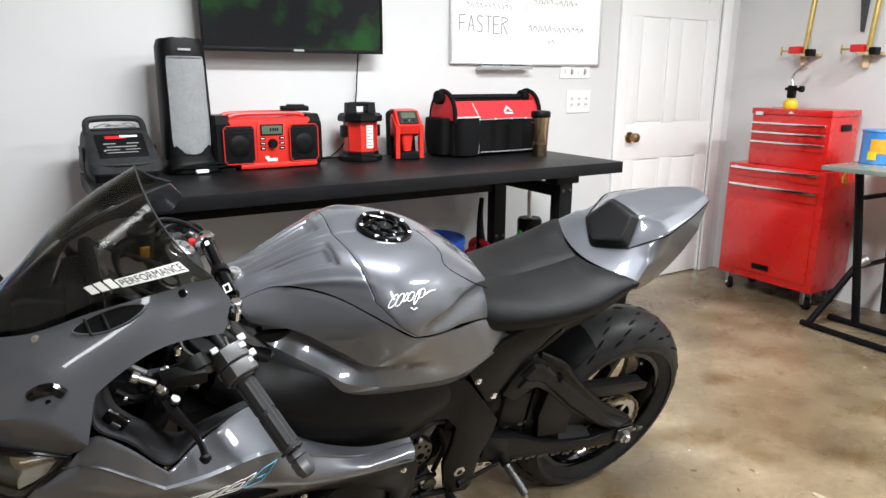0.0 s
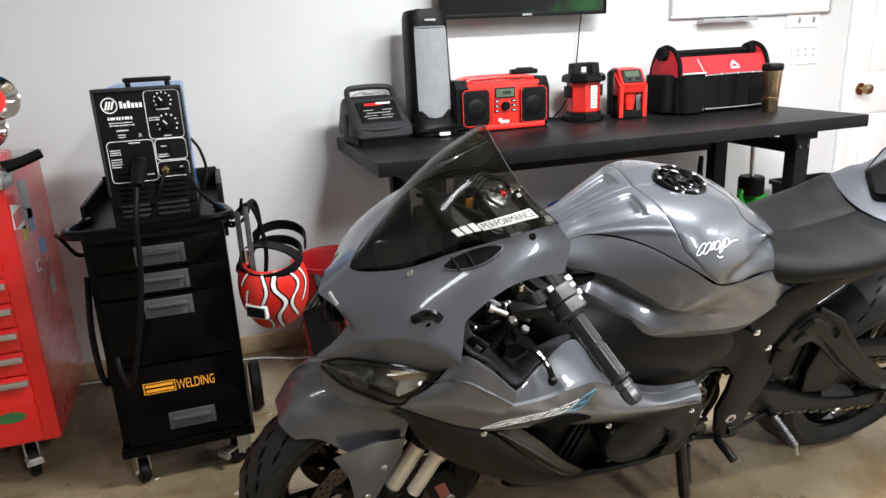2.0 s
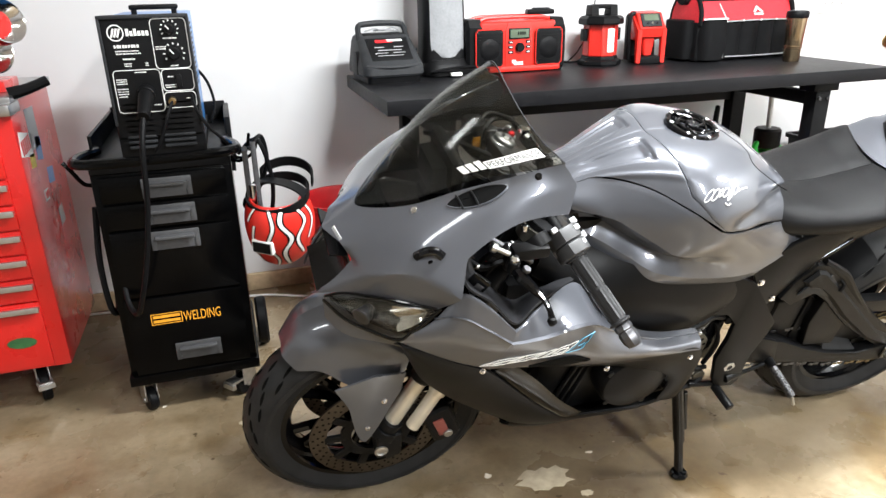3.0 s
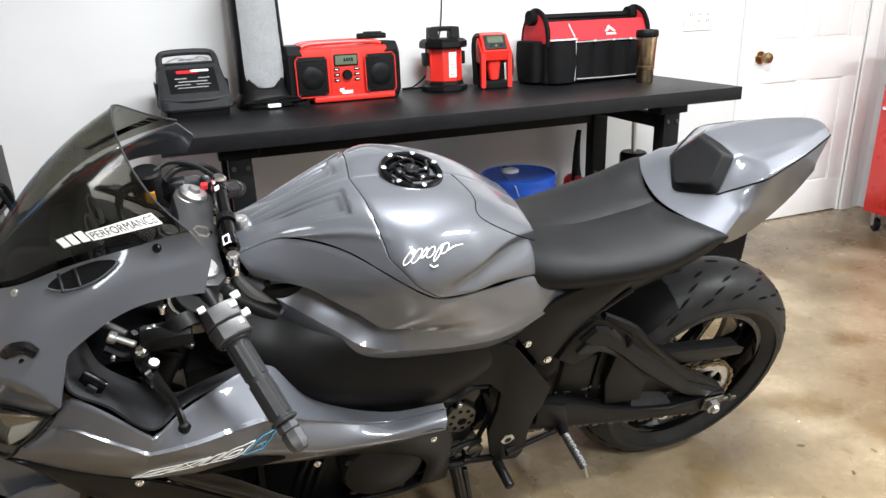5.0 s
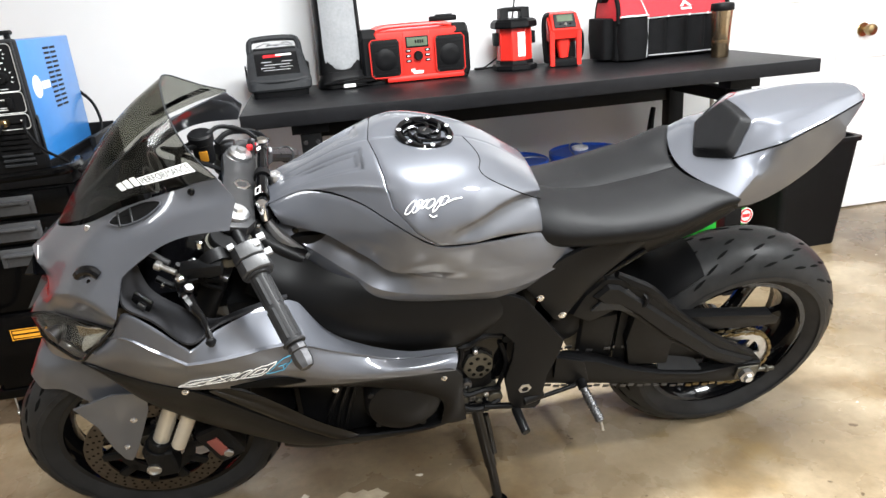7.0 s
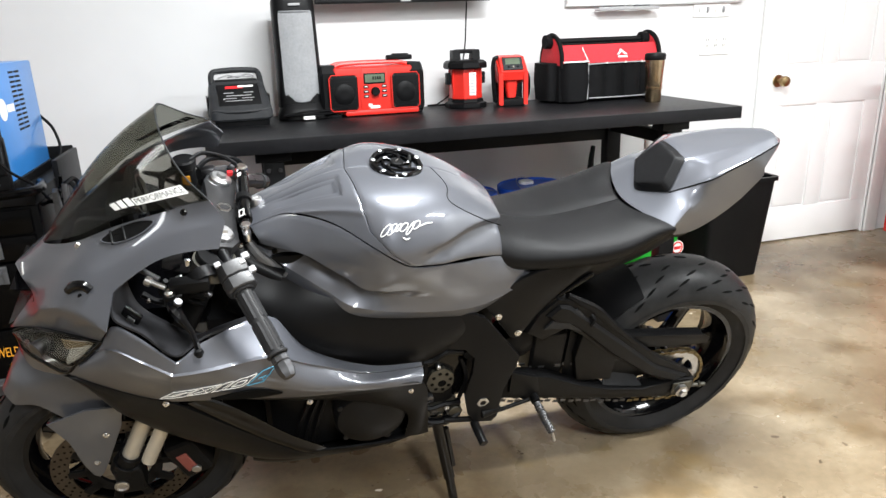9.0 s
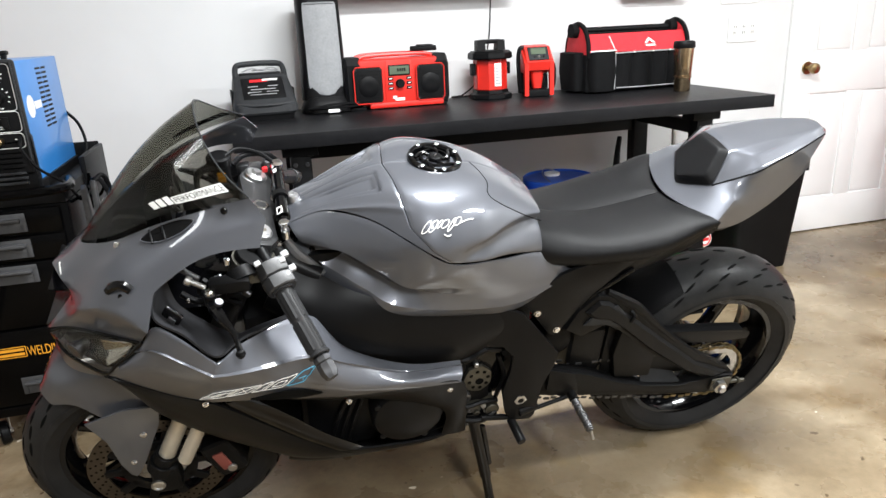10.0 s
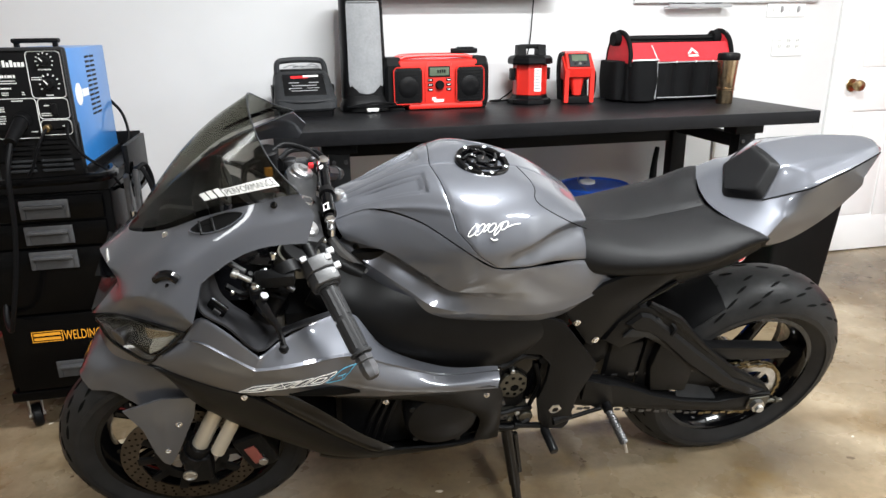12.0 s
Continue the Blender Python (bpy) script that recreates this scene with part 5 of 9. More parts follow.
pail(2.53, 3.52, 0.2)
pail(2.215, 3.56, 0.185)
dl = thing("wooden_dolly", pose(2.37, 3.54, 0), "low bare wooden dolly under the pails", "dolly")
part("deck", box(-0.36, -0.2, 0.15, 0.36, 0.2, 0.184, 0.004), RAWWOOD, dl)
part("riser", box(0.0, -0.16, 0.1845, 0.32, 0.16, 0.1995, 0.003), RAWWOOD, dl)
part("skid", box(-0.34, -0.18, 0.0, -0.29, 0.18, 0.1495, 0.004), RAWWOOD, dl)
part("skid", box(0.29, -0.18, 0.0, 0.34, 0.18, 0.1495, 0.004), RAWWOOD, dl)
gc = thing("fuel_can", pose(2.843, 3.57, 0) @ Matrix.Diagonal((1, 1, 1.08, 1)), "red plastic fuel can with a black spout", "fuel can")
part("can", loft([tower_ring(0.20, 0.26, 0.0), tower_ring(0.215, 0.275, 0.02), tower_ring(0.215, 0.275, 0.33), tower_ring(0.17, 0.22, 0.40), tower_ring(0.09, 0.10, 0.43)]), RED2, gc)
part("handle", tube([(0, 0.09, 0.38), (0, 0.08, 0.445), (0, 0.0, 0.46), (0, -0.08, 0.43), (0, -0.1, 0.36)], 0.016, 24, 8), RED2, gc)
part("spout", tube([(0.0, 0.0, 0.43), (0.01, 0.03, 0.50), (0.03, 0.06, 0.58), (0.05, 0.08, 0.64)], [0.026, 0.018, 0.013, 0.011], 16, 10), BPLAST, gc)
ju = thing("fuel_jug", pose(3.165, 3.585, 0, 0, 0, 6), "green plastic racing fuel jug with black cap and clear hose", "fuel jug")
part("jug", loft([tower_ring(0.22, 0.22, 0.0), tower_ring(0.245, 0.245, 0.02), tower_ring(0.245, 0.245, 0.37), tower_ring(0.20, 0.20, 0.44), tower_ring(0.09, 0.09, 0.475), tower_ring(0.085, 0.085, 0.50)]), GREEN, ju)
part("cap", lathe([(0.056, 0.495), (0.060, 0.502), (0.060, 0.575), (0.052, 0.585), (0.0, 0.585)], seg=24), BPLAST, ju).location = (-0.03, 0, 0)
part("vent_cap", rod((0.075, -0.06, 0.43), (0.085, -0.07, 0.48), 0.016), BPLAST, ju)
part("hose", tube([(-0.03, 0.0, 0.58), (-0.025, 0.01, 0.70), (-0.02, 0.02, 0.84)], 0.011, 12, 8), mat("clear_hose", (0.6, 0.6, 0.58), 0.3, grain=0.1), ju, "milky clear filler hose")
part("sticker", lathe([(0.036, 0), (0.036, 0.0012), (0.0, 0.0012)], (0.085, -0.1228, 0.20), (0.085, -1, 0.20), 26), WHITE, ju, "round white sticker")
part("sticker_print", join(ring((0.085, -0.1241, 0.2), (0.085, -0.1247, 0.2), 0.032, 0.024), moved(bars([(-0.02, 0.192, 0.02, 0.208)]), Matrix.Translation((0.085, -0.1241, 0)))), RED2, ju)
part("grip", tube([(-0.06, 0.0, 0.44), (-0.1, 0.0, 0.49), (-0.08, 0.0, 0.52), (-0.04, 0.0, 0.5)], 0.014, 16, 8), GREEN, ju)
bn = thing("waste_bin", pose(3.595, 3.60, 0, 0, 0, 0), "tall black plastic waste bin beside the bench", "bin")


def rect_ring(w, d, z, r=0.03, n=5):
    out = []
    for cx, cy, a0 in ((w / 2 - r, d / 2 - r, 0), (-w / 2 + r, d / 2 - r, 90), (-w / 2 + r, -d / 2 + r, 180), (w / 2 - r, -d / 2 + r, 270)):
        out += [(cx + r * math.cos(radians(a0 + 90 * k / n)), cy + r * math.sin(radians(a0 + 90 * k / n)), z) for k in range(n + 1)]
    return out


part("shell", loft([rect_ring(0.30, 0.24, 0.0), rect_ring(0.305, 0.245, 0.01), rect_ring(0.37, 0.31, 0.50), rect_ring(0.36, 0.30, 0.50), rect_ring(0.30, 0.24, 0.02)], True), BPLAST, bn)
part("rim", join(loft([rect_ring(0.365, 0.305, 0.488), rect_ring(0.39, 0.33, 0.489), rect_ring(0.39, 0.33, 0.508), rect_ring(0.352, 0.292, 0.508), rect_ring(0.352, 0.292, 0.488)], False)), BPLAST, bn)

# ---- east side ----
cab = thing("tool_cabinet", pose(0, 0, 0), "red steel rolling tool cabinet with two drawers", "cabinet")
KX0, KX1, KY0, KY1, KZ0, KZ1 = 4.63, 4.965, 2.985, 3.575, 0.105, 0.775
part("body", box(KX0 + 0.004, KY0, KZ0, KX1, KY1, KZ1, 0.005), REDE, cab)
for z0, z1 in ((0.705, 0.765), (0.60, 0.668)):
    d = part("drawer", box(KX0 - 0.008, KY0 + 0.03, z0, KX0 + 0.003, KY1 - 0.03, z1, 0.003), REDE, cab)
    part("pull", box(KX0 - 0.026, KY0 + 0.03, z1 - 0.018, KX0 - 0.0082, KY1 - 0.03, z1 - 0.004, 0.003), CHROME, d, "bright full-width drawer pull")
dd = part("door", box(KX0 - 0.006, KY0 + 0.035, 0.15, KX0 + 0.003, KY1 - 0.035, 0.57, 0.003), REDE, cab)
part("handle", join(box(KX0 - 0.012, 3.24, 0.175, KX0 - 0.0062, 3.345, 0.205, 0.003), box(KX0 - 0.02, 3.245, 0.196, KX0 - 0.012, 3.34, 0.205, 0.002)), BPLAST, dd, "black recessed pull")
part("lock", rod((KX0 + 0.004, 3.52, 0.755), (KX0 - 0.012, 3.52, 0.755), 0.012), CHROME, cab)
for y in (KY0 + 0.05, KY1 - 0.05):
    for x in (KX0 + 0.05, KX1 - 0.06):
        caster(cab, x, y, KZ0, 0.036, -35)
top = thing("tool_box", pose(0, 0, 0), "red steel three-drawer tool box on the cabinet", "tool box")
part("body", box(4.662, 3.015, KZ1 + 0.001, 4.93, 3.475, 1.06, 0.005), REDE, top)
part("lid", box(4.656, 3.01, 1.0605, 4.935, 3.48, 1.095, 0.006), REDE, top)
for z1 in (1.02, 0.968, 0.915):
    d = part("drawer", box(4.652, 3.03, z1 - 0.042, 4.6605, 3.46, z1, 0.002), REDE, top)
    part("pull", box(4.638, 3.03, z1 - 0.012, 4.6518, 3.46, z1 - 0.001, 0.003), CHROME, d, "bright full-width drawer pull")
part("side_grip", join(box(4.76, 3.006, 0.985, 4.85, 3.0145, 1.02, 0.003)), BPLAST, top)
part("latch", box(4.648, 3.40, 1.055, 4.6555, 3.45, 1.075, 0.002), CHROME, top)
part("badge", plate([(-0.02, 0), (0.0, 0.014), (0.02, 0)], 0.002, pose(4.6555, 3.24, 1.07, 90, 0, 90) @ Matrix.Diagonal((1, 1, -1, 1)), 0), CHROME, top)
trc = thing("torch", pose(4.78, 3.33, 1.0955), "yellow hand torch with a black valve head", "torch")
part("cylinder", lathe([(0.0, 0), (0.036, 0.0), (0.038, 0.006), (0.038, 0.03), (0.03, 0.045), (0.014, 0.05), (0.014, 0.06)], seg=24), YELL, trc)
part("valve", join(box(-0.02, -0.018, 0.055, 0.02, 0.018, 0.125, 0.006), rod((0, -0.05, 0.105), (0, 0.04, 0.105), 0.009), rod((0, -0.065, 0.105), (0, -0.045, 0.105), 0.018)), CABLE, trc)
part("nozzle", tube([(0, 0.0, 0.12), (0.005, 0.01, 0.16), (0.01, -0.005, 0.2), (0.015, -0.06, 0.25)], [0.009, 0.009, 0.008, 0.012], 20, 10), STEEL, trc)
for y in (3.37, 3.02):
    pcl = thing("pipe_clamp", pose(4.96, y, 1.40, 0, 0, 0), "brass-coloured pipe clamp with a red jaw on a wall bracket", "clamp", "pipe clamps")
    part("bracket", join(box(0.0, -0.06, -0.02, 0.038, 0.05, -0.004, 0.002), box(-0.03, 0.02, -0.085, 0.038, 0.032, -0.02, 0.002), box(-0.1, -0.02, -0.0205, 0.0, 0.032, -0.0045, 0.002)), RAWWOOD, pcl)
    part("pipe", rod((-0.05, -0.005, 0.0), (-0.02, -0.05, 0.85), 0.014), ZINC, pcl)
    part("jaw", join(box(-0.085, 0.01, -0.004, -0.03, 0.075, 0.035, 0.006)), RED2, pcl, "red painted cast jaw")
    part("screw", join(rod((-0.055, 0.07, 0.012), (-0.055, 0.14, 0.012), 0.006), rod((-0.055, 0.135, -0.012), (-0.055, 0.135, 0.036), 0.005)), ZINC, pcl)
    part("tail_jaw", box(-0.07, -0.05, -0.02, -0.01, -0.015, 0.02, 0.006), CABLE, pcl)
hs = thing("hand_saw", pose(4.985, 3.09, 1.50), "grey steel hand saw hung tip down on the wall", "saw")
part("blade", plate([(0.0, 0.0), (0.022, 0.005), (0.07, 0.42), (-0.02, 0.42)], 0.0015, pose(0, 0, 0, 90, 0, 90), 0), DSTEEL, hs)
part("handle", box(-0.012, -0.03, 0.42, 0.012, 0.08, 0.52, 0.01), RAWWOOD, hs)
tbl = thing("folding_table", pose(0, 0, 0), "black steel folding work table with a glassy grey-green top", "table")
part("tabletop", box(4.285, 1.75, 0.835, 4.99, 2.82, 0.857, 0.003), TOPG, tbl)
for y in (2.72, 1.95):
    part("foot_bar", box(4.40, y - 0.02, 0.0, 4.94, y + 0.02, 0.035, 0.004) if y < 2 else join(tube([(4.42, 2.89, 0.018), (4.405, 2.6, 0.018), (4.39, 2.2, 0.018)], 0.016, 12, 8)), BSTEEL, tbl)
part("leg", rod((4.44, 2.86, 0.02), (4.62, 2.74, 0.36), 0.017), BSTEEL, tbl)
part("leg", rod((4.62, 2.72, 0.03), (4.55, 2.78, 0.835), 0.02), BSTEEL, tbl)
part("leg", rod((4.9, 2.72, 0.03), (4.88, 2.76, 0.835), 0.02), BSTEEL, tbl)
part("foot_bar", rod((4.62, 2.86, 0.02), (4.62, 2.3, 0.02), 0.016), BSTEEL, tbl)
part("stretcher", rod((4.6, 2.735, 0.33), (4.895, 2.735, 0.33), 0.013), BSTEEL, tbl)
part("stretcher", rod((4.565, 2.77, 0.68), (4.885, 2.755, 0.68), 0.013), BSTEEL, tbl)
part("hinge", rod((4.60, 2.75, 0.34), (4.64, 2.72, 0.37), 0.026), STEEL, tbl)
part("hook", tube([(4.55, 2.80, 0.83), (4.53, 2.83, 0.80), (4.53, 2.84, 0.76), (4.55, 2.83, 0.75)], 0.007, 14, 6), YELL, tbl)
cn = thing("paint_can", pose(4.60, 2.73, 0.8575), "blue round can with yellow and orange label", "can")
part("can", lathe([(0.0, 0), (0.078, 0), (0.08, 0.004), (0.078, 0.01), (0.078, 0.15), (0.082, 0.155), (0.08, 0.162), (0.0, 0.158)], seg=32), BLUEP, cn)
part("label", sheet([[(0.0795 * math.sin(a), -0.0795 * math.cos(a), z) for z in (0.05, 0.12)] for a in lin(1.2, -1.6, 20)], 0.0006), ORANGE, cn)
part("label_patch", sheet([[(0.0802 * math.sin(a), -0.0802 * math.cos(a), z) for z in (0.02, 0.06)] for a in lin(-1.7, -1.2, 6)], 0.0006), YELL, cn)

# ---- the motorcycle: x runs backwards from the front axle, -y is its left side ----
PAINT = mat("metallic_grey_gloss_paint", (0.090, 0.094, 0.108), 0.36, metal=0.38, coat=1.0, grain=0.05, scale=9, spec=0.10)
MBLK = mat("matt_black_plastic", (0.0055, 0.0055, 0.0059), 0.36, grain=0.2, scale=18, bump=0.05, bscale=900, rvar=0.05)
GBLK = mat("gloss_black_plastic", (0.002, 0.002, 0.0024), 0.12, grain=0.2, scale=12, coat=0.3)
CAST = mat("black_cast_alloy", (0.006, 0.006, 0.0064), 0.40, metal=0.2, grain=0.3, scale=70, bump=0.12, bscale=500)
FRAMEM = mat("satin_black_frame", (0.0055, 0.0055, 0.0059), 0.40, metal=0.2, grain=0.2, scale=20, bump=0.04, bscale=700)
RUBBER = mat("tyre_rubber", (0.020, 0.020, 0.0205), 0.40, grain=0.35, scale=30, bump=0.12, bscale=500, rvar=0.1)
# near-black for print, and for the shade inside grooves, holes, vents and seams
GROOVE = mat("hollow_and_print_black", (0.001, 0.001, 0.001), 0.9, grain=0.2)
VINYL = mat("seat_vinyl", (0.0065, 0.0065, 0.007), 0.44, grain=0.2, scale=60, bump=0.25, bscale=1200)
DISCM = mat("brake_disc_steel", (0.115, 0.098, 0.082), 0.34, metal=1.0, grain=0.25, scale=40)
GOLD = mat("gold_chain", (0.20, 0.150, 0.075), 0.45, metal=1.0, grain=0.3, scale=90)
FORKM = mat("fork_stanchion", (0.66, 0.62, 0.54), 0.22, metal=0.6, grain=0.1, scale=30)
PERF = mat("bare_cast_alloy", (0.10, 0.095, 0.08), 0.45, metal=0.8, grain=0.3, scale=50)
CALI = mat("red_caliper_mark", (0.20, 0.05, 0.04), 0.45, grain=0.1, scale=30)
GRIPM = mat("grip_rubber", (0.024, 0.024, 0.025), 0.32, grain=0.2, scale=60)
BOWL = mat("lamp_bowl_mirror", (0.20, 0.20, 0.20), 0.14, metal=1.0, grain=0.3, scale=14)
LENS = glass("headlight_lens", (0.84, 0.83, 0.79), 0.03)
SCREEN = glass("smoked_acrylic", (0.60, 0.60, 0.565), 0.09)
BLUEPR = mat("blue_print", (0.05, 0.30, 0.48), 0.4, grain=0.05)
bike = thing("motorcycle", pose(0.975, 2.502, 0.0, 0, 0, -0.67) @ pose(0, 0, 0, 18.15, 0, 0), "grey sports motorcycle with black frame leaning on its side stand", "motorcycle")
WB, RF, RR = 1.454, 0.300, 0.322


def P(name, bm, material, parent=None, label="", sharp=35):
    return part(name, bm, material, parent or bike, label, sharp)


def both(name, bm, material, parent=None, label="", sharp=35):
    a = P(name, bm.copy(), material, parent, label, sharp)
    b = P(name, moved(bm, MIRROR), material, parent, label, sharp)
    return a, b


def bolt(x, y, z, r=0.006, parent=None, material=None, out=(0, -1, 0)):
    o = Vector(out)
    a = Vector((x, y, z))
    r *= 0.85
    return P("bolt", lathe([(r * 1.25, 0), (r * 1.25, 0.0012), (r, 0.0015), (r, 0.0035), (r * 0.8, 0.0045), (r * 0.45, 0.0045), (r * 0.4, 0.0025), (0, 0.0025)], a, a + o, 12), material or CHROME, parent)


# wheels
def tyre(r, half, crown, rim):
    prof = [(rim - 0.004, -half * 0.72), (rim + 0.012, -half * 0.86), (rim + 0.035, -half * 0.99)]
    prof += [(r - crown + crown * math.cos(a), half * math.sin(a)) for a in lin(-1.45, 1.45, 19)]
    prof += [(rim + 0.035, half * 0.99), (rim + 0.012, half * 0.86), (rim - 0.004, half * 0.72)]
    return prof


def wheel(cx, r, half, crown, rim, name, label, spokes, seed):
    a, b = (cx, 0, r), (cx, 1, r)
    w = P(name, join(ring((cx, -half * 0.72, r), (cx, -half * 0.5, r), rim + 0.004, rim - 0.016, 64), ring((cx, half * 0.5, r), (cx, half * 0.72, r), rim + 0.004, rim - 0.016, 64),
          lathe([(rim - 0.014, -half * 0.6), (rim - 0.03, -half * 0.3), (rim - 0.034, 0), (rim - 0.03, half * 0.3), (rim - 0.014, half * 0.6), (rim - 0.008, half * 0.6), (rim - 0.02, 0), (rim - 0.008, -half * 0.6), (rim - 0.014, -half * 0.6)], a, b, 64),
          rod((cx, -0.055, r), (cx, 0.055, r), 0.042, seg=28)), GBLK, None, label)
    for i in range(spokes):
        t = 2 * math.pi * (i + (0.35 if cx < 1 else 0.04)) / spokes
        d = Vector((math.cos(t), 0, math.sin(t)))
        s = Vector((-math.sin(t), 0, math.cos(t)))
        c = Vector((cx, 0, r))
        if cx > 1:
            pts = [c + d * 0.03, c + d * 0.09 + s * 0.004, c + d * 0.15 + s * 0.010, c + d * (rim - 0.02) + s * 0.014]
            arm_ = tube(pts, [0.030, 0.022, 0.021, 0.026], 14, 10)
            bmesh.ops.transform(arm_, matrix=Matrix.Diagonal((1, 0.75, 1, 1)), verts=arm_.verts)
            P("spoke", arm_, GBLK, w)
            continue
        for q in (-1, 1):
            P("spoke", tube([c + d * 0.035 + s * 0.006 * q, c + d * (rim * 0.45) + s * 0.010 * q, c + d * (rim - 0.022) + s * 0.034 * q], [0.016, 0.011, 0.012], 12, 8), GBLK, w)
    P("tyre", lathe(tyre(r, half, crown, rim), a, b, 96, False), RUBBER, w, "worn black sports tyre")
    rnd = random.Random(seed)
    # thin sheets laid on the tread; their black stands in for groove shade
    grooves = []
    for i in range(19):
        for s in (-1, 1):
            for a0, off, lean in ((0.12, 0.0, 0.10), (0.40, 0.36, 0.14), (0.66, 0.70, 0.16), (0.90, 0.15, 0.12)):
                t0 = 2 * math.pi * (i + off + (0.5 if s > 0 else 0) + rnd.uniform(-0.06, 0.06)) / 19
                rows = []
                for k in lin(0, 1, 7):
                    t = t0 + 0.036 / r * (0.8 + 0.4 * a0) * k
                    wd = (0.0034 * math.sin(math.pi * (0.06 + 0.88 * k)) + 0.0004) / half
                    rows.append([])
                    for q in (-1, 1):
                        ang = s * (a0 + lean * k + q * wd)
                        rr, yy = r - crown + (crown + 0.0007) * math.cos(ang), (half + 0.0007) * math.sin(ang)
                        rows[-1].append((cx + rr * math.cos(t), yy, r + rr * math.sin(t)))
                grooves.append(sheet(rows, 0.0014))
    for k in range(9):
        t = (0.25 if cx > 1 else 1.9) + k * 0.085
        rr = rim + 0.030
        mk = moved(box(-0.011, -0.0009, -0.007, 0.011, 0.0009, 0.007, 0.0006, 1), Matrix.Translation((cx + rr * math.cos(t), -half * 0.985, r + rr * math.sin(t))) @ Matrix.Rotation(math.pi / 2 - t, 4, "Y"))
        P("sidewall_mark", mk, RUBBER, w)
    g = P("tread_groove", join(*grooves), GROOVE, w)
    g["kind"] = "stuff"
    return w


fw = wheel(0.0, RF, 0.060, 0.060, 0.222, "front_wheel", "black cast front wheel", 6, 3)
rw = wheel(WB, RR, 0.096, 0.088, 0.222, "rear_wheel", "black cast rear wheel", 6, 5)
for y in (-0.078, 0.078):
    holes = []
    disc = ring((0, y - 0.0025, RF), (0, y + 0.0025, RF), 0.157, 0.118, 64)
    dsk = P("brake_disc", disc, DISCM, fw, "perforated steel brake disc")
    for i in range(36):
        for k, rr in enumerate((0.127, 0.138, 0.149)):
            t = 2 * math.pi * (i + 0.33 * k) / 36
            holes.append(rod((rr * math.cos(t), y - 0.0029, RF + rr * math.sin(t)), (rr * math.cos(t), y + 0.0029, RF + rr * math.sin(t)), 0.0032, seg=8, bev=0))
    hh = P("disc_hole", join(*holes), GROOVE, fw)
    hh["kind"] = "stuff"
    P("disc_carrier", ring((0, y - 0.004, RF), (0, y + 0.004, RF), 0.085, 0.06, 40), CAST, fw)
    for i in range(10):
        P("carrier_arm", moved(box(0.07, y - 0.004, -0.011, 0.122, y + 0.004, 0.011, 0.002), Matrix.Translation((0, 0, RF)) @ Matrix.Rotation(i * math.pi / 5, 4, "Y")), CAST, fw)
sp = P("sprocket", join(ring((WB, -0.112, RR), (WB, -0.106, RR), 0.090, 0.066, 60), *[moved(box(0.03, -0.112, -0.008, 0.07, -0.106, 0.008, 0.001), Matrix.Translation((WB, 0, RR)) @ Matrix.Rotation(i * math.pi / 3, 4, "Y")) for i in range(6)], rod((WB, -0.114, RR), (WB, -0.09, RR), 0.026, seg=24)), STEEL, rw, "bright alloy rear sprocket")
links = []
path = [(0.93, 0.455), (1.2, 0.435), (WB - 0.01, RR + 0.092)] + [(WB + 0.092 * math.sin(a), RR + 0.092 * math.cos(a)) for a in lin(0.15, 3.0, 16)] + [(1.34, 0.249), (1.2, 0.282), (1.06, 0.313), (0.93, 0.344)]
cp = crs([(x, -0.109, z) for x, z in path], 260)
acc = [cp[0]]
for q in cp:
    if np.linalg.norm(q - acc[-1]) >= 0.0125:
        acc.append(q)
for i, (a, b) in enumerate(zip(acc, acc[1:])):
    y = 0.0055 if i % 2 else 0.0085
    for s in (-1, 1):
        c, d = (a + b) / 2, (b - a) / np.linalg.norm(b - a)
        ang = math.atan2(d[2], d[0])
        links.append((moved(box(-0.0088, -0.0009, -0.0046, 0.0088, 0.0009, 0.0046, 0.0008, 1), Matrix.Translation((c[0], c[1] + s * y, c[2])) @ Matrix.Rotation(-ang, 4, "Y")), c[0] > 1.33))
ch_ = P("chain", join(*[b for b, g in links if g]), GOLD, None, "gold roller chain")
ch_["kind"] = "stuff"
# links ahead of x 1.33 take a darker steel colour than the rest
ch_ = P("chain", join(*[b for b, g in links if not g]), DSTEEL, None, "dark steel chain run ahead of the sprocket")
ch_["kind"] = "stuff"

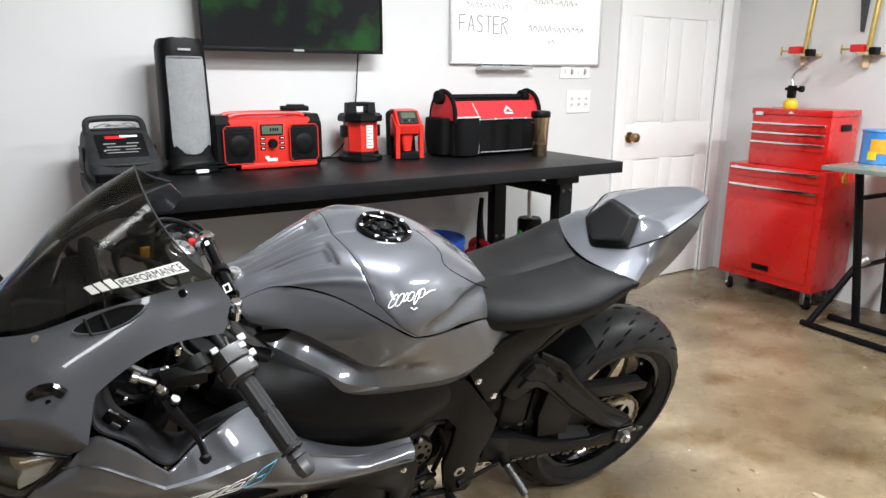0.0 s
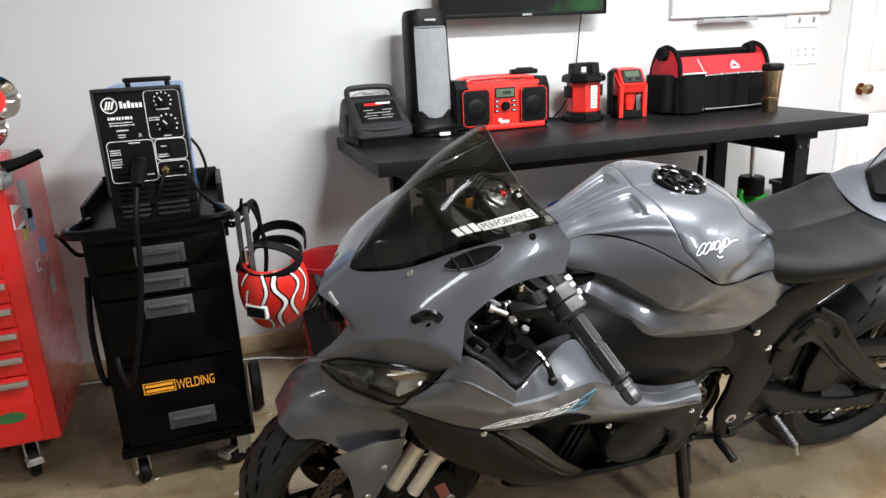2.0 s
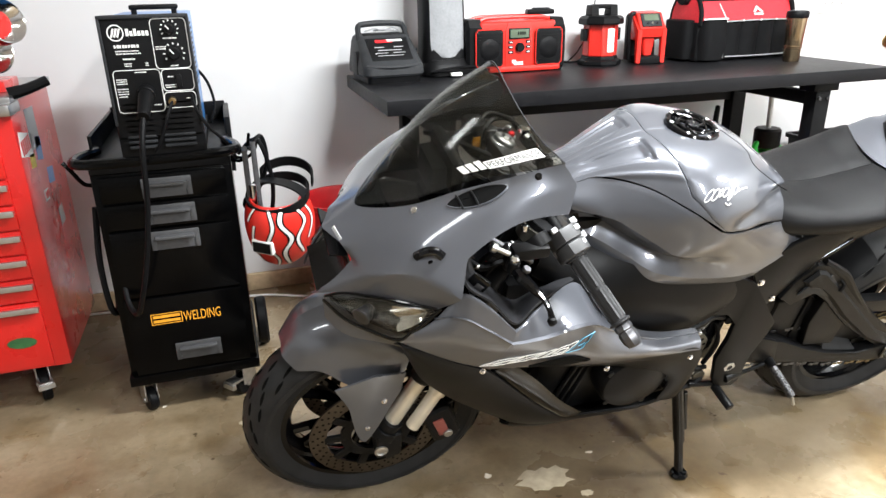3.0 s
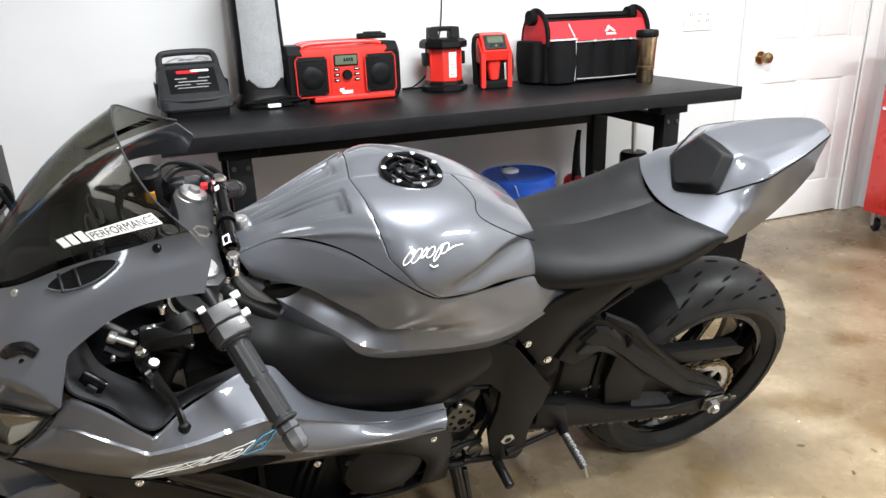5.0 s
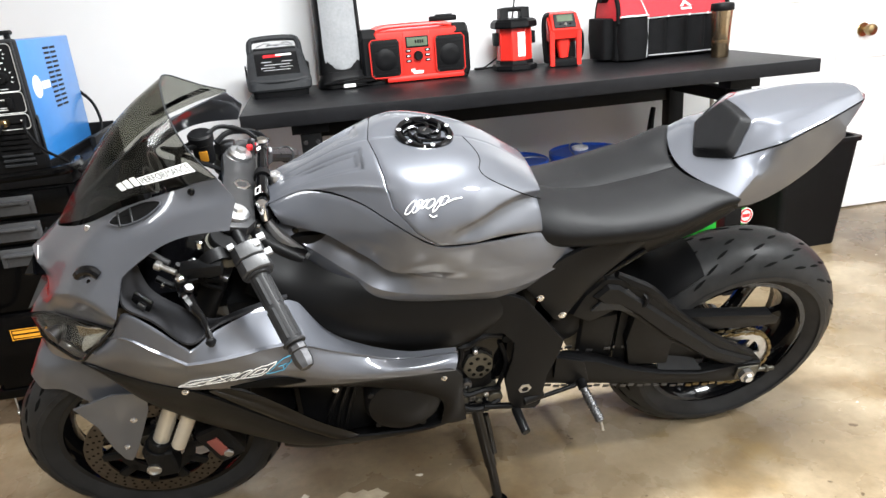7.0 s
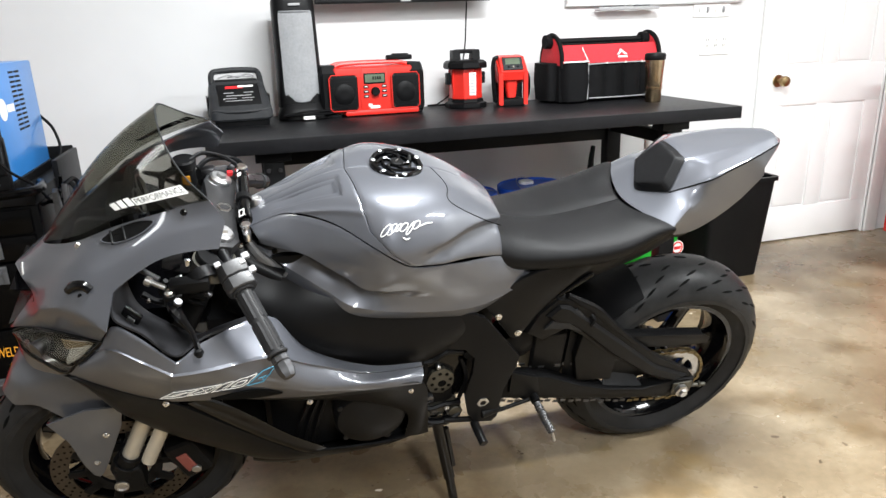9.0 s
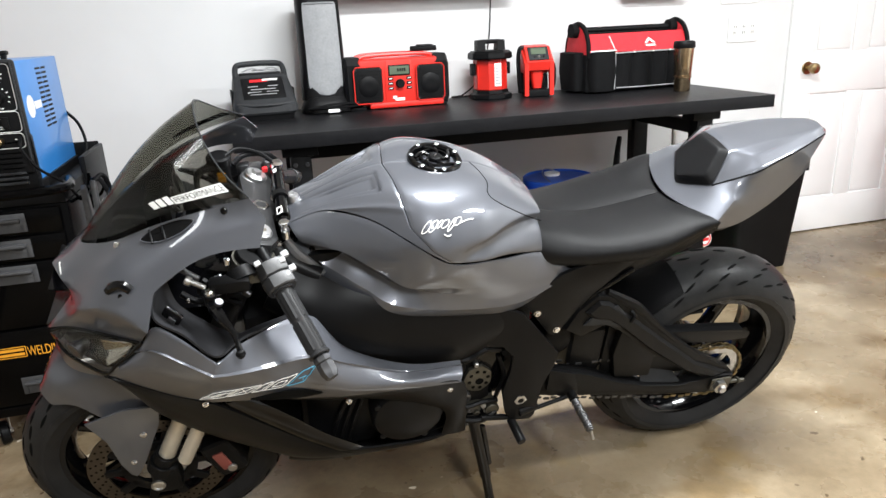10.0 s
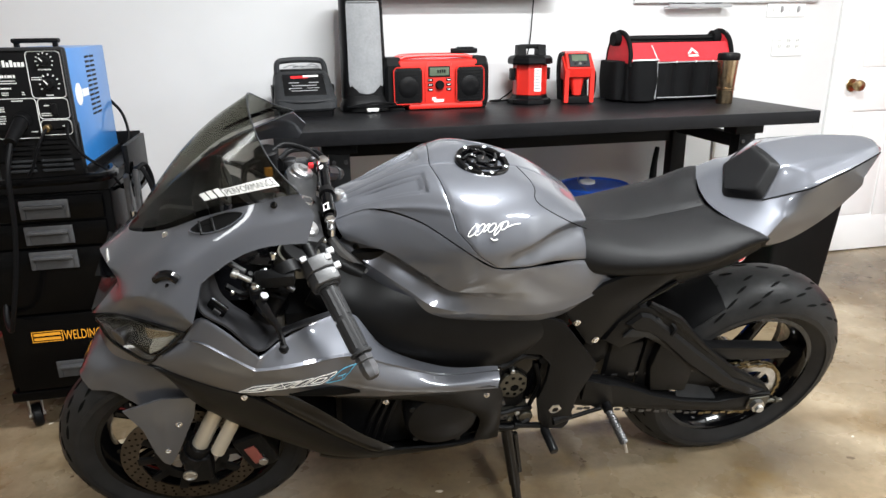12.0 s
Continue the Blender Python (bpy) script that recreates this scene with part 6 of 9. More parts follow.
# fork, brakes and fender
rake = Vector((0.272, 0, 0.655)).normalized()
for s in (-1, 1):
    y = s * 0.107
    base = Vector((0.008, y, RF + 0.025))
    top = Vector((0.301, y, 0.941))
    d = (top - base).normalized()
    fl = P("fork_leg", join(rod(base + d * 0.0, base + d * 0.055, 0.027), rod(base + d * 0.0, base + d * 0.03, 0.032), box(-0.012, y - 0.028, RF - 0.034, 0.05, y + 0.028, RF + 0.05, 0.012, 3)), CAST, None, "black cast fork bottom")
    P("stanchion", rod(base + d * 0.05, base + d * 0.23, 0.0195, seg=20), FORKM, fl, "pale polished fork tube")
    P("gas_chamber", join(rod((0.126, s * 0.134, 0.487), (0.071, s * 0.134, 0.372), 0.0165, seg=18), rod((0.130, s * 0.134, 0.495), (0.122, s * 0.134, 0.478), 0.021, seg=18)), FORKM, fl, "pale anodised fork gas chamber")
    P("outer_tube", rod(base + d * 0.195, top - d * 0.02, 0.027, seg=20), CAST, fl)
    P("axle_nut", lathe([(0.016, 0), (0.016, 0.005), (0.012, 0.007), (0.009, 0.004), (0, 0.004)], (0, y + s * 0.026, RF), (0, y + s * 1.0, RF), 20), STEEL, fl)
    P("fork_cap", join(lathe([(0.028, -0.012), (0.028, 0.003), (0.024, 0.006), (0.024, 0.014), (0.02, 0.018), (0.0, 0.018)], top, top + d, 24), lathe([(0.012, 0.018), (0.009, 0.024), (0, 0.0245)], top, top + d, 6)), ALU, fl, "bright anodised fork cap")
    P("cap_ring", lathe([(0.0275, -0.019), (0.0275, -0.013)], top, top + d, 24), GBLK, fl)
    P("tube_collar", rod(top - d * 0.034, top - d * 0.0195, 0.0275, seg=24), STEEL, fl)
    cal = P("brake_caliper", moved(box(-0.036, -0.036, -0.06, 0.036, 0.036, 0.06, 0.016, 3), Matrix.Translation((0.150, s * 0.082, 0.325)) @ Matrix.Rotation(-0.35, 4, "Y")), CAST, None, "black radial brake caliper")
    P("pad_pin", rod((0.165, s * 0.127, 0.30), (0.165, s * 0.119, 0.30), 0.011), STEEL, cal)
    P("caliper_bridge", moved(box(-0.016, -0.040, -0.03, 0.010, -0.0355, 0.03, 0.004) if s < 0 else box(-0.016, 0.0355, -0.03, 0.010, 0.040, 0.03, 0.004), Matrix.Translation((0.150, s * 0.082, 0.325)) @ Matrix.Rotation(-0.35, 4, "Y")), CALI, cal, "red painted caliper mark")
    P("brake_hose", tube([(0.16, s * 0.10, 0.38), (0.19, s * 0.11, 0.44), (0.17, s * 0.10, 0.55), (0.2, s * 0.08, 0.65)], 0.005, 20, 6), CABLE, cal)
FEN = Surface([[(-0.20 + 0.006, 0.0, 0.565), (-0.195, -0.035, 0.562), (-0.178, -0.062, 0.552), (-0.168, -0.07, 0.545)],
               [(-0.15, 0.0, 0.635), (-0.148, -0.045, 0.628), (-0.135, -0.078, 0.60), (-0.12, -0.088, 0.55)],
               [(-0.07, 0.0, 0.665), (-0.068, -0.05, 0.655), (-0.06, -0.09, 0.62), (-0.07, -0.108, 0.52)],
               [(0.02, 0.0, 0.655), (0.02, -0.05, 0.645), (0.015, -0.098, 0.605), (-0.015, -0.125, 0.50)],
               [(0.09, 0.0, 0.62), (0.085, -0.05, 0.612), (0.07, -0.10, 0.585), (0.035, -0.128, 0.50)]])
fen = P("front_fender", join(sheet(outward(FEN(lin(0, 1, 28)[:, None], lin(0, 1, 18)[None, :]), 0.4), 0.003), moved(sheet(outward(FEN(lin(0, 1, 28)[:, None], lin(0, 1, 18)[None, :]), 0.4), 0.003), MIRROR)), PAINT, None, "grey painted front fender")
for s in (-1, 1):
    bm = plate([(-0.10, 0.535), (-0.02, 0.56), (0.05, 0.555), (0.04, 0.50), (0.018, 0.45), (-0.008, 0.39), (-0.026, 0.355), (-0.036, 0.343), (-0.048, 0.352), (-0.060, 0.39), (-0.066, 0.43), (-0.072, 0.47)], 0.006, SIDE, 0.003)
    bm = moved(bm, Matrix.Translation((0, -0.128, 0)))
    P("fender_stay", bm if s < 0 else moved(bm, MIRROR), PAINT, fen)
    bolt(0.004, s * 0.1345, 0.478, 0.007, fen, None, (0, s, 0))
    bolt(-0.032, s * 0.1345, 0.395, 0.006, fen, None, (0, s, 0))

# engine and frame
eng = P("engine", box(0.34, -0.15, 0.33, 0.80, 0.15, 0.56, 0.03, 3), CAST, None, "black cast engine crankcase")
P("cylinder_block", box(0.40, -0.13, 0.5605, 0.66, 0.13, 0.74, 0.02, 2), CAST, eng)
P("sump", box(0.42, -0.10, 0.24, 0.70, 0.10, 0.3295, 0.02, 2), CAST, eng)
P("radiator", box(0.25, -0.13, 0.42, 0.3395, 0.13, 0.76, 0.01), CAST, eng)
P("gearbox", box(0.8005, -0.09, 0.36, 0.90, 0.09, 0.70, 0.02, 2), CAST, eng)
P("airbox", box(0.36, -0.09, 0.7405, 0.80, 0.09, 0.87, 0.03), CAST, eng)
P("clutch_cover", join(lathe([(0.085, -0.04), (0.085, 0.0), (0.078, 0.012), (0.05, 0.022), (0.0, 0.024)], (0.575, -0.195, 0.47), (0.575, -1, 0.47), 36), *[rod((0.575 + 0.082 * math.cos(a), -0.2, 0.47 + 0.082 * math.sin(a)), (0.575 + 0.082 * math.cos(a), -0.206, 0.47 + 0.082 * math.sin(a)), 0.008, seg=10) for a in (0.1, 1.4, 2.6, 3.9, 5.2)]), MBLK, eng)
for x, y, z in ((0.49, -0.165, 0.535), (0.50, -0.17, 0.46), (0.655, -0.19, 0.50), (0.52, -0.16, 0.575), (0.56, -0.16, 0.58)):
    bolt(x, y, z, 0.007, eng)
P("engine_rib", join(*[tube([(0.40 + 0.02 * i, -0.152, 0.36), (0.42 + 0.02 * i, -0.158, 0.45), (0.46 + 0.015 * i, -0.152, 0.54)], 0.006, 12, 6) for i in range(3)]), CAST, eng)
spc = P("sprocket_cover", plate([(0.75 + 0.034 * (1 + 0.06 * (k % 2)) * math.cos(k * math.pi / 7), 0.503 + 0.040 * (1 + 0.06 * (k % 2)) * math.sin(k * math.pi / 7)) for k in range(14)], 0.012, Matrix.Translation((0, -0.150, 0)) @ SIDE, 0.004), PERF, eng, "bare perforated alloy sprocket cover")
P("cover_hole", rod((0.754, -0.158, 0.496), (0.754, -0.1625, 0.496), 0.0105, seg=12, bev=0), GROOVE, spc)
for k in range(8):
    a = k * math.pi / 4 + 0.2
    P("cover_hole", rod((0.752 + 0.023 * math.cos(a), -0.158, 0.502 + 0.027 * math.sin(a)), (0.752 + 0.023 * math.cos(a), -0.1625, 0.502 + 0.027 * math.sin(a)), 0.0048, seg=10, bev=0), GROOVE, spc)
P("cover_backing", box(0.69, -0.148, 0.43, 0.82, -0.11, 0.61, 0.01), GBLK, eng)
for x, z, r, mt in ((0.722, 0.455, 0.012, DSTEEL), (0.716, 0.425, 0.008, STEEL), (0.735, 0.408, 0.010, DSTEEL), (0.768, 0.415, 0.007, STEEL), (0.712, 0.395, 0.007, DSTEEL), (0.752, 0.392, 0.009, PERF), (0.775, 0.395, 0.006, STEEL), (0.74, 0.56, 0.006, STEEL)):
    P("fastener", lathe([(r, -0.012), (r, 0.003), (r * 0.7, 0.005), (r * 0.45, 0.005), (r * 0.4, 0.002), (0, 0.002)], (x, -0.168, z), (x, -1, z), 10), mt, eng)
P("drain_hose", join(tube([(0.70, -0.17, 0.45), (0.72, -0.18, 0.435), (0.76, -0.178, 0.44), (0.80, -0.17, 0.43)], 0.006, 16, 7), tube([(0.69, -0.165, 0.41), (0.72, -0.178, 0.385), (0.765, -0.18, 0.38), (0.80, -0.172, 0.392)], 0.007, 16, 7)), CABLE, eng)
lc = P("lower_case", join(box(0.70, -0.15, 0.36, 0.80, -0.12, 0.43, 0.012), box(0.725, -0.165, 0.372, 0.765, -0.145, 0.42, 0.006), rod((0.79, -0.14, 0.40), (0.79, -0.175, 0.40), 0.018), rod((0.715, -0.14, 0.40), (0.715, -0.17, 0.40), 0.014)), PERF, eng, "greasy bare alloy casing")
P("wiring", join(tube([(0.68, -0.16, 0.585), (0.72, -0.168, 0.58), (0.76, -0.165, 0.60), (0.80, -0.16, 0.59)], 0.007, 20, 6), tube([(0.70, -0.15, 0.60), (0.71, -0.165, 0.55), (0.69, -0.16, 0.48), (0.70, -0.165, 0.40)], 0.006, 20, 6), tube([(0.8, -0.15, 0.56), (0.815, -0.16, 0.5), (0.80, -0.16, 0.43)], 0.006, 20, 6)), CABLE, eng)


def ruled(up, low, n, m, bulge=0.0, thick=0.004, sign=-1, ease=0.0015):
    """A panel between two edge curves, bulging outwards."""
    a, b = crs(up, n), crs(low, n)
    t = lin(0, 1, m)
    g = a[:, None, :] * (1 - t)[None, :, None] + b[:, None, :] * t[None, :, None]
    g[..., 1] += sign * bulge * np.sin(math.pi * t)[None, :]
    return sheet(outward(g), thick, ease)


def symmetric(name, bm, material, label="", sharp=35):
    """The same panel on the left and the right side."""
    right = bm.copy()
    a = P(name, bm, material, None, label, sharp)
    b = P(name, moved(right, MIRROR), material, None, label, sharp)
    return a, b


symmetric("frame_spar", ruled([(0.33, -0.085, 0.87), (0.395, -0.10, 0.84), (0.46, -0.145, 0.815), (0.54, -0.17, 0.79), (0.637, -0.17, 0.762), (0.76, -0.155, 0.742), (0.85, -0.135, 0.72)],
                              [(0.29, -0.14, 0.79), (0.345, -0.158, 0.755), (0.39, -0.175, 0.71), (0.458, -0.185, 0.665), (0.559, -0.185, 0.62), (0.667, -0.18, 0.59), (0.74, -0.165, 0.59)], 34, 14, 0.02, 0.012), FRAMEM, "smooth satin black frame spar")
cover_out = [(0.71, 0.722), (0.76, 0.716), (0.81, 0.706), (0.845, 0.69), (0.868, 0.66), (0.938, 0.566), (0.93, 0.53), (0.905, 0.47), (0.893, 0.385), (0.88, 0.37), (0.835, 0.375), (0.818, 0.40), (0.806, 0.47), (0.822, 0.53), (0.825, 0.575), (0.80, 0.605), (0.76, 0.612), (0.715, 0.607)]
fc = symmetric("frame_plate", moved(plate(cover_out, 0.014, SIDE, 0.004, 2), Matrix.Translation((0, -0.165, 0)) @ Matrix.Translation((0.8, 0, 0.55)) @ Matrix.Rotation(-0.04, 4, "Z") @ Matrix.Rotation(-0.10, 4, "X") @ Matrix.Translation((-0.8, 0, -0.55))), FRAMEM, "matt black frame and pivot plate")[0]
P("plate_hole", rod((0.806, -0.158, 0.636), (0.806, -0.1655, 0.636), 0.013, seg=18, bev=0), GROOVE, fc)
P("plate_hole", rod((0.812, -0.158, 0.585), (0.812, -0.170, 0.585), 0.012, seg=18, bev=0), GROOVE, fc)
P("pivot_nut", join(lathe([(0.024, 0), (0.024, 0.004), (0.016, 0.006), (0.016, 0.012), (0.009, 0.013), (0.008, 0.006), (0, 0.006)], (0.853, -0.181, 0.438), (0.853, -1, 0.438), 6)), STEEL, fc)
bolt(0.912, -0.166, 0.475, 0.007, fc)
bolt(0.886, -0.181, 0.405, 0.006, fc)
bolt(0.72, -0.172, 0.625, 0.006, fc)

# fairing, headlights and screen
def S(u, v):
    return np.asarray(u, float)[:, None], np.asarray(v, float)[None, :]


NOSE = [(-0.096, 0, 0.860), (-0.070, -0.060, 0.866), (-0.052, -0.082, 0.840), (-0.040, 0, 0.906), (-0.018, -0.034, 0.917), (0.055, -0.098, 0.955), (0.117, -0.121, 0.997),
        (-0.040, -0.150, 0.845), (0.034, -0.204, 0.904), (0.120, -0.222, 0.926), (0.102, -0.264, 0.872), (0.078, -0.226, 0.823), (0.007, -0.176, 0.816), (-0.072, -0.102, 0.783),
        (-0.112, -0.080, 0.764), (-0.094, -0.088, 0.792), (-0.130, -0.045, 0.738), (0.062, -0.165, 0.952), (-0.006, -0.116, 0.901), (0.119, -0.178, 0.972),
        (0.205, -0.153, 1.034), (0.297, -0.165, 1.062), (0.206, -0.206, 0.987), (0.305, -0.205, 0.982), (0.204, -0.193, 1.013), (0.322, -0.182, 1.026)]
NOSE_F = [(0, 1, 4, 3), (1, 18, 5, 4), (1, 2, 7, 18), (18, 7, 8, 17), (18, 17, 5), (5, 17, 19, 6), (17, 8, 9, 19), (8, 10, 9), (2, 15, 13, 7), (15, 14, 13), (16, 14, 15), (7, 13, 12, 8), (8, 12, 11, 10),
          (6, 19, 24, 20), (19, 9, 22, 24), (20, 24, 25, 21), (24, 22, 23, 25)]
NOSE_C = [(2, 7, 8), (1, 2), (8, 10), (24, 25)]
nose_bm = cage(NOSE, NOSE_F, NOSE_C, 0, 3, 0.6, (0, 1, 2, 9, 10, 11, 21, 23))
nose_tree = BVHTree.FromBMesh(nose_bm)
nose_bm.free()
nose_bm = cage(NOSE, NOSE_F, NOSE_C, 0.003, 3, 0.6, (0, 1, 2, 9, 10, 11, 21, 23))


def on_nose(x, y, z, lift=0.0):
    """The nearest point of the fairing's skin, lifted outwards."""
    p, n, _, _ = nose_tree.find_nearest(Vector((x, y, z)))
    n = n if n.dot(Vector((-0.3, -0.8, 0.5))) > 0 else -n
    return np.array(p + n * lift)


up = [P("upper_fairing", left_half(nose_bm, -1), PAINT, None, "grey painted nose fairing"), P("upper_fairing", left_half(nose_bm, 1), PAINT, None, "grey painted nose fairing")]
nose_bm.free()
for k in range(7):
    t = k / 6
    c0 = on_nose(-0.0785 + 0.009 * t, -0.022 - 0.033 * t, 0.874 - 0.004 * t, 0.0004)
    P("nose_badge", tube([c0 + np.array([-0.002, 0.001, -0.0035]), c0 + np.array([0.002, -0.001, 0.0035])], 0.0013, 4, 5), WHITE, up[0], "small white nose badge")
vent = [(0.110, -0.134, 0.972), (0.128, -0.130, 0.985), (0.150, -0.136, 1.003), (0.178, -0.146, 1.018), (0.202, -0.160, 1.022), (0.180, -0.168, 1.004), (0.150, -0.162, 0.985), (0.124, -0.147, 0.972)]
vc = crs(vent, 40, True)
mid = vc.mean(0)
for s in (-1, 1):
    rows = [[on_nose(*(mid + (p - mid) * r), 0.0016) for r in lin(1, 0.02, 5)] for p in vc]
    bm = sheet(rows + rows[:1], 0.001)
    P("air_vent", bm if s < 0 else moved(bm, MIRROR), GROOVE, up[0] if s < 0 else up[1], "black fairing air vent")
    rim = tube([on_nose(*p, 0.0018) for p in vc], 0.0016, 60, 6, closed=True)
    P("vent_lip", rim if s < 0 else moved(rim, MIRROR), PAINT, up[0] if s < 0 else up[1])
    for x, y, z in ((0.130, -0.142, 0.982), (0.152, -0.150, 0.995)):
        bm = tube([on_nose(x - 0.006, y + 0.012, z + 0.008, 0.003), on_nose(x, y, z, 0.004), on_nose(x + 0.004, y - 0.012, z - 0.009, 0.003)], 0.0022, 8, 6)
        P("vent_strut", bm if s < 0 else moved(bm, MIRROR), BPLAST, up[0] if s < 0 else up[1])
for (x, y, z), mt in (((0.253, -0.168, 1.042), GBLK), ((0.057, -0.106, 0.952), CHROME)):
    q = on_nose(x, y, z)
    bolt(q[0], q[1], q[2], 0.006, up[0], mt, (-0.2, -0.75, 0.62))
# mirror mount block-off
mm = on_nose(0.064, -0.193, 0.925, 0.003)
P("mirror_mount", join(tube([mm + np.array([-0.022, 0.011, -0.013]), mm + np.array([-0.009, 0.002, 0.002]), mm + np.array([0.006, -0.003, 0.005]), mm + np.array([0.019, -0.009, -0.004])], 0.0085, 16, 8)), GBLK, up[0], "black mirror mount cover")
P("mount_stud", rod(mm + np.array([0.0, -0.004, -0.016]), mm + np.array([0.0, -0.010, -0.017]), 0.006), GBLK, up[0])

HL = Surface([[(-0.106, -0.088, 0.763), (-0.111, -0.088, 0.758), (-0.111, -0.087, 0.753), (-0.107, -0.085, 0.748)],
              [(-0.073, -0.104, 0.780), (-0.084, -0.120, 0.772), (-0.084, -0.130, 0.760), (-0.080, -0.136, 0.749)],
              [(-0.034, -0.140, 0.797), (-0.044, -0.160, 0.784), (-0.047, -0.170, 0.766), (-0.045, -0.174, 0.750)],
              [(0.007, -0.178, 0.812), (-0.001, -0.198, 0.799), (-0.004, -0.212, 0.778), (0.004, -0.221, 0.758)],
              [(0.078, -0.227, 0.820), (0.068, -0.229, 0.812), (0.058, -0.230, 0.804), (0.048, -0.229, 0.796)]])
hl = symmetric("headlight", sheet(outward(HL(*S(lin(0, 1, 26), lin(0, 1, 12)))), 0.003), LENS, "smoked clear headlight lens")
for s, par in ((-1, hl[0]), (1, hl[1])):
    g = HL.patch(*S(lin(0.03, 0.97, 16), lin(0.02, 0.98, 8)), 0.016, -1 if HL.normal(np.array(0.5), np.array(0.5))[1] < 0 else 1)
    bm = sheet(g, 0.002)
    P("reflector_bowl", bm if s < 0 else moved(bm, MIRROR), BOWL, par, "grey mirrored lamp bowl")
    bm = ruled([(0.0, -0.185, 0.806), (0.03, -0.205, 0.812), (0.072, -0.224, 0.816)], [(0.006, -0.212, 0.765), (0.025, -0.219, 0.780), (0.045, -0.224, 0.797)], 14, 6, -0.008, 0.003)
    P("bulb_reflector", bm if s < 0 else moved(bm, MIRROR), CHROME, par, "bright chrome lamp reflector")
    bm = join(rod((-0.03, -0.150, 0.775), (-0.05, -0.165, 0.772), 0.013, 0.016), rod((-0.05, -0.165, 0.772), (-0.053, -0.168, 0.7715), 0.018))
    P("projector", bm if s < 0 else moved(bm, MIRROR), DSTEEL, par, "dark projector lamp barrel")
    bm = tube([(-0.108, -0.084, 0.749), (-0.08, -0.136, 0.747), (-0.045, -0.175, 0.748), (0.004, -0.222, 0.756), (0.028, -0.228, 0.777), (0.050, -0.230, 0.795), (0.080, -0.227, 0.822)], 0.0032, 30, 6)
    P("lens_seal", bm if s < 0 else moved(bm, MIRROR), GBLK, par)
    bm = tube([HL(np.array(u), np.array(0.0)) for u in lin(0, 1, 7)], 0.0028, 26, 6)
    P("lens_seal", bm if s < 0 else moved(bm, MIRROR), GBLK, par)
P("nose_intake", sheet(Surface([[(-0.092, y, 0.852), (-0.055, y * 0.8, 0.83), (-0.06, y * 0.8, 0.79), (-0.118, y * 0.9, 0.76)] for y in (-0.075, -0.04, 0, 0.04, 0.075)])(*S(lin(0, 1, 16), lin(0, 1, 10)))[::-1], 0.004), GBLK, None, "black ram-air intake mouth")
P("inner_cowl", join(box(-0.03, -0.11, 0.73, 0.10, 0.11, 0.86, 0.02), box(0.05, -0.12, 0.62, 0.26, 0.12, 0.80, 0.02), box(0.02, -0.075, 0.86, 0.16, 0.075, 0.93, 0.02)), GBLK)

SIDEP = Surface([[(0.085, -0.233, 0.829), (0.068, -0.234, 0.805), (0.035, -0.228, 0.775), (0.0, -0.218, 0.75)],
                 [(0.112, -0.25, 0.872), (0.108, -0.265, 0.83), (0.09, -0.262, 0.785), (0.059, -0.234, 0.72)],
                 [(0.156, -0.270, 0.848), (0.150, -0.282, 0.81), (0.135, -0.276, 0.765), (0.115, -0.245, 0.692)],
                 [(0.206, -0.284, 0.795), (0.198, -0.292, 0.775), (0.188, -0.280, 0.735), (0.178, -0.254, 0.668)],
                 [(0.262, -0.250, 0.812), (0.265, -0.288, 0.772), (0.27, -0.280, 0.722), (0.275, -0.258, 0.656)],
                 [(0.376, -0.172, 0.785), (0.370, -0.262, 0.757), (0.375, -0.276, 0.70), (0.382, -0.260, 0.638)],
                 [(0.448, -0.19, 0.697), (0.450, -0.242, 0.700), (0.455, -0.268, 0.662), (0.46, -0.259, 0.625)],
                 [(0.572, -0.20, 0.634), (0.572, -0.225, 0.633), (0.573, -0.250, 0.628), (0.574, -0.253, 0.611)],
                 [(0.690, -0.198, 0.617), (0.690, -0.212, 0.614), (0.687, -0.232, 0.609), (0.68, -0.245, 0.597)]])
N3 = list(SIDEP.net)
N3[3:4] = [N3[3] + 0.14 * (N3[2] - N3[3]), N3[3] + 0.10 * (N3[4] - N3[3])]
SIDEP = Surface([[a, (a + b) / 2, b + 0.05 * (a - b), b + 0.05 * (c - b), c, d] for a, b, c, d in N3])
side = symmetric("side_fairing", sheet(outward(SIDEP(*S(lin(0, 1, 64), lin(0, 1, 31)))), 0.004, 0.0012), PAINT, "grey painted side fairing", 22)
P("fairing_slot", ruled([(0.25, -0.2765, 0.683), (0.30, -0.280, 0.692), (0.345, -0.278, 0.689), (0.385, -0.272, 0.665)], [(0.25, -0.2755, 0.68), (0.30, -0.2745, 0.668), (0.345, -0.272, 0.66), (0.385, -0.2715, 0.661)], 20, 6, 0.0, 0.002), GROOVE, side[0], "dark recessed fairing slot")
for x, y, z in ((0.437, -0.2635, 0.618), (0.655, -0.249, 0.585), (0.165, -0.2545, 0.668)):
    bolt(x, y, z, 0.006, side[0])
CHIN = [(-0.109, -0.080, 0.748), (-0.080, -0.136, 0.746), (-0.045, -0.175, 0.747), (0.005, -0.222, 0.755), (0.03, -0.229, 0.775), (-0.108, -0.092, 0.712), (-0.085, -0.140, 0.706), (-0.045, -0.172, 0.716), (0.003, -0.204, 0.726), (0.058, -0.230, 0.714)]
chin = cage(CHIN, [(0, 1, 6, 5), (1, 2, 7, 6), (2, 3, 8, 7), (3, 4, 9, 8)], [], 0.003, 2)
P("chin_panel", left_half(chin, -1), PAINT, side[0])
P("chin_panel", left_half(chin, 1), PAINT, side[1])
chin.free()
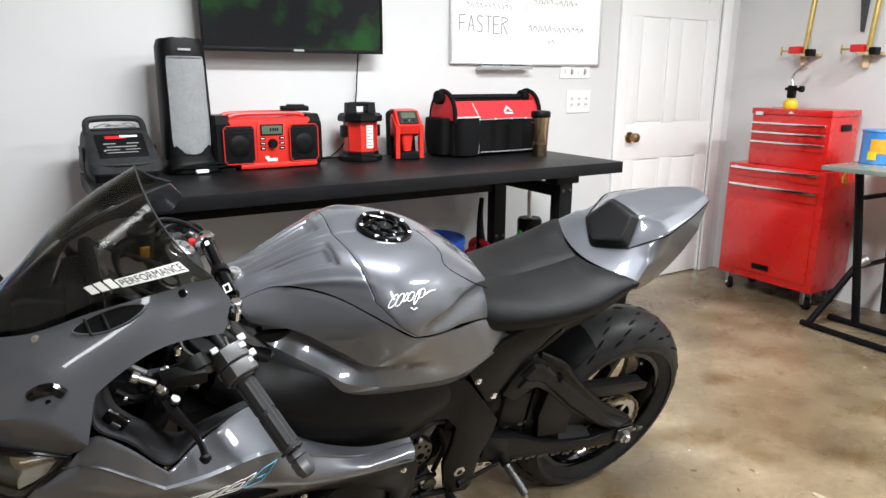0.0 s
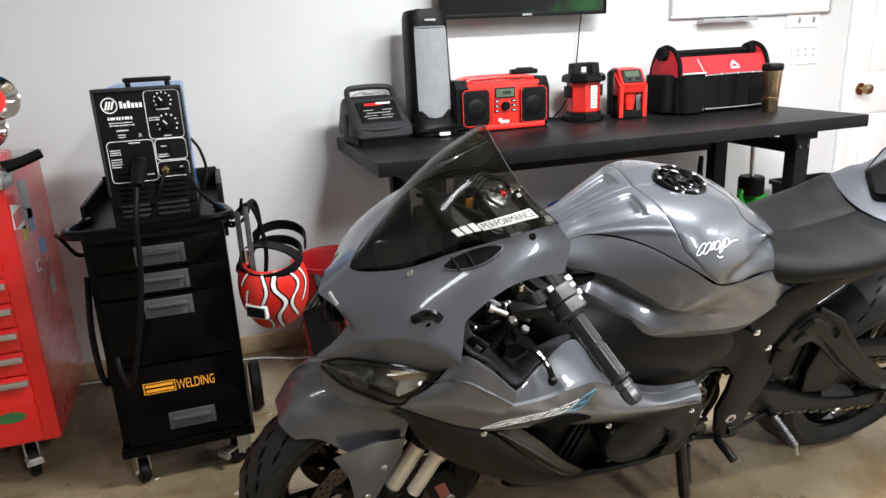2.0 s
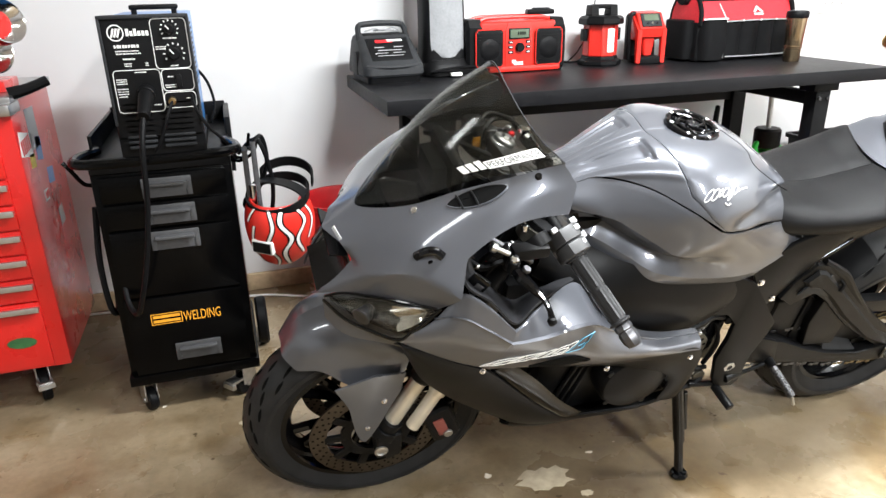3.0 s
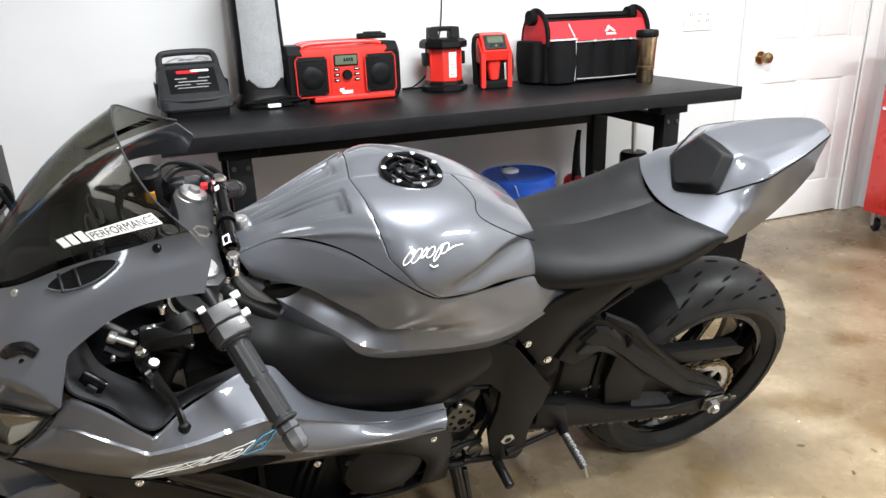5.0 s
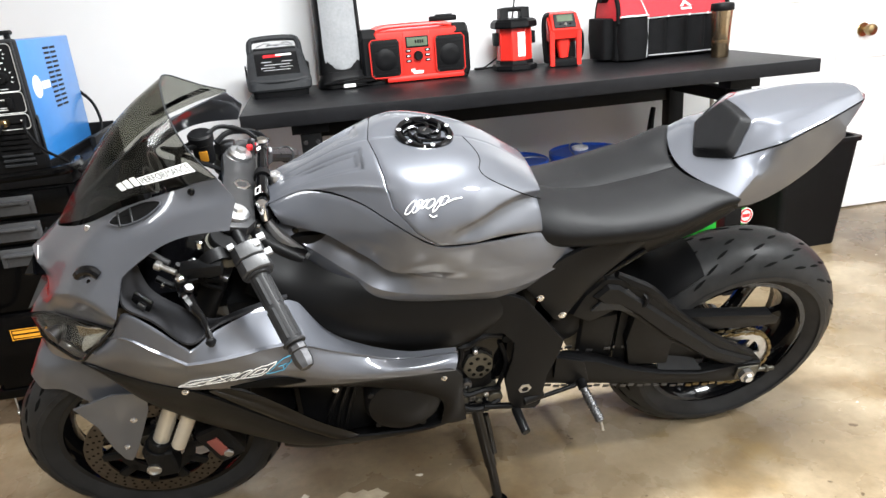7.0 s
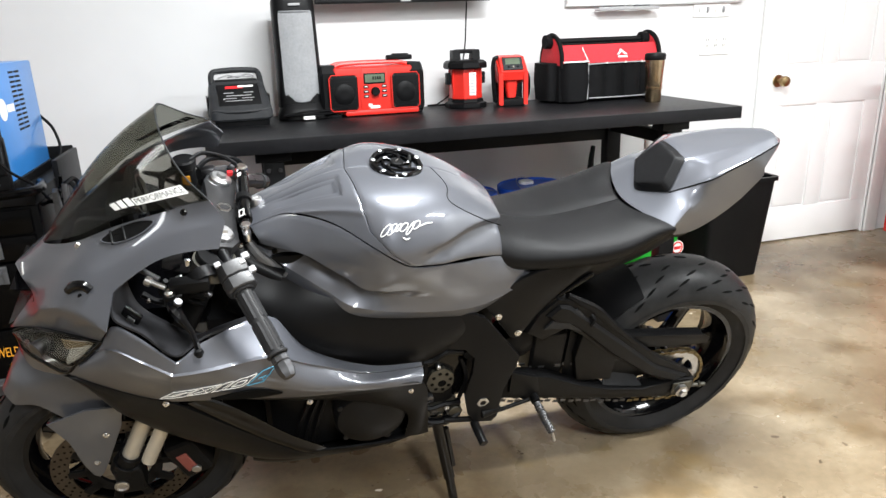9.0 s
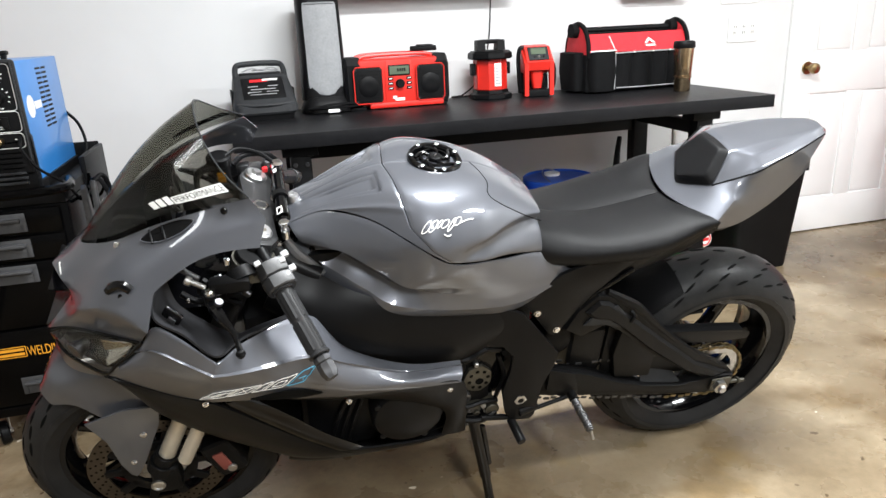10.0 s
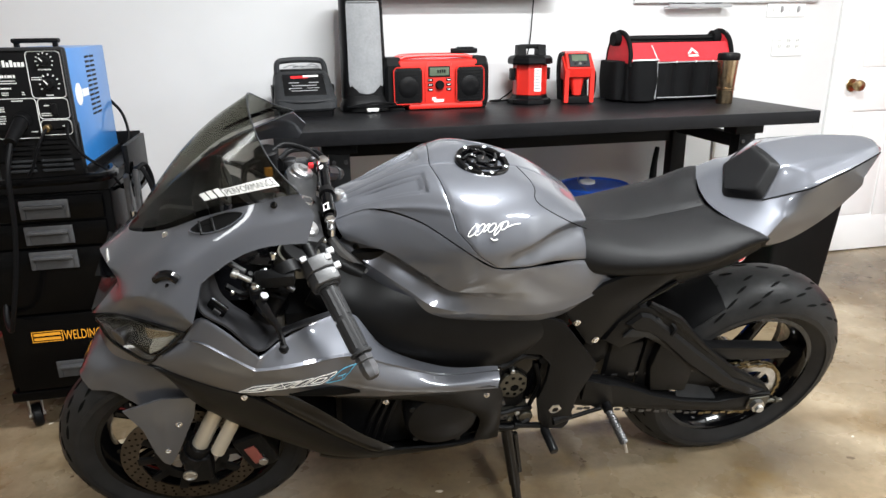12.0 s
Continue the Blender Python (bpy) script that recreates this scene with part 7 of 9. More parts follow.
INNERM = mat("satin_inner_plastic", (0.022, 0.022, 0.024), 0.34, grain=0.2, scale=30, bump=0.05, bscale=700)
INNER = ruled([(0.116, -0.206, 0.925), (0.112, -0.245, 0.885), (0.156, -0.262, 0.852), (0.206, -0.274, 0.80), (0.262, -0.244, 0.812), (0.37, -0.17, 0.785)],
              [(0.135, -0.175, 0.925), (0.145, -0.185, 0.865), (0.185, -0.19, 0.815), (0.235, -0.19, 0.775), (0.29, -0.165, 0.765), (0.37, -0.14, 0.765)], 34, 10, -0.01, 0.004)
inn = symmetric("inner_panel", INNER, INNERM, "satin dark grey inner fairing panel")
P("panel_slot", moved(box(-0.018, -0.004, -0.026, 0.018, 0.004, 0.026, 0.006), Matrix.Translation((0.137, -0.229, 0.868)) @ Matrix.Rotation(-0.5, 4, "Z") @ Matrix.Rotation(0.55, 4, "Y")), GBLK, inn[0])
P("slot_frame", join(*[moved(b, Matrix.Translation((0.137, -0.231, 0.868)) @ Matrix.Rotation(-0.5, 4, "Z") @ Matrix.Rotation(0.55, 4, "Y")) for b in (box(-0.004, -0.007, -0.014, 0.01, -0.003, 0.014, 0.002),)]), DSTEEL, inn[0])

# lower fairing
low = symmetric("lower_fairing", join(
    ruled([(0.0, -0.219, 0.748), (0.06, -0.235, 0.718), (0.115, -0.246, 0.69), (0.172, -0.253, 0.664), (0.21, -0.243, 0.62), (0.29, -0.222, 0.516), (0.40, -0.20, 0.39), (0.46, -0.18, 0.335)],
          [(0.005, -0.205, 0.742), (0.03, -0.205, 0.68), (0.06, -0.20, 0.61), (0.10, -0.195, 0.555), (0.15, -0.19, 0.50), (0.215, -0.18, 0.435), (0.29, -0.165, 0.36), (0.31, -0.13, 0.30)], 34, 10, 0.008, 0.005),
    ruled([(0.30, -0.165, 0.355), (0.38, -0.185, 0.36), (0.46, -0.19, 0.362), (0.55, -0.195, 0.36), (0.63, -0.205, 0.372), (0.70, -0.212, 0.41)],
          [(0.295, -0.12, 0.298), (0.35, -0.12, 0.272), (0.45, -0.125, 0.27), (0.55, -0.14, 0.295), (0.64, -0.16, 0.335), (0.712, -0.18, 0.378)], 30, 8, 0.010, 0.005),
    ruled([(0.30, -0.257, 0.652), (0.44, -0.258, 0.626), (0.572, -0.252, 0.61), (0.682, -0.244, 0.596), (0.70, -0.235, 0.50), (0.714, -0.205, 0.38)],
          [(0.34, -0.225, 0.612), (0.42, -0.225, 0.588), (0.51, -0.222, 0.558), (0.60, -0.222, 0.522), (0.655, -0.22, 0.475), (0.655, -0.208, 0.385)], 34, 8, 0.004, 0.005)), MBLK, "matt black lower fairing with side opening")
P("belly_pan", ruled([(0.30, -0.12, 0.295), (0.40, -0.125, 0.272), (0.55, -0.14, 0.292), (0.70, -0.17, 0.37)], [(0.30, 0.12, 0.295), (0.40, 0.125, 0.272), (0.55, 0.14, 0.292), (0.70, 0.17, 0.37)], 16, 10, 0.0, 0.005), MBLK)
symmetric("fairing_strake", ruled([(0.235, -0.228, 0.648), (0.31, -0.222, 0.565), (0.39, -0.208, 0.46), (0.47, -0.19, 0.372)], [(0.19, -0.24, 0.645), (0.262, -0.224, 0.55), (0.335, -0.206, 0.455), (0.405, -0.192, 0.378)], 26, 10, 0.008, 0.006), GBLK, "gloss black diagonal fairing strake")

def screen_row(points):
    return [(x, -y, z) for x, y, z in points] + [(x, y, z) for x, y, z in points[-2::-1]]


SCR = Surface([screen_row(r) for r in (
    [(-0.032, 0.006, 0.9065), (-0.0325, 0.004, 0.907), (-0.0335, 0.002, 0.907), (-0.034, 0.0, 0.9075)],
    [(0.051, 0.086, 0.963), (0.037, 0.060, 0.969), (0.025, 0.030, 0.976), (0.020, 0.0, 0.979)],
    [(0.14, 0.131, 1.021), (0.112, 0.092, 1.038), (0.092, 0.046, 1.053), (0.085, 0.0, 1.059)],
    [(0.222, 0.158, 1.047), (0.185, 0.112, 1.078), (0.158, 0.057, 1.107), (0.150, 0.0, 1.120)],
    [(0.298, 0.169, 1.063), (0.252, 0.120, 1.103), (0.226, 0.060, 1.147), (0.219, 0.0, 1.170)])])
scr = P("windscreen", sheet(outward(SCR(*S(lin(0, 1, 34), lin(0, 1, 30)))), 0.003), SCREEN, None, "dark smoked double-bubble windscreen")
scr.visible_shadow = True
so = 1 if SCR.normal(np.array(0.6), np.array(0.1))[1] < 0 else -1


def decal(surf, u0, v0, u1, v1, sign, lift=0.0012, n=6):
    return sheet(surf.patch(*S(lin(u0, u1, n), lin(v0, v1, 4)), lift, sign), 0.0006)


for i, a in enumerate((0.515, 0.555, 0.597)):
    P("sticker", decal(SCR, a, 0.052, a + 0.032, 0.108, so), WHITE, scr, "white shop sticker block")
P("sticker", decal(SCR, 0.636, 0.048, 0.94, 0.095, so, n=14), WHITE, scr, "white shop sticker panel")
word = bpy.data.curves.new("sticker_word", "FONT")
word.body, word.size, word.extrude = "PERFORMANCE", 1.0, 0.0
holder = bpy.data.objects.new("sticker_word", word)
scene.collection.objects.link(holder)
bpy.context.view_layer.update()
wm = bpy.data.meshes.new_from_object(holder.evaluated_get(bpy.context.evaluated_depsgraph_get()))
bpy.data.objects.remove(holder)
wb = bmesh.new()
wb.from_mesh(wm)
bpy.data.meshes.remove(wm)
xs, ys = [v.co.x for v in wb.verts], [v.co.y for v in wb.verts]
for v in wb.verts:
    fu, fv = (v.co.x - min(xs)) / (max(xs) - min(xs)), (v.co.y - min(ys)) / (max(ys) - min(ys))
    v.co = Vector(SCR.patch(np.array(0.648 + 0.284 * fu), np.array(0.0555 + 0.0325 * fv), 0.0022, so))
P("sticker_word", wb, GROOVE, scr, "black lettering")
for a, w in ((0.60, 0.25), (0.86, 0.03), (0.90, 0.03), (0.94, 0.025)):
    P("sticker", decal(SCR, a, 0.895, a + w, 0.945, so, n=10), GROOVE, scr)
P("screen_trim", tube([SCR(np.array(1.0), np.array(v)) for v in lin(0, 1, 9)], 0.0014, 40, 6), DPLAST, scr)

# cockpit
P("dash", join(box(0.13, -0.075, 0.955, 0.155, 0.075, 1.02, 0.012), box(0.10, -0.05, 0.94, 0.14, 0.05, 1.0, 0.012)), BPLAST, None, "black instrument housing")
for y in (-0.028, 0.03):
    P("gauge_ring", ring((0.155, y, 0.99), (0.161, y, 0.992), 0.026, 0.022, 28), STEEL)
YOKE = mat("grey_anodised_yoke", (0.032, 0.032, 0.0335), 0.36, metal=0.35, grain=0.2, scale=40, bump=0.05, bscale=500)
ym = Matrix.Translation((0.298, 0, 0.923)) @ Matrix.Rotation(0.36, 4, "Y") @ Matrix.Translation((-0.298, 0, 0))
tcl = P("triple_clamp", plate([(0.272, -0.138), (0.290, -0.146), (0.318, -0.140), (0.332, -0.115), (0.329, -0.07), (0.326, -0.03), (0.340, -0.016), (0.340, 0.016), (0.326, 0.03), (0.329, 0.07), (0.332, 0.115), (0.318, 0.140), (0.290, 0.146), (0.272, 0.138), (0.262, 0.10), (0.268, 0.04), (0.268, -0.04), (0.262, -0.10)], 0.024, ym, 0.004), YOKE, None, "grey anodised alloy top yoke")
P("yoke_recess", plate([(0.277, -0.085), (0.315, -0.085), (0.318, -0.03), (0.277, -0.03)], 0.0012, ym @ Matrix.Translation((0, 0, 0.0128)), 0.0004), DSTEEL, tcl)
P("yoke_recess", plate([(0.277, 0.03), (0.318, 0.03), (0.315, 0.085), (0.277, 0.085)], 0.0012, ym @ Matrix.Translation((0, 0, 0.0128)), 0.0004), DSTEEL, tcl)
P("yoke_mark", join(moved(box(0.282, -0.036, 0.0136, 0.311, -0.034, 0.0144, 0), ym), moved(box(0.282, 0.034, 0.0136, 0.311, 0.036, 0.0144, 0), ym)), GREYPR, tcl)
P("stem_nut", moved(lathe([(0.0195, 0), (0.0195, 0.010), (0.0165, 0.013), (0.0115, 0.013), (0.010, 0.008), (0, 0.008)], (0.304, 0, 0.012), (0.304, 0, 1), 6), ym), CHROME, tcl, "bright steering stem nut")
P("ignition", join(rod((0.252, 0.0, 0.925), (0.262, 0.0, 0.952), 0.019), rod((0.262, 0.0, 0.952), (0.264, 0.0, 0.957), 0.014)), DSTEEL, tcl)
for q in (-1, 1):
    P("pinch_bolt", rod((0.334, q * 0.098, 0.912), (0.342, q * 0.098, 0.909), 0.006), CHROME, tcl)
dl, dr = Vector((0.352, -0.098, 0.952)), Vector((0.351, 0.118, 0.956))
dv = (dr - dl).normalized()
dmp = P("steering_damper", join(rod(dl + dv * 0.03, dr - dv * 0.012, 0.0125, seg=20), rod(dl + dv * 0.026, dl + dv * 0.045, 0.0142, seg=20), rod(dr - dv * 0.03, dr - dv * 0.012, 0.0138, seg=20), rod(dl + dv * 0.02, dl - dv * 0.004, 0.0095, seg=14)), GBLK, None, "gloss black steering damper")
P("damper_rod", rod(dl - dv * 0.022, dl + dv * 0.02, 0.0048), CHROME, dmp, "chrome damper rod")
P("damper_knob", lathe([(0.012, 0), (0.0135, 0.003), (0.0135, 0.011), (0.009, 0.015), (0, 0.015)], dr + Vector((0, 0.0, 0.004)), dr + Vector((0.1, 0.0, 1)), 16), CHROME, dmp)
P("damper_mount", join(rod(dl + Vector((0.0, 0.0, -0.03)), dl + Vector((0, 0, 0.004)), 0.008), rod(dl + Vector((0, 0, 0.002)), dl + Vector((0, 0, 0.010)), 0.0105, seg=6)), CHROME, dmp)
P("damper_clamp", join(ring((0.352, -0.004, 0.9535), (0.352, 0.012, 0.9538), 0.0165, 0.0128, 24), box(0.360, -0.004, 0.935, 0.385, 0.012, 0.950, 0.004)), CAST, dmp)
P("damper_bolt", lathe([(0.013, -0.012), (0.013, 0.004), (0.0105, 0.008), (0.005, 0.008), (0.004, 0.005), (0, 0.005)], (0.375, 0.004, 0.950), (0.385, 0.0, 1.95), 16), ALU, dmp, "bright damper clamp bolt")
P("damper_label", moved(box(-0.006, -0.012, 0.0, 0.006, 0.012, 0.0006, 0), Matrix.Translation((0.3465, -0.062, 0.9645)) @ Matrix.Rotation(-0.45, 4, "Y")), WHITE, dmp, "white damper label")
P("damper_label", moved(box(-0.004, -0.007, 0.0, 0.004, 0.007, 0.0006, 0), Matrix.Translation((0.3465, 0.088, 0.9685)) @ Matrix.Rotation(-0.45, 4, "Y")), WHITE, dmp, "white damper label")
P("tank_bracket", join(box(0.370, -0.012, 0.900, 0.384, 0.016, 0.934, 0.004), box(0.384, -0.016, 0.905, 0.402, -0.008, 0.928, 0.003), box(0.384, 0.010, 0.905, 0.402, 0.018, 0.928, 0.003)), GBLK)
P("head_spar", tube([(0.352, -0.062, 0.892), (0.368, -0.075, 0.868), (0.386, -0.083, 0.851), (0.404, -0.090, 0.833), (0.418, -0.098, 0.822)], [0.010, 0.013, 0.013, 0.012, 0.008], 20, 10), mat("satin_grey_frame", (0.16, 0.16, 0.165), 0.32, metal=0.6, grain=0.15, scale=40), None, "satin grey frame edge beside the headstock")
SWITCH = mat("grey_switch_plastic", (0.030, 0.030, 0.0315), 0.42, grain=0.15, scale=60, bump=0.08, bscale=700)
for s in (-1, 1):
    a, e = Vector((0.298, s * 0.128, 0.938)), Vector((0.395, s * 0.346, 0.803))
    d = (e - a).normalized()
    hb = P("handlebar", join(rod(a, e - d * 0.02, 0.011), rod(a - Vector((0.020, -s * 0.015, 0.045)), a - Vector((0.004, -s * 0.018, 0.008)), 0.036, seg=20)), CAST, None, "black clip-on handlebar")
    side_ = Vector((1, 0, 0)) - d * d.x
    side_.normalize()
    upv = d.cross(side_) * (1 if d.cross(side_).z > 0 else -1)
    hm = Matrix((side_, d, upv)).transposed().to_4x4()
    hm.translation = a + d * 0.03
    drum = [(-0.024, -0.020), (-0.010, -0.030), (0.012, -0.031), (0.027, -0.021), (0.031, 0.0), (0.027, 0.020), (0.010, 0.029), (-0.014, 0.028), (-0.026, 0.014), (-0.028, -0.004)]
    flat = hm @ Matrix(((1, 0, 0, 0), (0, 0, 1, 0), (0, 1, 0, 0), (0, 0, 0, 1)))
    P("switch_housing", plate(drum, 0.029, flat @ Matrix.Translation((0, 0, 0.018)), 0.005, 3), SWITCH, hb, "dark grey switch housing")
    P("switch_housing", plate(drum, 0.027, flat @ Matrix.Translation((0, 0, 0.0475)), 0.006, 3), SWITCH, hb, "dark grey switch housing")
    P("housing_collar", rod(a + d * 0.088, a + d * 0.100, 0.0215, 0.0175, seg=18), SWITCH, hb)
    for x_, y_, z_ in ((0.031, 0.014, 0.004), (0.030, 0.046, 0.006), (-0.024, 0.052, -0.010)):
        P("switch_toggle", moved(box(-0.004, -0.006, -0.005, 0.010, 0.006, 0.005, 0.002), hm @ Matrix.Translation((x_, y_, z_))), GREYPR, hb, "pale switch toggle")
    for x_, y_, z_ in ((0.022, 0.030, 0.022), (-0.020, 0.016, 0.022), (0.018, 0.058, 0.020)):
        P("switch_button", moved(box(-0.006, -0.005, -0.004, 0.006, 0.005, 0.005, 0.002), hm @ Matrix.Translation((x_, y_, z_))), GREYPR, hb)
    P("bar_clamp", join(ring(a - Vector((0.021, -s * 0.019, 0.046)), a - Vector((0.012, -s * 0.020, 0.018)), 0.037, 0.028, 24), moved(box(0.020, -0.016, -0.014, 0.046, 0.016, 0.010, 0.005), Matrix.Translation(a - Vector((0.016, -s * 0.019, 0.030))))), PERF, hb, "bare alloy bar clamp")
    P("clamp_screw", rod(a + Vector((0.012, -s * 0.006, -0.022)), a + Vector((0.012, s * 0.004, -0.022)), 0.0065), CHROME, hb)
    P("clamp_screw", rod(a + Vector((-0.036, s * 0.012, -0.014)), a + Vector((-0.040, s * 0.018, -0.014)), 0.006), CHROME, hb)
    g0, g1 = a + d * 0.105, e - d * 0.028
    P("grip", join(rod(g0, g1, 0.0162, seg=18), rod(g0 - d * 0.004, g0 + d * 0.004, 0.022, seg=18), rod(g1 - d * 0.006, g1, 0.0205, seg=18)), GRIPM, hb, "black rubber grip with raised pads")
    for k in range(6):
        up_ = Vector((math.cos(k * math.pi / 3), 0, math.sin(k * math.pi / 3)))
        off = (up_ - d * up_.dot(d)).normalized() * 0.0135
        for t0, t1 in ((0.06, 0.46), (0.5, 0.93)):
            P("grip_pad", rod(g0 + (g1 - g0) * t0 + off, g0 + (g1 - g0) * t1 + off, 0.0048, seg=6), GRIPM, hb)
    P("bar_end", lathe([(0.014, 0), (0.0165, 0.004), (0.0165, 0.012), (0.0145, 0.014), (0.017, 0.018), (0.0165, 0.034), (0.012, 0.044), (0.006, 0.046), (0, 0.046)], g1 + d * 0.001, g1 + d, 8), DSTEEL, hb, "fluted dark steel bar end weight")
    pv = Vector((0.209, s * 0.220, 0.893))
    lv = P("lever", tube([pv, pv + Vector((0.008, s * 0.022, -0.008)), pv + Vector((0.022, s * 0.048, -0.015)), pv + Vector((0.034, s * 0.066, -0.024)), pv + Vector((0.040, s * 0.082, -0.036)), pv + Vector((0.043, s * 0.092, -0.049))], [0.008, 0.012, 0.0085, 0.0055, 0.005, 0.006], 34, 8), GBLK, hb, "black anodised adjustable lever")
    P("lever_ball", lathe([(0.0, -0.009), (0.006, -0.007), (0.009, 0.0), (0.006, 0.007), (0, 0.009)], pv + Vector((0.043, s * 0.094, -0.052)), pv + Vector((0.043, s * 0.094, 1)), 14), CABLE, hb)
    P("perch", join(moved(box(-0.03, -0.014, -0.012, 0.04, 0.014, 0.012, 0.006), Matrix.Translation(pv + Vector((0.03, -s * 0.018, 0.016)))), rod(pv + Vector((0, 0, -0.012)), pv + Vector((0, 0, 0.014)), 0.011)), CAST, hb)
    P("pivot_bolt", lathe([(0.0085, 0), (0.0085, 0.004), (0.006, 0.007), (0, 0.007)], pv + Vector((0, 0, 0.014)), pv + Vector((0, 0, 1)), 12), CHROME, hb)
    P("perch_clamp", ring(pv + Vector((0.052, -s * 0.045, 0.022)), pv + Vector((0.060, -s * 0.028, 0.010)), 0.027, 0.019, 20), CAST, hb)
    P("clamp_bolt", rod(pv + Vector((0.035, -s * 0.052, 0.048)), pv + Vector((0.035, -s * 0.048, 0.036)), 0.007), CHROME, hb)
    P("cable_ferrule", rod(pv + Vector((-0.045, -s * 0.04, 0.045)), pv + Vector((-0.015, -s * 0.024, 0.03)), 0.0055), DSTEEL, hb)
    P("clutch_hose", tube([pv + Vector((-0.045, -s * 0.04, 0.045)), pv + Vector((-0.06, -s * 0.06, 0.06)), pv + Vector((-0.03, -s * 0.10, 0.07)), pv + Vector((0.06, -s * 0.14, 0.04))], 0.005, 20, 7), CABLE, hb)
    P("adjuster_wheel", lathe([(0.007, 0), (0.008, 0.002), (0.008, 0.006), (0.007, 0.008), (0, 0.008)], pv + Vector((0.014, s * 0.02, 0.004)), pv + Vector((0.03, s * 0.03, 0.05)), 10), DSTEEL, hb)
    P("adjuster", join(rod(pv + Vector((-0.03, -s * 0.02, 0.03)), pv + Vector((-0.005, -s * 0.01, 0.02)), 0.005), rod(pv + Vector((-0.038, -s * 0.023, 0.033)), pv + Vector((-0.028, -s * 0.019, 0.029)), 0.009)), STEEL, hb)
rs = P("brake_reservoir", lathe([(0.017, 0.0), (0.0205, 0.004), (0.0215, 0.044), (0.0245, 0.046), (0.0255, 0.062), (0.022, 0.066), (0.0, 0.066)], (0.236, 0.118, 0.935), (0.240, 0.118, 1.935), 26), BPLAST, None, "black brake fluid reservoir")
P("sight_glass", box(0.230, 0.0945, 0.948, 0.246, 0.0985, 0.970, 0.001), mat("amber_fluid", (0.45, 0.20, 0.02), 0.2, grain=0.1), rs, "amber fluid window")
P("master_cylinder", join(rod((0.26, 0.135, 0.952), (0.315, 0.190, 0.925), 0.013), box(0.268, 0.125, 0.945, 0.296, 0.150, 0.966, 0.005), rod((0.335, 0.150, 0.948), (0.325, 0.158, 0.952), 0.010)), DSTEEL, None, "dark alloy brake master cylinder")
P("engine_switch", box(0.320, 0.116, 0.950, 0.332, 0.128, 0.960, 0.003), RED2, None, "red engine stop switch")
for pts, r in (([(0.232, 0.10, 0.985), (0.196, 0.09, 0.975), (0.19, 0.07, 0.945), (0.215, 0.03, 0.925), (0.26, -0.01, 0.918)], 0.0055), ([(0.225, 0.11, 0.99), (0.188, 0.10, 0.968), (0.196, 0.06, 0.932), (0.235, 0.01, 0.912), (0.272, -0.05, 0.905)], 0.0045), ([(0.25, 0.115, 0.998), (0.275, 0.135, 1.002), (0.315, 0.145, 0.985), (0.345, 0.135, 0.965)], 0.0045), ([(0.262, 0.12, 0.975), (0.29, 0.14, 0.985), (0.335, 0.16, 0.97), (0.36, 0.17, 0.94)], 0.006),
               ([(0.29, -0.10, 0.93), (0.24, -0.12, 0.95), (0.19, -0.10, 0.93), (0.18, -0.04, 0.90)], 0.005), 
               ([(0.26, -0.16, 0.90), (0.20, -0.15, 0.87), (0.20, -0.10, 0.80), (0.26, -0.08, 0.74)], 0.006), ([(0.345, -0.03, 0.925), (0.350, -0.055, 0.89), (0.352, -0.08, 0.84), (0.33, -0.11, 0.78)], 0.007), ([(0.352, -0.02, 0.92), (0.360, -0.045, 0.89), (0.362, -0.07, 0.84), (0.345, -0.10, 0.78)], 0.005)):
    P("cable", tube(pts, r, 28, 7), CABLE)
for pts, r in (([(0.20, -0.17, 0.90), (0.185, -0.16, 0.865), (0.215, -0.14, 0.84), (0.20, -0.13, 0.80)], 0.005), ([(0.15, -0.15, 0.86), (0.18, -0.155, 0.84), (0.22, -0.15, 0.845), (0.26, -0.13, 0.82)], 0.0065), ([(0.24, -0.15, 0.88), (0.225, -0.15, 0.84), (0.25, -0.13, 0.80)], 0.0055)):
    P("cable", tube(pts, r, 24, 7), CABLE)
for p, q, r, mt in (((0.225, -0.165, 0.905), (0.232, -0.170, 0.872), 0.004, STEEL), ((0.214, -0.168, 0.893), (0.246, -0.172, 0.886), 0.011, STEEL), ((0.246, -0.165, 0.88), (0.262, -0.168, 0.872), 0.008, DSTEEL), ((0.25, -0.15, 0.895), (0.262, -0.15, 0.89), 0.010, DSTEEL), ((0.16, -0.168, 0.858), (0.166, -0.170, 0.856), 0.005, CHROME), ((0.262, -0.16, 0.855), (0.275, -0.165, 0.848), 0.007, DSTEEL)):
    P("cable_fitting", rod(p, q, r, seg=12), mt)
P("wiring_cover", box(0.20, -0.150, 0.842, 0.252, -0.118, 0.868, 0.008), DPLAST, None, "dark grey wiring cover")
P("connector", box(0.20, -0.118, 0.820, 0.216, -0.107, 0.831, 0.003), RED2, None, "red plastic connector")
P("side_duct", join(tube([(0.315, -0.06, 0.88), (0.35, -0.075, 0.85), (0.41, -0.10, 0.82)], [0.025, 0.025, 0.02], 14, 12)), MBLK)

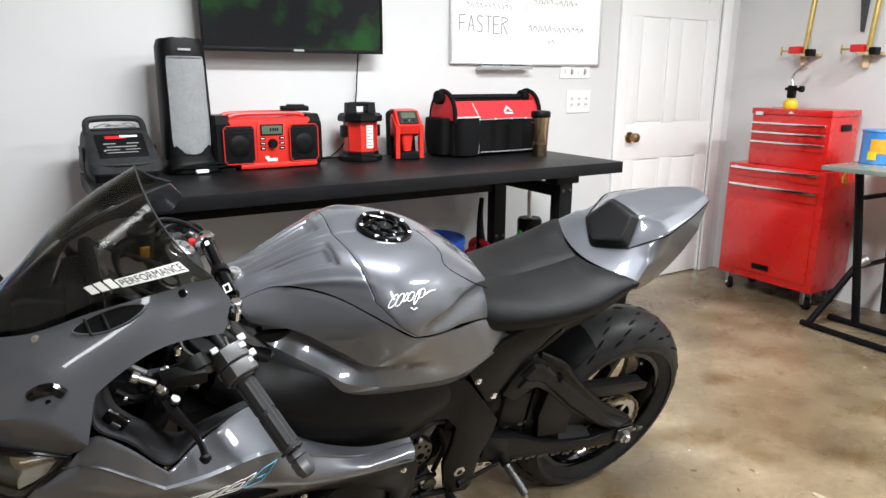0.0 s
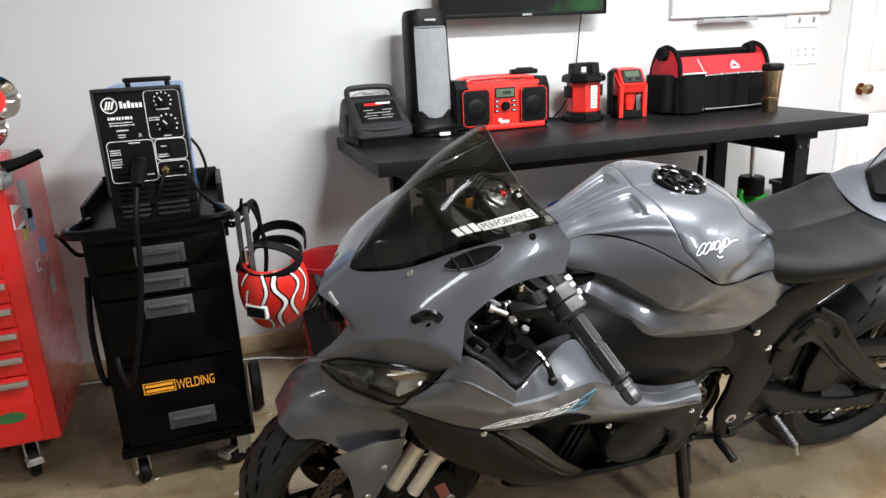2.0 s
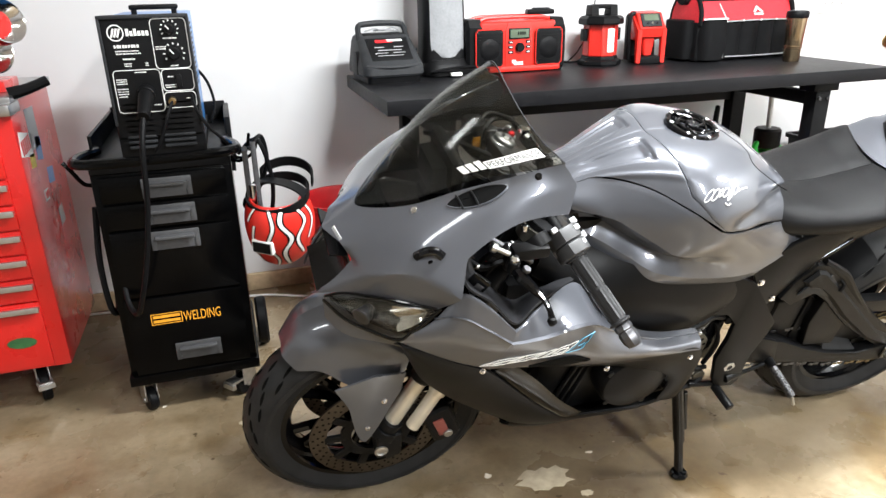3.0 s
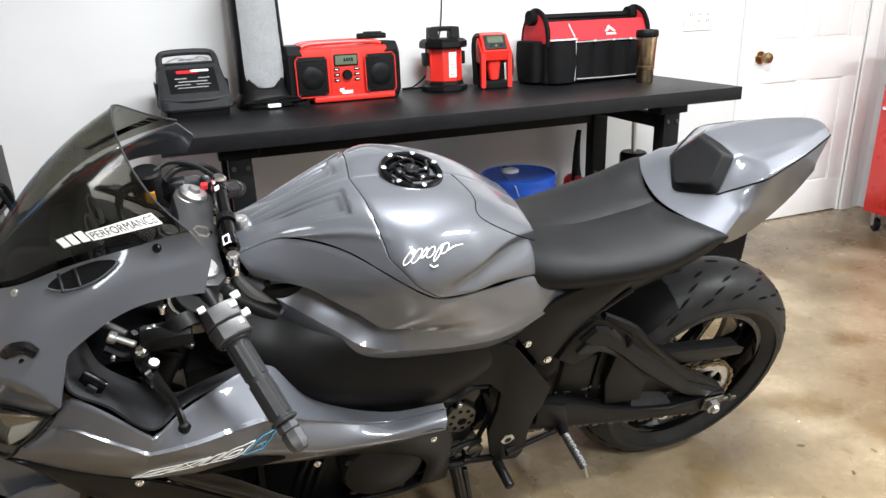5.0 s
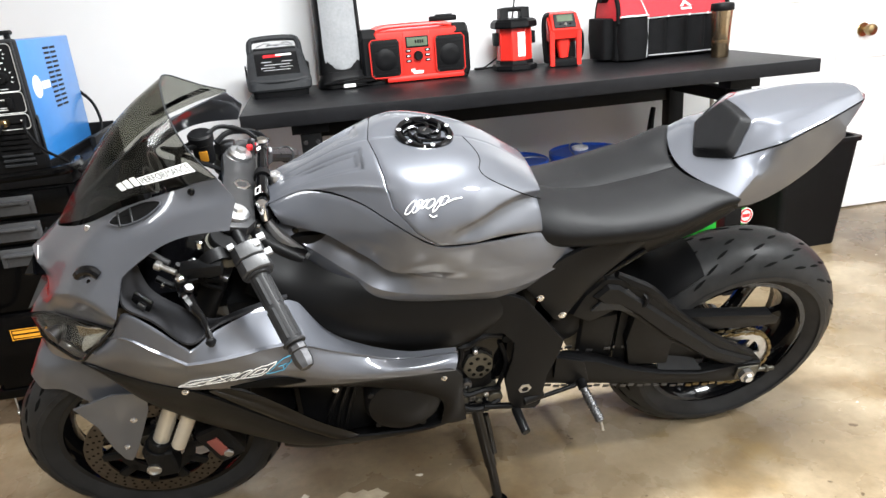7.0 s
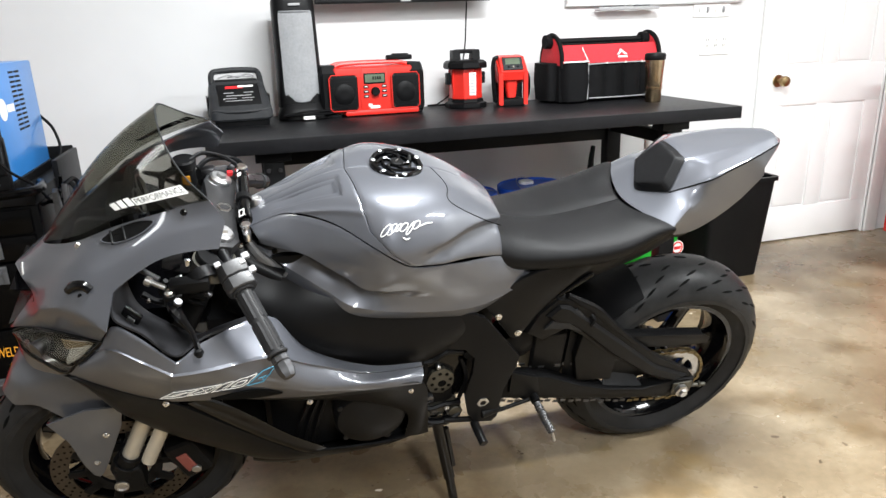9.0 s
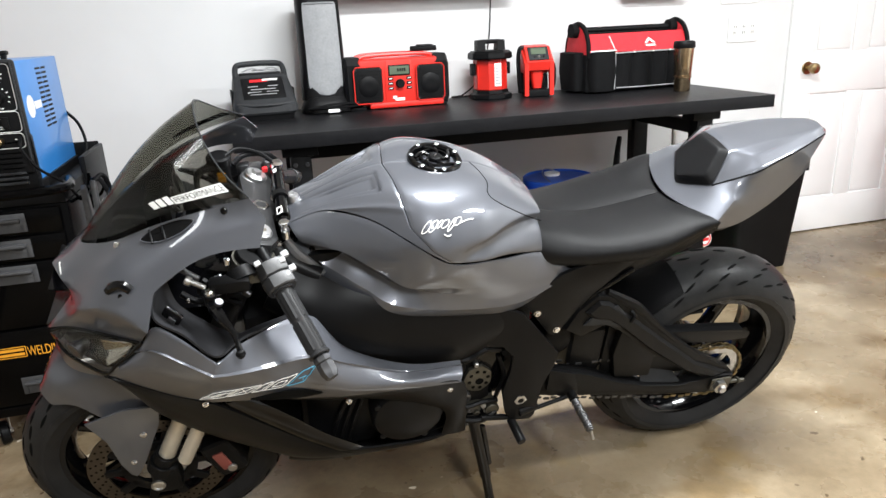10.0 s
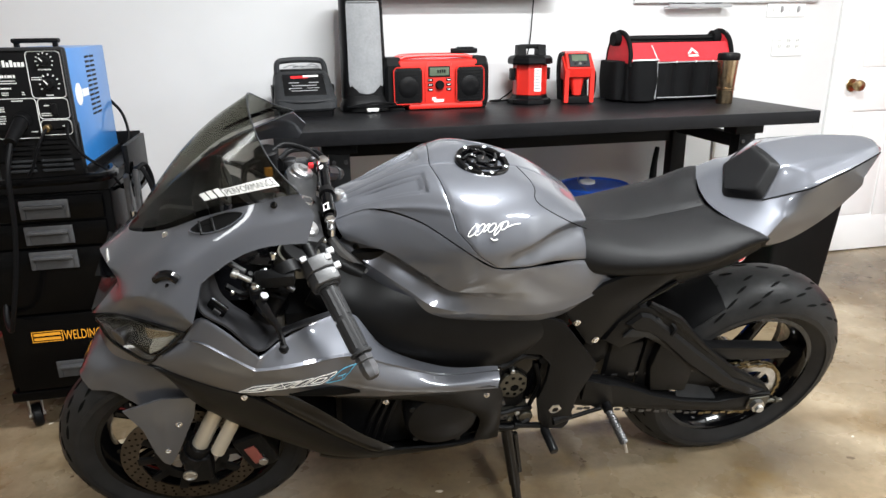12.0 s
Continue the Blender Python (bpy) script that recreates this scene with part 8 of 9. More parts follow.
# tank
TANK = Surface([[(0.350, -y, z) for y, z in ((0, 0.932), (0.036, 0.930), (0.060, 0.924), (0.068, 0.915), (0.072, 0.906), (0.070, 0.895), (0.062, 0.880))],
                [(0.43, -y, z) for y, z in ((0, 0.970), (0.040, 0.968), (0.064, 0.956), (0.080, 0.938), (0.092, 0.915), (0.092, 0.88), (0.085, 0.84))],
                [(0.53, -y, z) for y, z in ((0, 1.008), (0.06, 1.004), (0.102, 0.986), (0.132, 0.955), (0.156, 0.917), (0.156, 0.86), (0.145, 0.79))],
                [(0.62, -y, z) for y, z in ((0, 1.012), (0.08, 1.012), (0.14, 0.996), (0.185, 0.958), (0.208, 0.908), (0.194, 0.84), (0.180, 0.752))],
                [(0.72, -y, z) for y, z in ((0, 1.002), (0.08, 0.999), (0.14, 0.974), (0.178, 0.93), (0.188, 0.88), (0.178, 0.82), (0.166, 0.731))],
                [(0.80, -y, z) for y, z in ((0, 0.974), (0.07, 0.968), (0.115, 0.946), (0.145, 0.906), (0.155, 0.862), (0.152, 0.805), (0.150, 0.712))],
                [(0.888, -y, z) for y, z in ((0, 0.916), (0.05, 0.912), (0.085, 0.903), (0.108, 0.878), (0.119, 0.832), (0.124, 0.785), (0.132, 0.732))]])
tn = 1 if TANK.normal(np.array(0.5), np.array(0.1))[2] > 0 else -1
vv = lin(0, 0.683, 70)
uA = np.interp(vv, [0, 0.167, 0.333, 0.5, 0.617, 0.683], [0.387, 0.405, 0.416, 0.432, 0.50, 0.57])
uB = np.interp(vv, [0, 0.30, 0.33, 0.42, 0.56, 0.683], [0, 0.0, 0.155, 0.25, 0.39, 0.56])


def step(x, a, b):
    t = np.clip((x - a) / (b - a), 0, 1)
    return t * t * (3 - 2 * t)


def relief(u, v):
    """Pressed-in panel, crease and scoop of the tank's bodywork, in metres along the normal."""
    panel = step(u, 0.04, 0.20) * (1 - step(u, 0.345, 0.358)) * step(v, 0.055, 0.07) * (1 - step(v, 0.245, 0.262))
    inner = step(u, 0.10, 0.20) * (1 - step(u, 0.325, 0.34)) * step(v, 0.085, 0.10) * (1 - step(v, 0.205, 0.222))
    ridge = np.exp(-((v - 0.345 - 0.10 * u) / 0.025) ** 2) * step(u, 0.05, 0.22) * (1 - step(u, 0.40, 0.46))
    edge = 0.585 - 0.66 * np.clip(u - 0.60, 0, 1)
    knee = step(u, 0.56, 0.70) * step(v, edge, edge + 0.05) * (1 - step(v, edge + 0.08, 0.69))
    lip = 0.55 + 0.58 * u
    scoop = step(u, 0.0, 0.10) * step(v, lip, lip + 0.06) * (1 - step(u, 0.36 - 0.45 * (v - 0.8), 0.43 - 0.45 * (v - 0.8)))
    return -0.005 * panel - 0.004 * inner + 0.003 * ridge - 0.013 * knee - 0.013 * scoop


def between(lo, hi, v, n, gap, ease=0.0022, lift=0.0):
    r = lin(0, 1, n)
    lo, hi = lo + gap, np.maximum(hi - gap, lo + gap + 1e-3)
    uu, v2 = lo[:, None] * (1 - r) + hi[:, None] * r, np.repeat(v[:, None], n, 1)
    return TANK.patch(uu, v2, relief(uu, v2)[..., None], tn)


def half_and_mirror(g, thick=0.004, ease=0.0012):
    a = sheet(g if tn < 0 else g, thick, ease)
    return join(a, moved(a.copy(), MIRROR))


tank = P("fuel_tank", half_and_mirror(outward(between(uA, np.full(70, 1.0), vv, 60, 0.0016))), PAINT, None, "glossy grey fuel tank")
P("tank_front_cover", half_and_mirror(outward(between(uB, uA, vv, 56, 0.0016))), PAINT, None, "grey airbox cover ahead of the tank")
# side cover: from the seam down over a crease and a scoop to the frame
us = np.array([0.02, 0.155, 0.30, 0.44, 0.57, 0.78, 1.0])
vB = np.interp(us, [0, 0.155, 0.25, 0.39, 0.56, 0.75, 1.0], [0.30, 0.335, 0.425, 0.565, 0.69, 0.71, 0.69])
rim = [TANK.patch(np.array(a), np.array(b + 0.005), 0.0, tn) for a, b in zip(us, vB)] + [np.array((0.988, -0.102, 0.770))]
crest = [(0.378, -0.082, 0.898), (0.452, -0.122, 0.893), (0.492, -0.147, 0.877), (0.530, -0.168, 0.857), (0.586, -0.200, 0.836), (0.72, -0.190, 0.828), (0.855, -0.143, 0.790), (0.978, -0.107, 0.760)]
scoop = [(0.374, -0.056, 0.884), (0.444, -0.076, 0.866), (0.482, -0.102, 0.850), (0.520, -0.126, 0.832), (0.578, -0.168, 0.815), (0.72, -0.186, 0.795), (0.85, -0.145, 0.762), (0.966, -0.111, 0.754)]
hem = [(0.357, -0.058, 0.878), (0.405, -0.082, 0.818), (0.440, -0.115, 0.806), (0.478, -0.145, 0.790), (0.545, -0.180, 0.758), (0.715, -0.174, 0.720), (0.835, -0.152, 0.700), (0.945, -0.118, 0.748)]
curves = [crs(q, 110) for q in (rim, crest, scoop, hem)]
fade = step(curves[1][:, 0], 0.585, 0.70)[:, None]
for k, f in ((1, 0.42), (2, 0.56)):
    line = curves[0] * (1 - f) + curves[3] * f
    line[:, 1] -= 0.012 * math.sin(math.pi * f)
    curves[k] = curves[k] * (1 - fade) + line * fade
shelf = curves[2] * 0.42 + curves[3] * 0.58
shelf[:, 1] -= 0.013 * (1 - fade[:, 0]) + 0.008 * fade[:, 0]
shelf[:, 2] += 0.004 * (1 - fade[:, 0])
curves.insert(3, shelf)
for c in curves[1:4]:
    for _ in range(60):
        c[1:-1] += fade[1:-1] * 0.5 * ((c[:-2] + c[2:]) / 2 - c[1:-1])
rows = []
for a, n, bulge in ((0, 14, 0.006), (1, 5, 0.0), (2, 9, -0.002), (3, 7, 0.001)):
    for t in lin(0, 1, n)[(1 if a else 0):]:
        q = curves[a] * (1 - t) + curves[a + 1] * t
        q[:, 1] -= bulge * math.sin(math.pi * t) * (1 - 0.6 * fade[:, 0])
        rows.append(q)
sc = symmetric("tank_side_cover", sheet(outward(np.array(rows).transpose(1, 0, 2)), 0.004, 0.0012), PAINT, "grey side cover below the tank", 22)
P("tank_core", join(sheet(outward(TANK.patch(*S(lin(0.01, 0.99, 30), lin(0, 0.98, 24)), 0.022, -tn)), 0.003), moved(sheet(outward(TANK.patch(*S(lin(0.01, 0.99, 30), lin(0, 0.98, 24)), 0.022, -tn)), 0.003), MIRROR)), GBLK)
bolt(0.401, -0.0745, 0.873, 0.006, sc[0], GBLK, (-0.2, -0.95, 0.25))
cm = axis_matrix((0.670, 0.0, 1.010), (0.690, -0.014, 1.20))
cap = P("filler_cap", moved(lathe([(0.057, -0.01), (0.057, 0.004), (0.054, 0.0075), (0.047, 0.0075), (0.044, 0.004), (0.043, -0.003), (0.0, -0.003)], seg=48), cm), GBLK, tank, "gloss black machined filler cap")
for i in range(7):
    t = 2 * math.pi * i / 7 + 0.3
    P("cap_bolt", moved(lathe([(0.0048, 0.006), (0.0048, 0.0095), (0.003, 0.0103), (0.0022, 0.0085), (0, 0.0085)], seg=10), cm @ Matrix.Translation((0.0505 * math.cos(t), 0.0505 * math.sin(t), 0))), CHROME if i % 2 else STEEL, cap)
for i in range(5):
    t = 2 * math.pi * i / 5
    P("cap_vane", moved(tube([(0.012 * math.cos(t), 0.012 * math.sin(t), 0.003), (0.028 * math.cos(t + 0.35), 0.028 * math.sin(t + 0.35), 0.005), (0.043 * math.cos(t + 0.95), 0.043 * math.sin(t + 0.95), 0.004)], [0.0035, 0.005, 0.0035], 12, 8), cm), GBLK, cap)
P("cap_ring", moved(lathe([(0.033, -0.002), (0.033, 0.005), (0.031, 0.0065), (0.028, 0.0065), (0.027, 0.004), (0.027, -0.002)], seg=36, cap=False), cm), GBLK, cap)
P("cap_lock", moved(lathe([(0.014, -0.003), (0.014, 0.008), (0.011, 0.010), (0.004, 0.0095), (0.0, 0.008)], seg=20), cm), BSTEEL, cap)
P("lock_slot", moved(box(-0.006, -0.001, 0.0095, 0.006, 0.001, 0.0105, 0), cm), CHROME, cap)


def on_tank(points, r, lift=0.0008, n=40):
    c = crs([(a, b, 0) for a, b in points], n)
    return tube([TANK.patch(np.array(a), np.array(b), lift, tn) for a, b, _ in c], r, n, 5, smooth=False)


P("tank_seam", on_tank([(0.72, 0.0), (0.75, 0.10), (0.755, 0.17), (0.74, 0.235), (0.765, 0.285), (0.86, 0.35), (0.99, 0.42)], 0.0013, -0.0004, 50), GROOVE, tank)
# tank emblem, drawn as a flowing white ribbon
def loop(u, v, w, h, lean, n=16):
    """A closed slanting loop on the tank, w long and h high."""
    return [(u + w * math.cos(a) - lean * h * math.sin(a), v + h * math.sin(a)) for a in np.linspace(0, 2 * math.pi, n, endpoint=False)]


for u, v, w, h in ((0.486, 0.480, 0.0085, 0.040), (0.508, 0.468, 0.0085, 0.036), (0.530, 0.452, 0.0045, 0.024), (0.548, 0.446, 0.0090, 0.026), (0.569, 0.447, 0.0055, 0.040), (0.590, 0.424, 0.0100, 0.025)):
    pts = [TANK.patch(np.array(a), np.array(b), 0.0008, tn) for a, b in loop(u, v, w, h, 0.42)]
    P("emblem", tube(pts, 0.0009, 40, 5, closed=True), WHITE, tank, "white outlined flowing tank emblem")
P("emblem", on_tank([(0.600, 0.430), (0.622, 0.412), (0.648, 0.402)], 0.0012), WHITE, tank, "white outlined flowing tank emblem")
P("emblem", on_tank([(0.562, 0.505), (0.55, 0.515), (0.54, 0.505)], 0.0012), WHITE, tank, "white outlined flowing tank emblem")
sdn = 1 if SIDEP.normal(np.array(0.45), np.array(0.75))[1] < 0 else -1


SG = SIDEP(*S(lin(0, 1, 241), lin(0.5, 1, 101)))


def on_side(x, z, lift=0.0012):
    """The point of the left fairing's outer face at a given length and height."""
    k = np.argmin((SG[..., 0] - x) ** 2 + (SG[..., 2] - z) ** 2)
    i_, j_ = np.unravel_index(k, SG.shape[:2])
    return SIDEP.patch(np.array(i_ / 240), np.array(0.5 + 0.5 * j_ / 100), lift, sdn)


def outlined_block(x0, x1, h, material, label, strokes_in=()):
    """A slanted outlined cell with plain strokes across it, on the left fairing."""
    lean = 0.030
    base = lambda x: 0.686 + (x - 0.157) * 0.135
    at = lambda u, v: (x0 + (x1 - x0) * u + lean * v, base(x0 + (x1 - x0) * u) + h * v)
    for line in [((0, 0), (0, 1), (1, 1), (1, 0), (0, 0))] + list(strokes_in):
        q = [at(*p) for p in line]
        pts = [on_side(a[0] + (b[0] - a[0]) * t, a[1] + (b[1] - a[1]) * t) for a, b in zip(q, q[1:]) for t in lin(0, 1, 7)]
        P("fairing_graphic", tube(pts, 0.0009, len(pts), 5, smooth=False), material, side[0], label)


for x0, x1, inner in ((0.157, 0.203, [((0, 0.3), (0.7, 0.72)), ((0.3, 0.28), (1, 0.7))]), (0.207, 0.246, [((0, 0), (1, 1)), ((0, 1), (1, 0))]), (0.252, 0.268, []), (0.274, 0.312, [((0.25, 0.28), (0.25, 0.72), (0.75, 0.72), (0.75, 0.28), (0.25, 0.28))])):
    outlined_block(x0, x1, 0.027, WHITE, "white outlined fairing graphic", inner)
outlined_block(0.318, 0.350, 0.027, BLUEPR, "blue outlined fairing graphic", [((0.25, 0.5), (0.8, 0.5)), ((0.5, 0.5), (1, 0))])

# seat and tail
SEAT = Surface([[(0.832, -y, z) for y, z in ((0, 0.912), (0.045, 0.908), (0.078, 0.89), (0.098, 0.862), (0.110, 0.832), (0.110, 0.79))],
                [(0.92, -y, z) for y, z in ((0, 0.860), (0.06, 0.857), (0.102, 0.845), (0.128, 0.822), (0.130, 0.795), (0.112, 0.775))],
                [(1.03, -y, z) for y, z in ((0, 0.842), (0.08, 0.842), (0.13, 0.836), (0.152, 0.818), (0.146, 0.79), (0.122, 0.773))],
                [(1.15, -y, z) for y, z in ((0, 0.855), (0.09, 0.857), (0.145, 0.85), (0.167, 0.833), (0.160, 0.805), (0.135, 0.788))],
                [(1.19, 0, 0.862), (1.196, -0.06, 0.866), (1.218, -0.115, 0.874), (1.245, -0.158, 0.874), (1.245, -0.162, 0.855), (1.235, -0.142, 0.83)],
                [(1.224, 0, 0.868), (1.232, -0.05, 0.871), (1.254, -0.105, 0.880), (1.283, -0.156, 0.880), (1.290, -0.161, 0.866), (1.282, -0.147, 0.850)]])
sg = outward(SEAT(*S(lin(0, 1, 44), lin(0, 1, 26))))
P("seat", join(sheet(sg, 0.012, 0.003), moved(sheet(sg, 0.012, 0.003), MIRROR)), VINYL, None, "smooth black vinyl rider seat")
COWL = [(1.224, 0, 0.864), (1.252, -0.105, 0.876), (1.282, -0.158, 0.878), (1.266, 0, 0.884), (1.302, -0.080, 0.921), (1.345, -0.052, 0.990), (1.348, 0, 0.996), (1.392, -0.078, 0.990),
        (1.385, -0.116, 0.968), (1.322, -0.140, 0.912), (1.374, -0.120, 0.826), (1.292, -0.152, 0.850), (1.610, 0, 1.018), (1.603, -0.024, 1.014), (1.612, -0.036, 1.000), (1.50, -0.086, 0.992),
        (1.566, -0.064, 0.955), (1.576, -0.060, 0.930), (1.500, -0.088, 0.873), (1.645, 0, 1.000), (1.628, -0.022, 0.986), (1.50, -0.064, 1.004), (1.48, -0.052, 1.012), (1.48, 0, 1.014)]
COWL_F = [(0, 1, 4, 3), (1, 2, 9, 4), (3, 4, 5, 6), (6, 5, 22, 23), (23, 22, 13, 12), (5, 7, 21, 22), (22, 21, 13), (5, 4, 8, 7), (7, 8, 15, 21), (21, 15, 14, 13), (4, 9, 8), (2, 11, 10, 9), (9, 10, 18, 8), (8, 18, 16, 15),
          (18, 17, 16), (15, 16, 14), (14, 16, 20), (12, 13, 14, 20, 19)]
COWL_C = [(5, 22, 13), (7, 21, 13), (4, 8, 15, 14), (3, 4, 5, 6), (7, 8), (2, 9), (12, 13, 14), (5, 7), (4, 9), (14, 16)]
COWL_P = (2, 4, 5, 7, 8, 13, 14, 16, 17, 9)
cowl_bm = cage(COWL, COWL_F, COWL_C, 0, 3, 0.85, COWL_P)
cowl_tree = BVHTree.FromBMesh(cowl_bm)
cowl_bm.free()
cowl_bm = cage(COWL, COWL_F, COWL_C, 0.004, 3, 0.85, COWL_P)


def on_cowl(x, y, z, lift=0.0):
    p, n, _, _ = cowl_tree.find_nearest(Vector((x, y, z)))
    n = n if n.dot(Vector((-0.2, -0.6, 0.7))) > 0 else -n
    return np.array(p + n * lift)


tail = P("tail_cowl", cowl_bm, PAINT, None, "grey painted tail cowl")
# shield-shaped pad on the front of the hump
PAD = [(1.262, 0, 0.884), (1.300, -0.082, 0.924), (1.343, -0.052, 0.990), (1.345, 0, 0.994), (1.258, 0, 0.906), (1.290, -0.064, 0.938), (1.325, -0.040, 0.990), (1.326, 0, 0.993), (1.292, 0, 0.950)]
P("cowl_pad", cage(PAD, [(0, 1, 5, 4), (1, 2, 6, 5), (2, 3, 7, 6), (4, 5, 8), (5, 6, 7, 8)], [(4, 5, 6, 7), (0, 1, 2, 3), (1, 5), (2, 6)], 0.004, 3, 0.5, (0, 1, 2, 4, 5, 6)), VINYL, tail, "black padded bump stop")
for s in (-1, 1):
    bm = tube([on_cowl(*q, 0.0004) for q in ((1.302, -0.080, 0.921), (1.345, -0.099, 0.945), (1.385, -0.116, 0.968), (1.44, -0.102, 0.980), (1.50, -0.086, 0.992), (1.56, -0.060, 0.997), (1.612, -0.036, 1.0))], 0.0019, 40, 5)
    P("cowl_seam", bm if s < 0 else moved(bm, MIRROR), GROOVE, tail)
symmetric("subframe_cover", moved(plate([(0.853, 0.698), (0.866, 0.712), (0.90, 0.742), (0.935, 0.766), (0.97, 0.780), (1.02, 0.790), (1.08, 0.802), (1.145, 0.822), (1.15, 0.812), (1.117, 0.782), (1.075, 0.747), (1.029, 0.702), (0.985, 0.645), (0.955, 0.60), (0.94, 0.583), (0.925, 0.592)], 0.012, SIDE, 0.004), Matrix.Translation((0, -0.127, 0))), MBLK, "matt black subframe side cover")
symmetric("tail_side_cover", ruled([(1.08, -0.118, 0.785), (1.14, -0.138, 0.815), (1.20, -0.150, 0.832), (1.27, -0.155, 0.862)], [(1.05, -0.108, 0.690), (1.125, -0.114, 0.722), (1.194, -0.116, 0.748), (1.263, -0.117, 0.778), (1.318, -0.116, 0.812)], 18, 8, 0.004, 0.004), MBLK, "matt black tail underside panel")
bolt(0.888, -0.1395, 0.663, 0.0085)
bolt(0.944, -0.1395, 0.603, 0.0085)
P("undertail", join(box(0.90, -0.085, 0.735, 1.20, 0.085, 0.785, 0.015), box(1.16, -0.085, 0.78, 1.40, 0.085, 0.85, 0.03)), MBLK)
P("pivot_dome", lathe([(0.05, -0.05), (0.05, 0.0), (0.042, 0.018), (0.02, 0.028), (0, 0.03)], (0.965, -0.09, 0.53), (0.965, -1, 0.53), 28), CABLE)

# swingarm, hugger, rearset, stand
sa_low = [(0.90, 0.47), (0.98, 0.465), (1.05, 0.44), (1.14, 0.392), (1.228, 0.358), (1.335, 0.334), (1.44, 0.345), (1.50, 0.34), (1.507, 0.305), (1.47, 0.28), (1.414, 0.285), (1.25, 0.316), (1.083, 0.356), (0.96, 0.385), (0.90, 0.40)]
sa_up = [(0.965, 0.60), (0.99, 0.655), (1.034, 0.695), (1.065, 0.688), (1.134, 0.638), (1.353, 0.448), (1.485, 0.358), (1.50, 0.33), (1.44, 0.318), (1.346, 0.377), (1.23, 0.461), (1.18, 0.505), (1.12, 0.562), (1.07, 0.598), (1.01, 0.570)]
sa_strut = [(1.125, 0.568), (1.238, 0.468), (1.238, 0.38), (1.135, 0.395), (1.115, 0.48)]
sa_ridge = [(1.005, 0.652), (1.036, 0.682), (1.062, 0.676), (1.135, 0.614), (1.361, 0.416), (1.475, 0.356), (1.43, 0.342), (1.335, 0.388), (1.20, 0.498), (1.12, 0.576), (1.068, 0.618), (1.03, 0.628)]
for s in (-1, 1):
    bm = join(plate(sa_low, 0.036, SIDE, 0.008, 2), moved(plate(sa_up, 0.030, SIDE, 0.008, 2), Matrix.Translation((0, 0.002, 0))), moved(plate(sa_strut, 0.024, SIDE, 0.006, 2), Matrix.Translation((0, 0.003, 0))))
    sa = P("swingarm", moved(bm, Matrix.Translation((0, -0.118, 0)) if s < 0 else MIRROR @ Matrix.Translation((0, -0.118, 0))), CAST, None, "black cast braced swingarm", 25)
    P("swingarm_rib", (lambda b: b if s < 0 else moved(b, MIRROR))(moved(plate(sa_ridge, 0.016, SIDE, 0.012, 1), Matrix.Translation((0, -0.140, 0)))), FRAMEM, sa, "", 20)
    P("chain_adjuster", (lambda b: b if s < 0 else moved(b, MIRROR))(join(box(1.43, -0.161, 0.298, 1.49, -0.155, 0.338, 0.004), rod((1.49, -0.15, 0.31), (1.545, -0.15, 0.305), 0.006), rod((1.52, -0.15, 0.308), (1.528, -0.15, 0.307), 0.010, seg=6))), PERF, sa)
    P("axle_nut", (lambda b: b if s < 0 else moved(b, MIRROR))(lathe([(0.02, 0), (0.02, 0.012), (0.013, 0.014), (0.011, 0.022), (0, 0.022)], (WB, -0.162, RR - 0.005), (WB, -1, RR - 0.005), 6)), STEEL, sa)
for s in (-1, 1):
    side_of = lambda b: b if s < 0 else moved(b, MIRROR)
    P("swingarm_web", side_of(moved(plate([(1.10, 0.56), (1.24, 0.46), (1.37, 0.385), (1.40, 0.36), (1.35, 0.345), (1.10, 0.39)], 0.010, SIDE, 0.003), Matrix.Translation((0, -0.106, 0)))), CAST)
    P("swingarm_shelf", side_of(ruled([(1.215, -0.139, 0.352), (1.28, -0.139, 0.340), (1.345, -0.139, 0.326)], [(1.225, -0.112, 0.385), (1.28, -0.112, 0.368), (1.325, -0.112, 0.352)], 10, 4, 0.0, 0.004)), DPLAST)
    P("swingarm_rail", side_of(tube([(1.060, -0.134, 0.694), (1.10, -0.137, 0.668), (1.147, -0.138, 0.636), (1.20, -0.138, 0.580), (1.27, -0.137, 0.512), (1.34, -0.136, 0.452), (1.42, -0.135, 0.398)], [0.008, 0.012, 0.013, 0.0115, 0.010, 0.009, 0.005], 30, 8)), FRAMEM)
    P("swingarm_panel", side_of(moved(plate([(1.005, 0.612), (1.03, 0.640), (1.085, 0.662), (1.105, 0.640), (1.140, 0.596), (1.125, 0.582), (1.06, 0.606)], 0.006, SIDE, 0.003), Matrix.Translation((0, -0.147, 0)))), DPLAST)
    P("rail_band", side_of(tube([(1.128, -0.139, 0.634), (1.136, -0.153, 0.622), (1.128, -0.157, 0.606)], 0.005, 10, 6)), CAST)
    P("subframe_stay", side_of(join(rod((1.030, -0.128, 0.688), (1.122, -0.124, 0.745), 0.0065), rod((1.012, -0.126, 0.665), (1.034, -0.128, 0.692), 0.011))), GBLK)
P("chain_guard", join(moved(plate([(1.20, 0.505), (1.282, 0.512), (1.40, 0.494), (1.507, 0.476), (1.53, 0.462), (1.527, 0.443), (1.44, 0.447), (1.344, 0.462), (1.22, 0.478)], 0.004, SIDE, 0.0015), Matrix.Translation((0, -0.120, 0))), moved(plate([(1.20, 0.503), (1.282, 0.512), (1.40, 0.494), (1.507, 0.476), (1.505, 0.470), (1.40, 0.488), (1.282, 0.506), (1.20, 0.497)], 0.032, SIDE, 0.001), Matrix.Translation((0, -0.092, 0)))), MBLK, None, "black plastic chain guard")
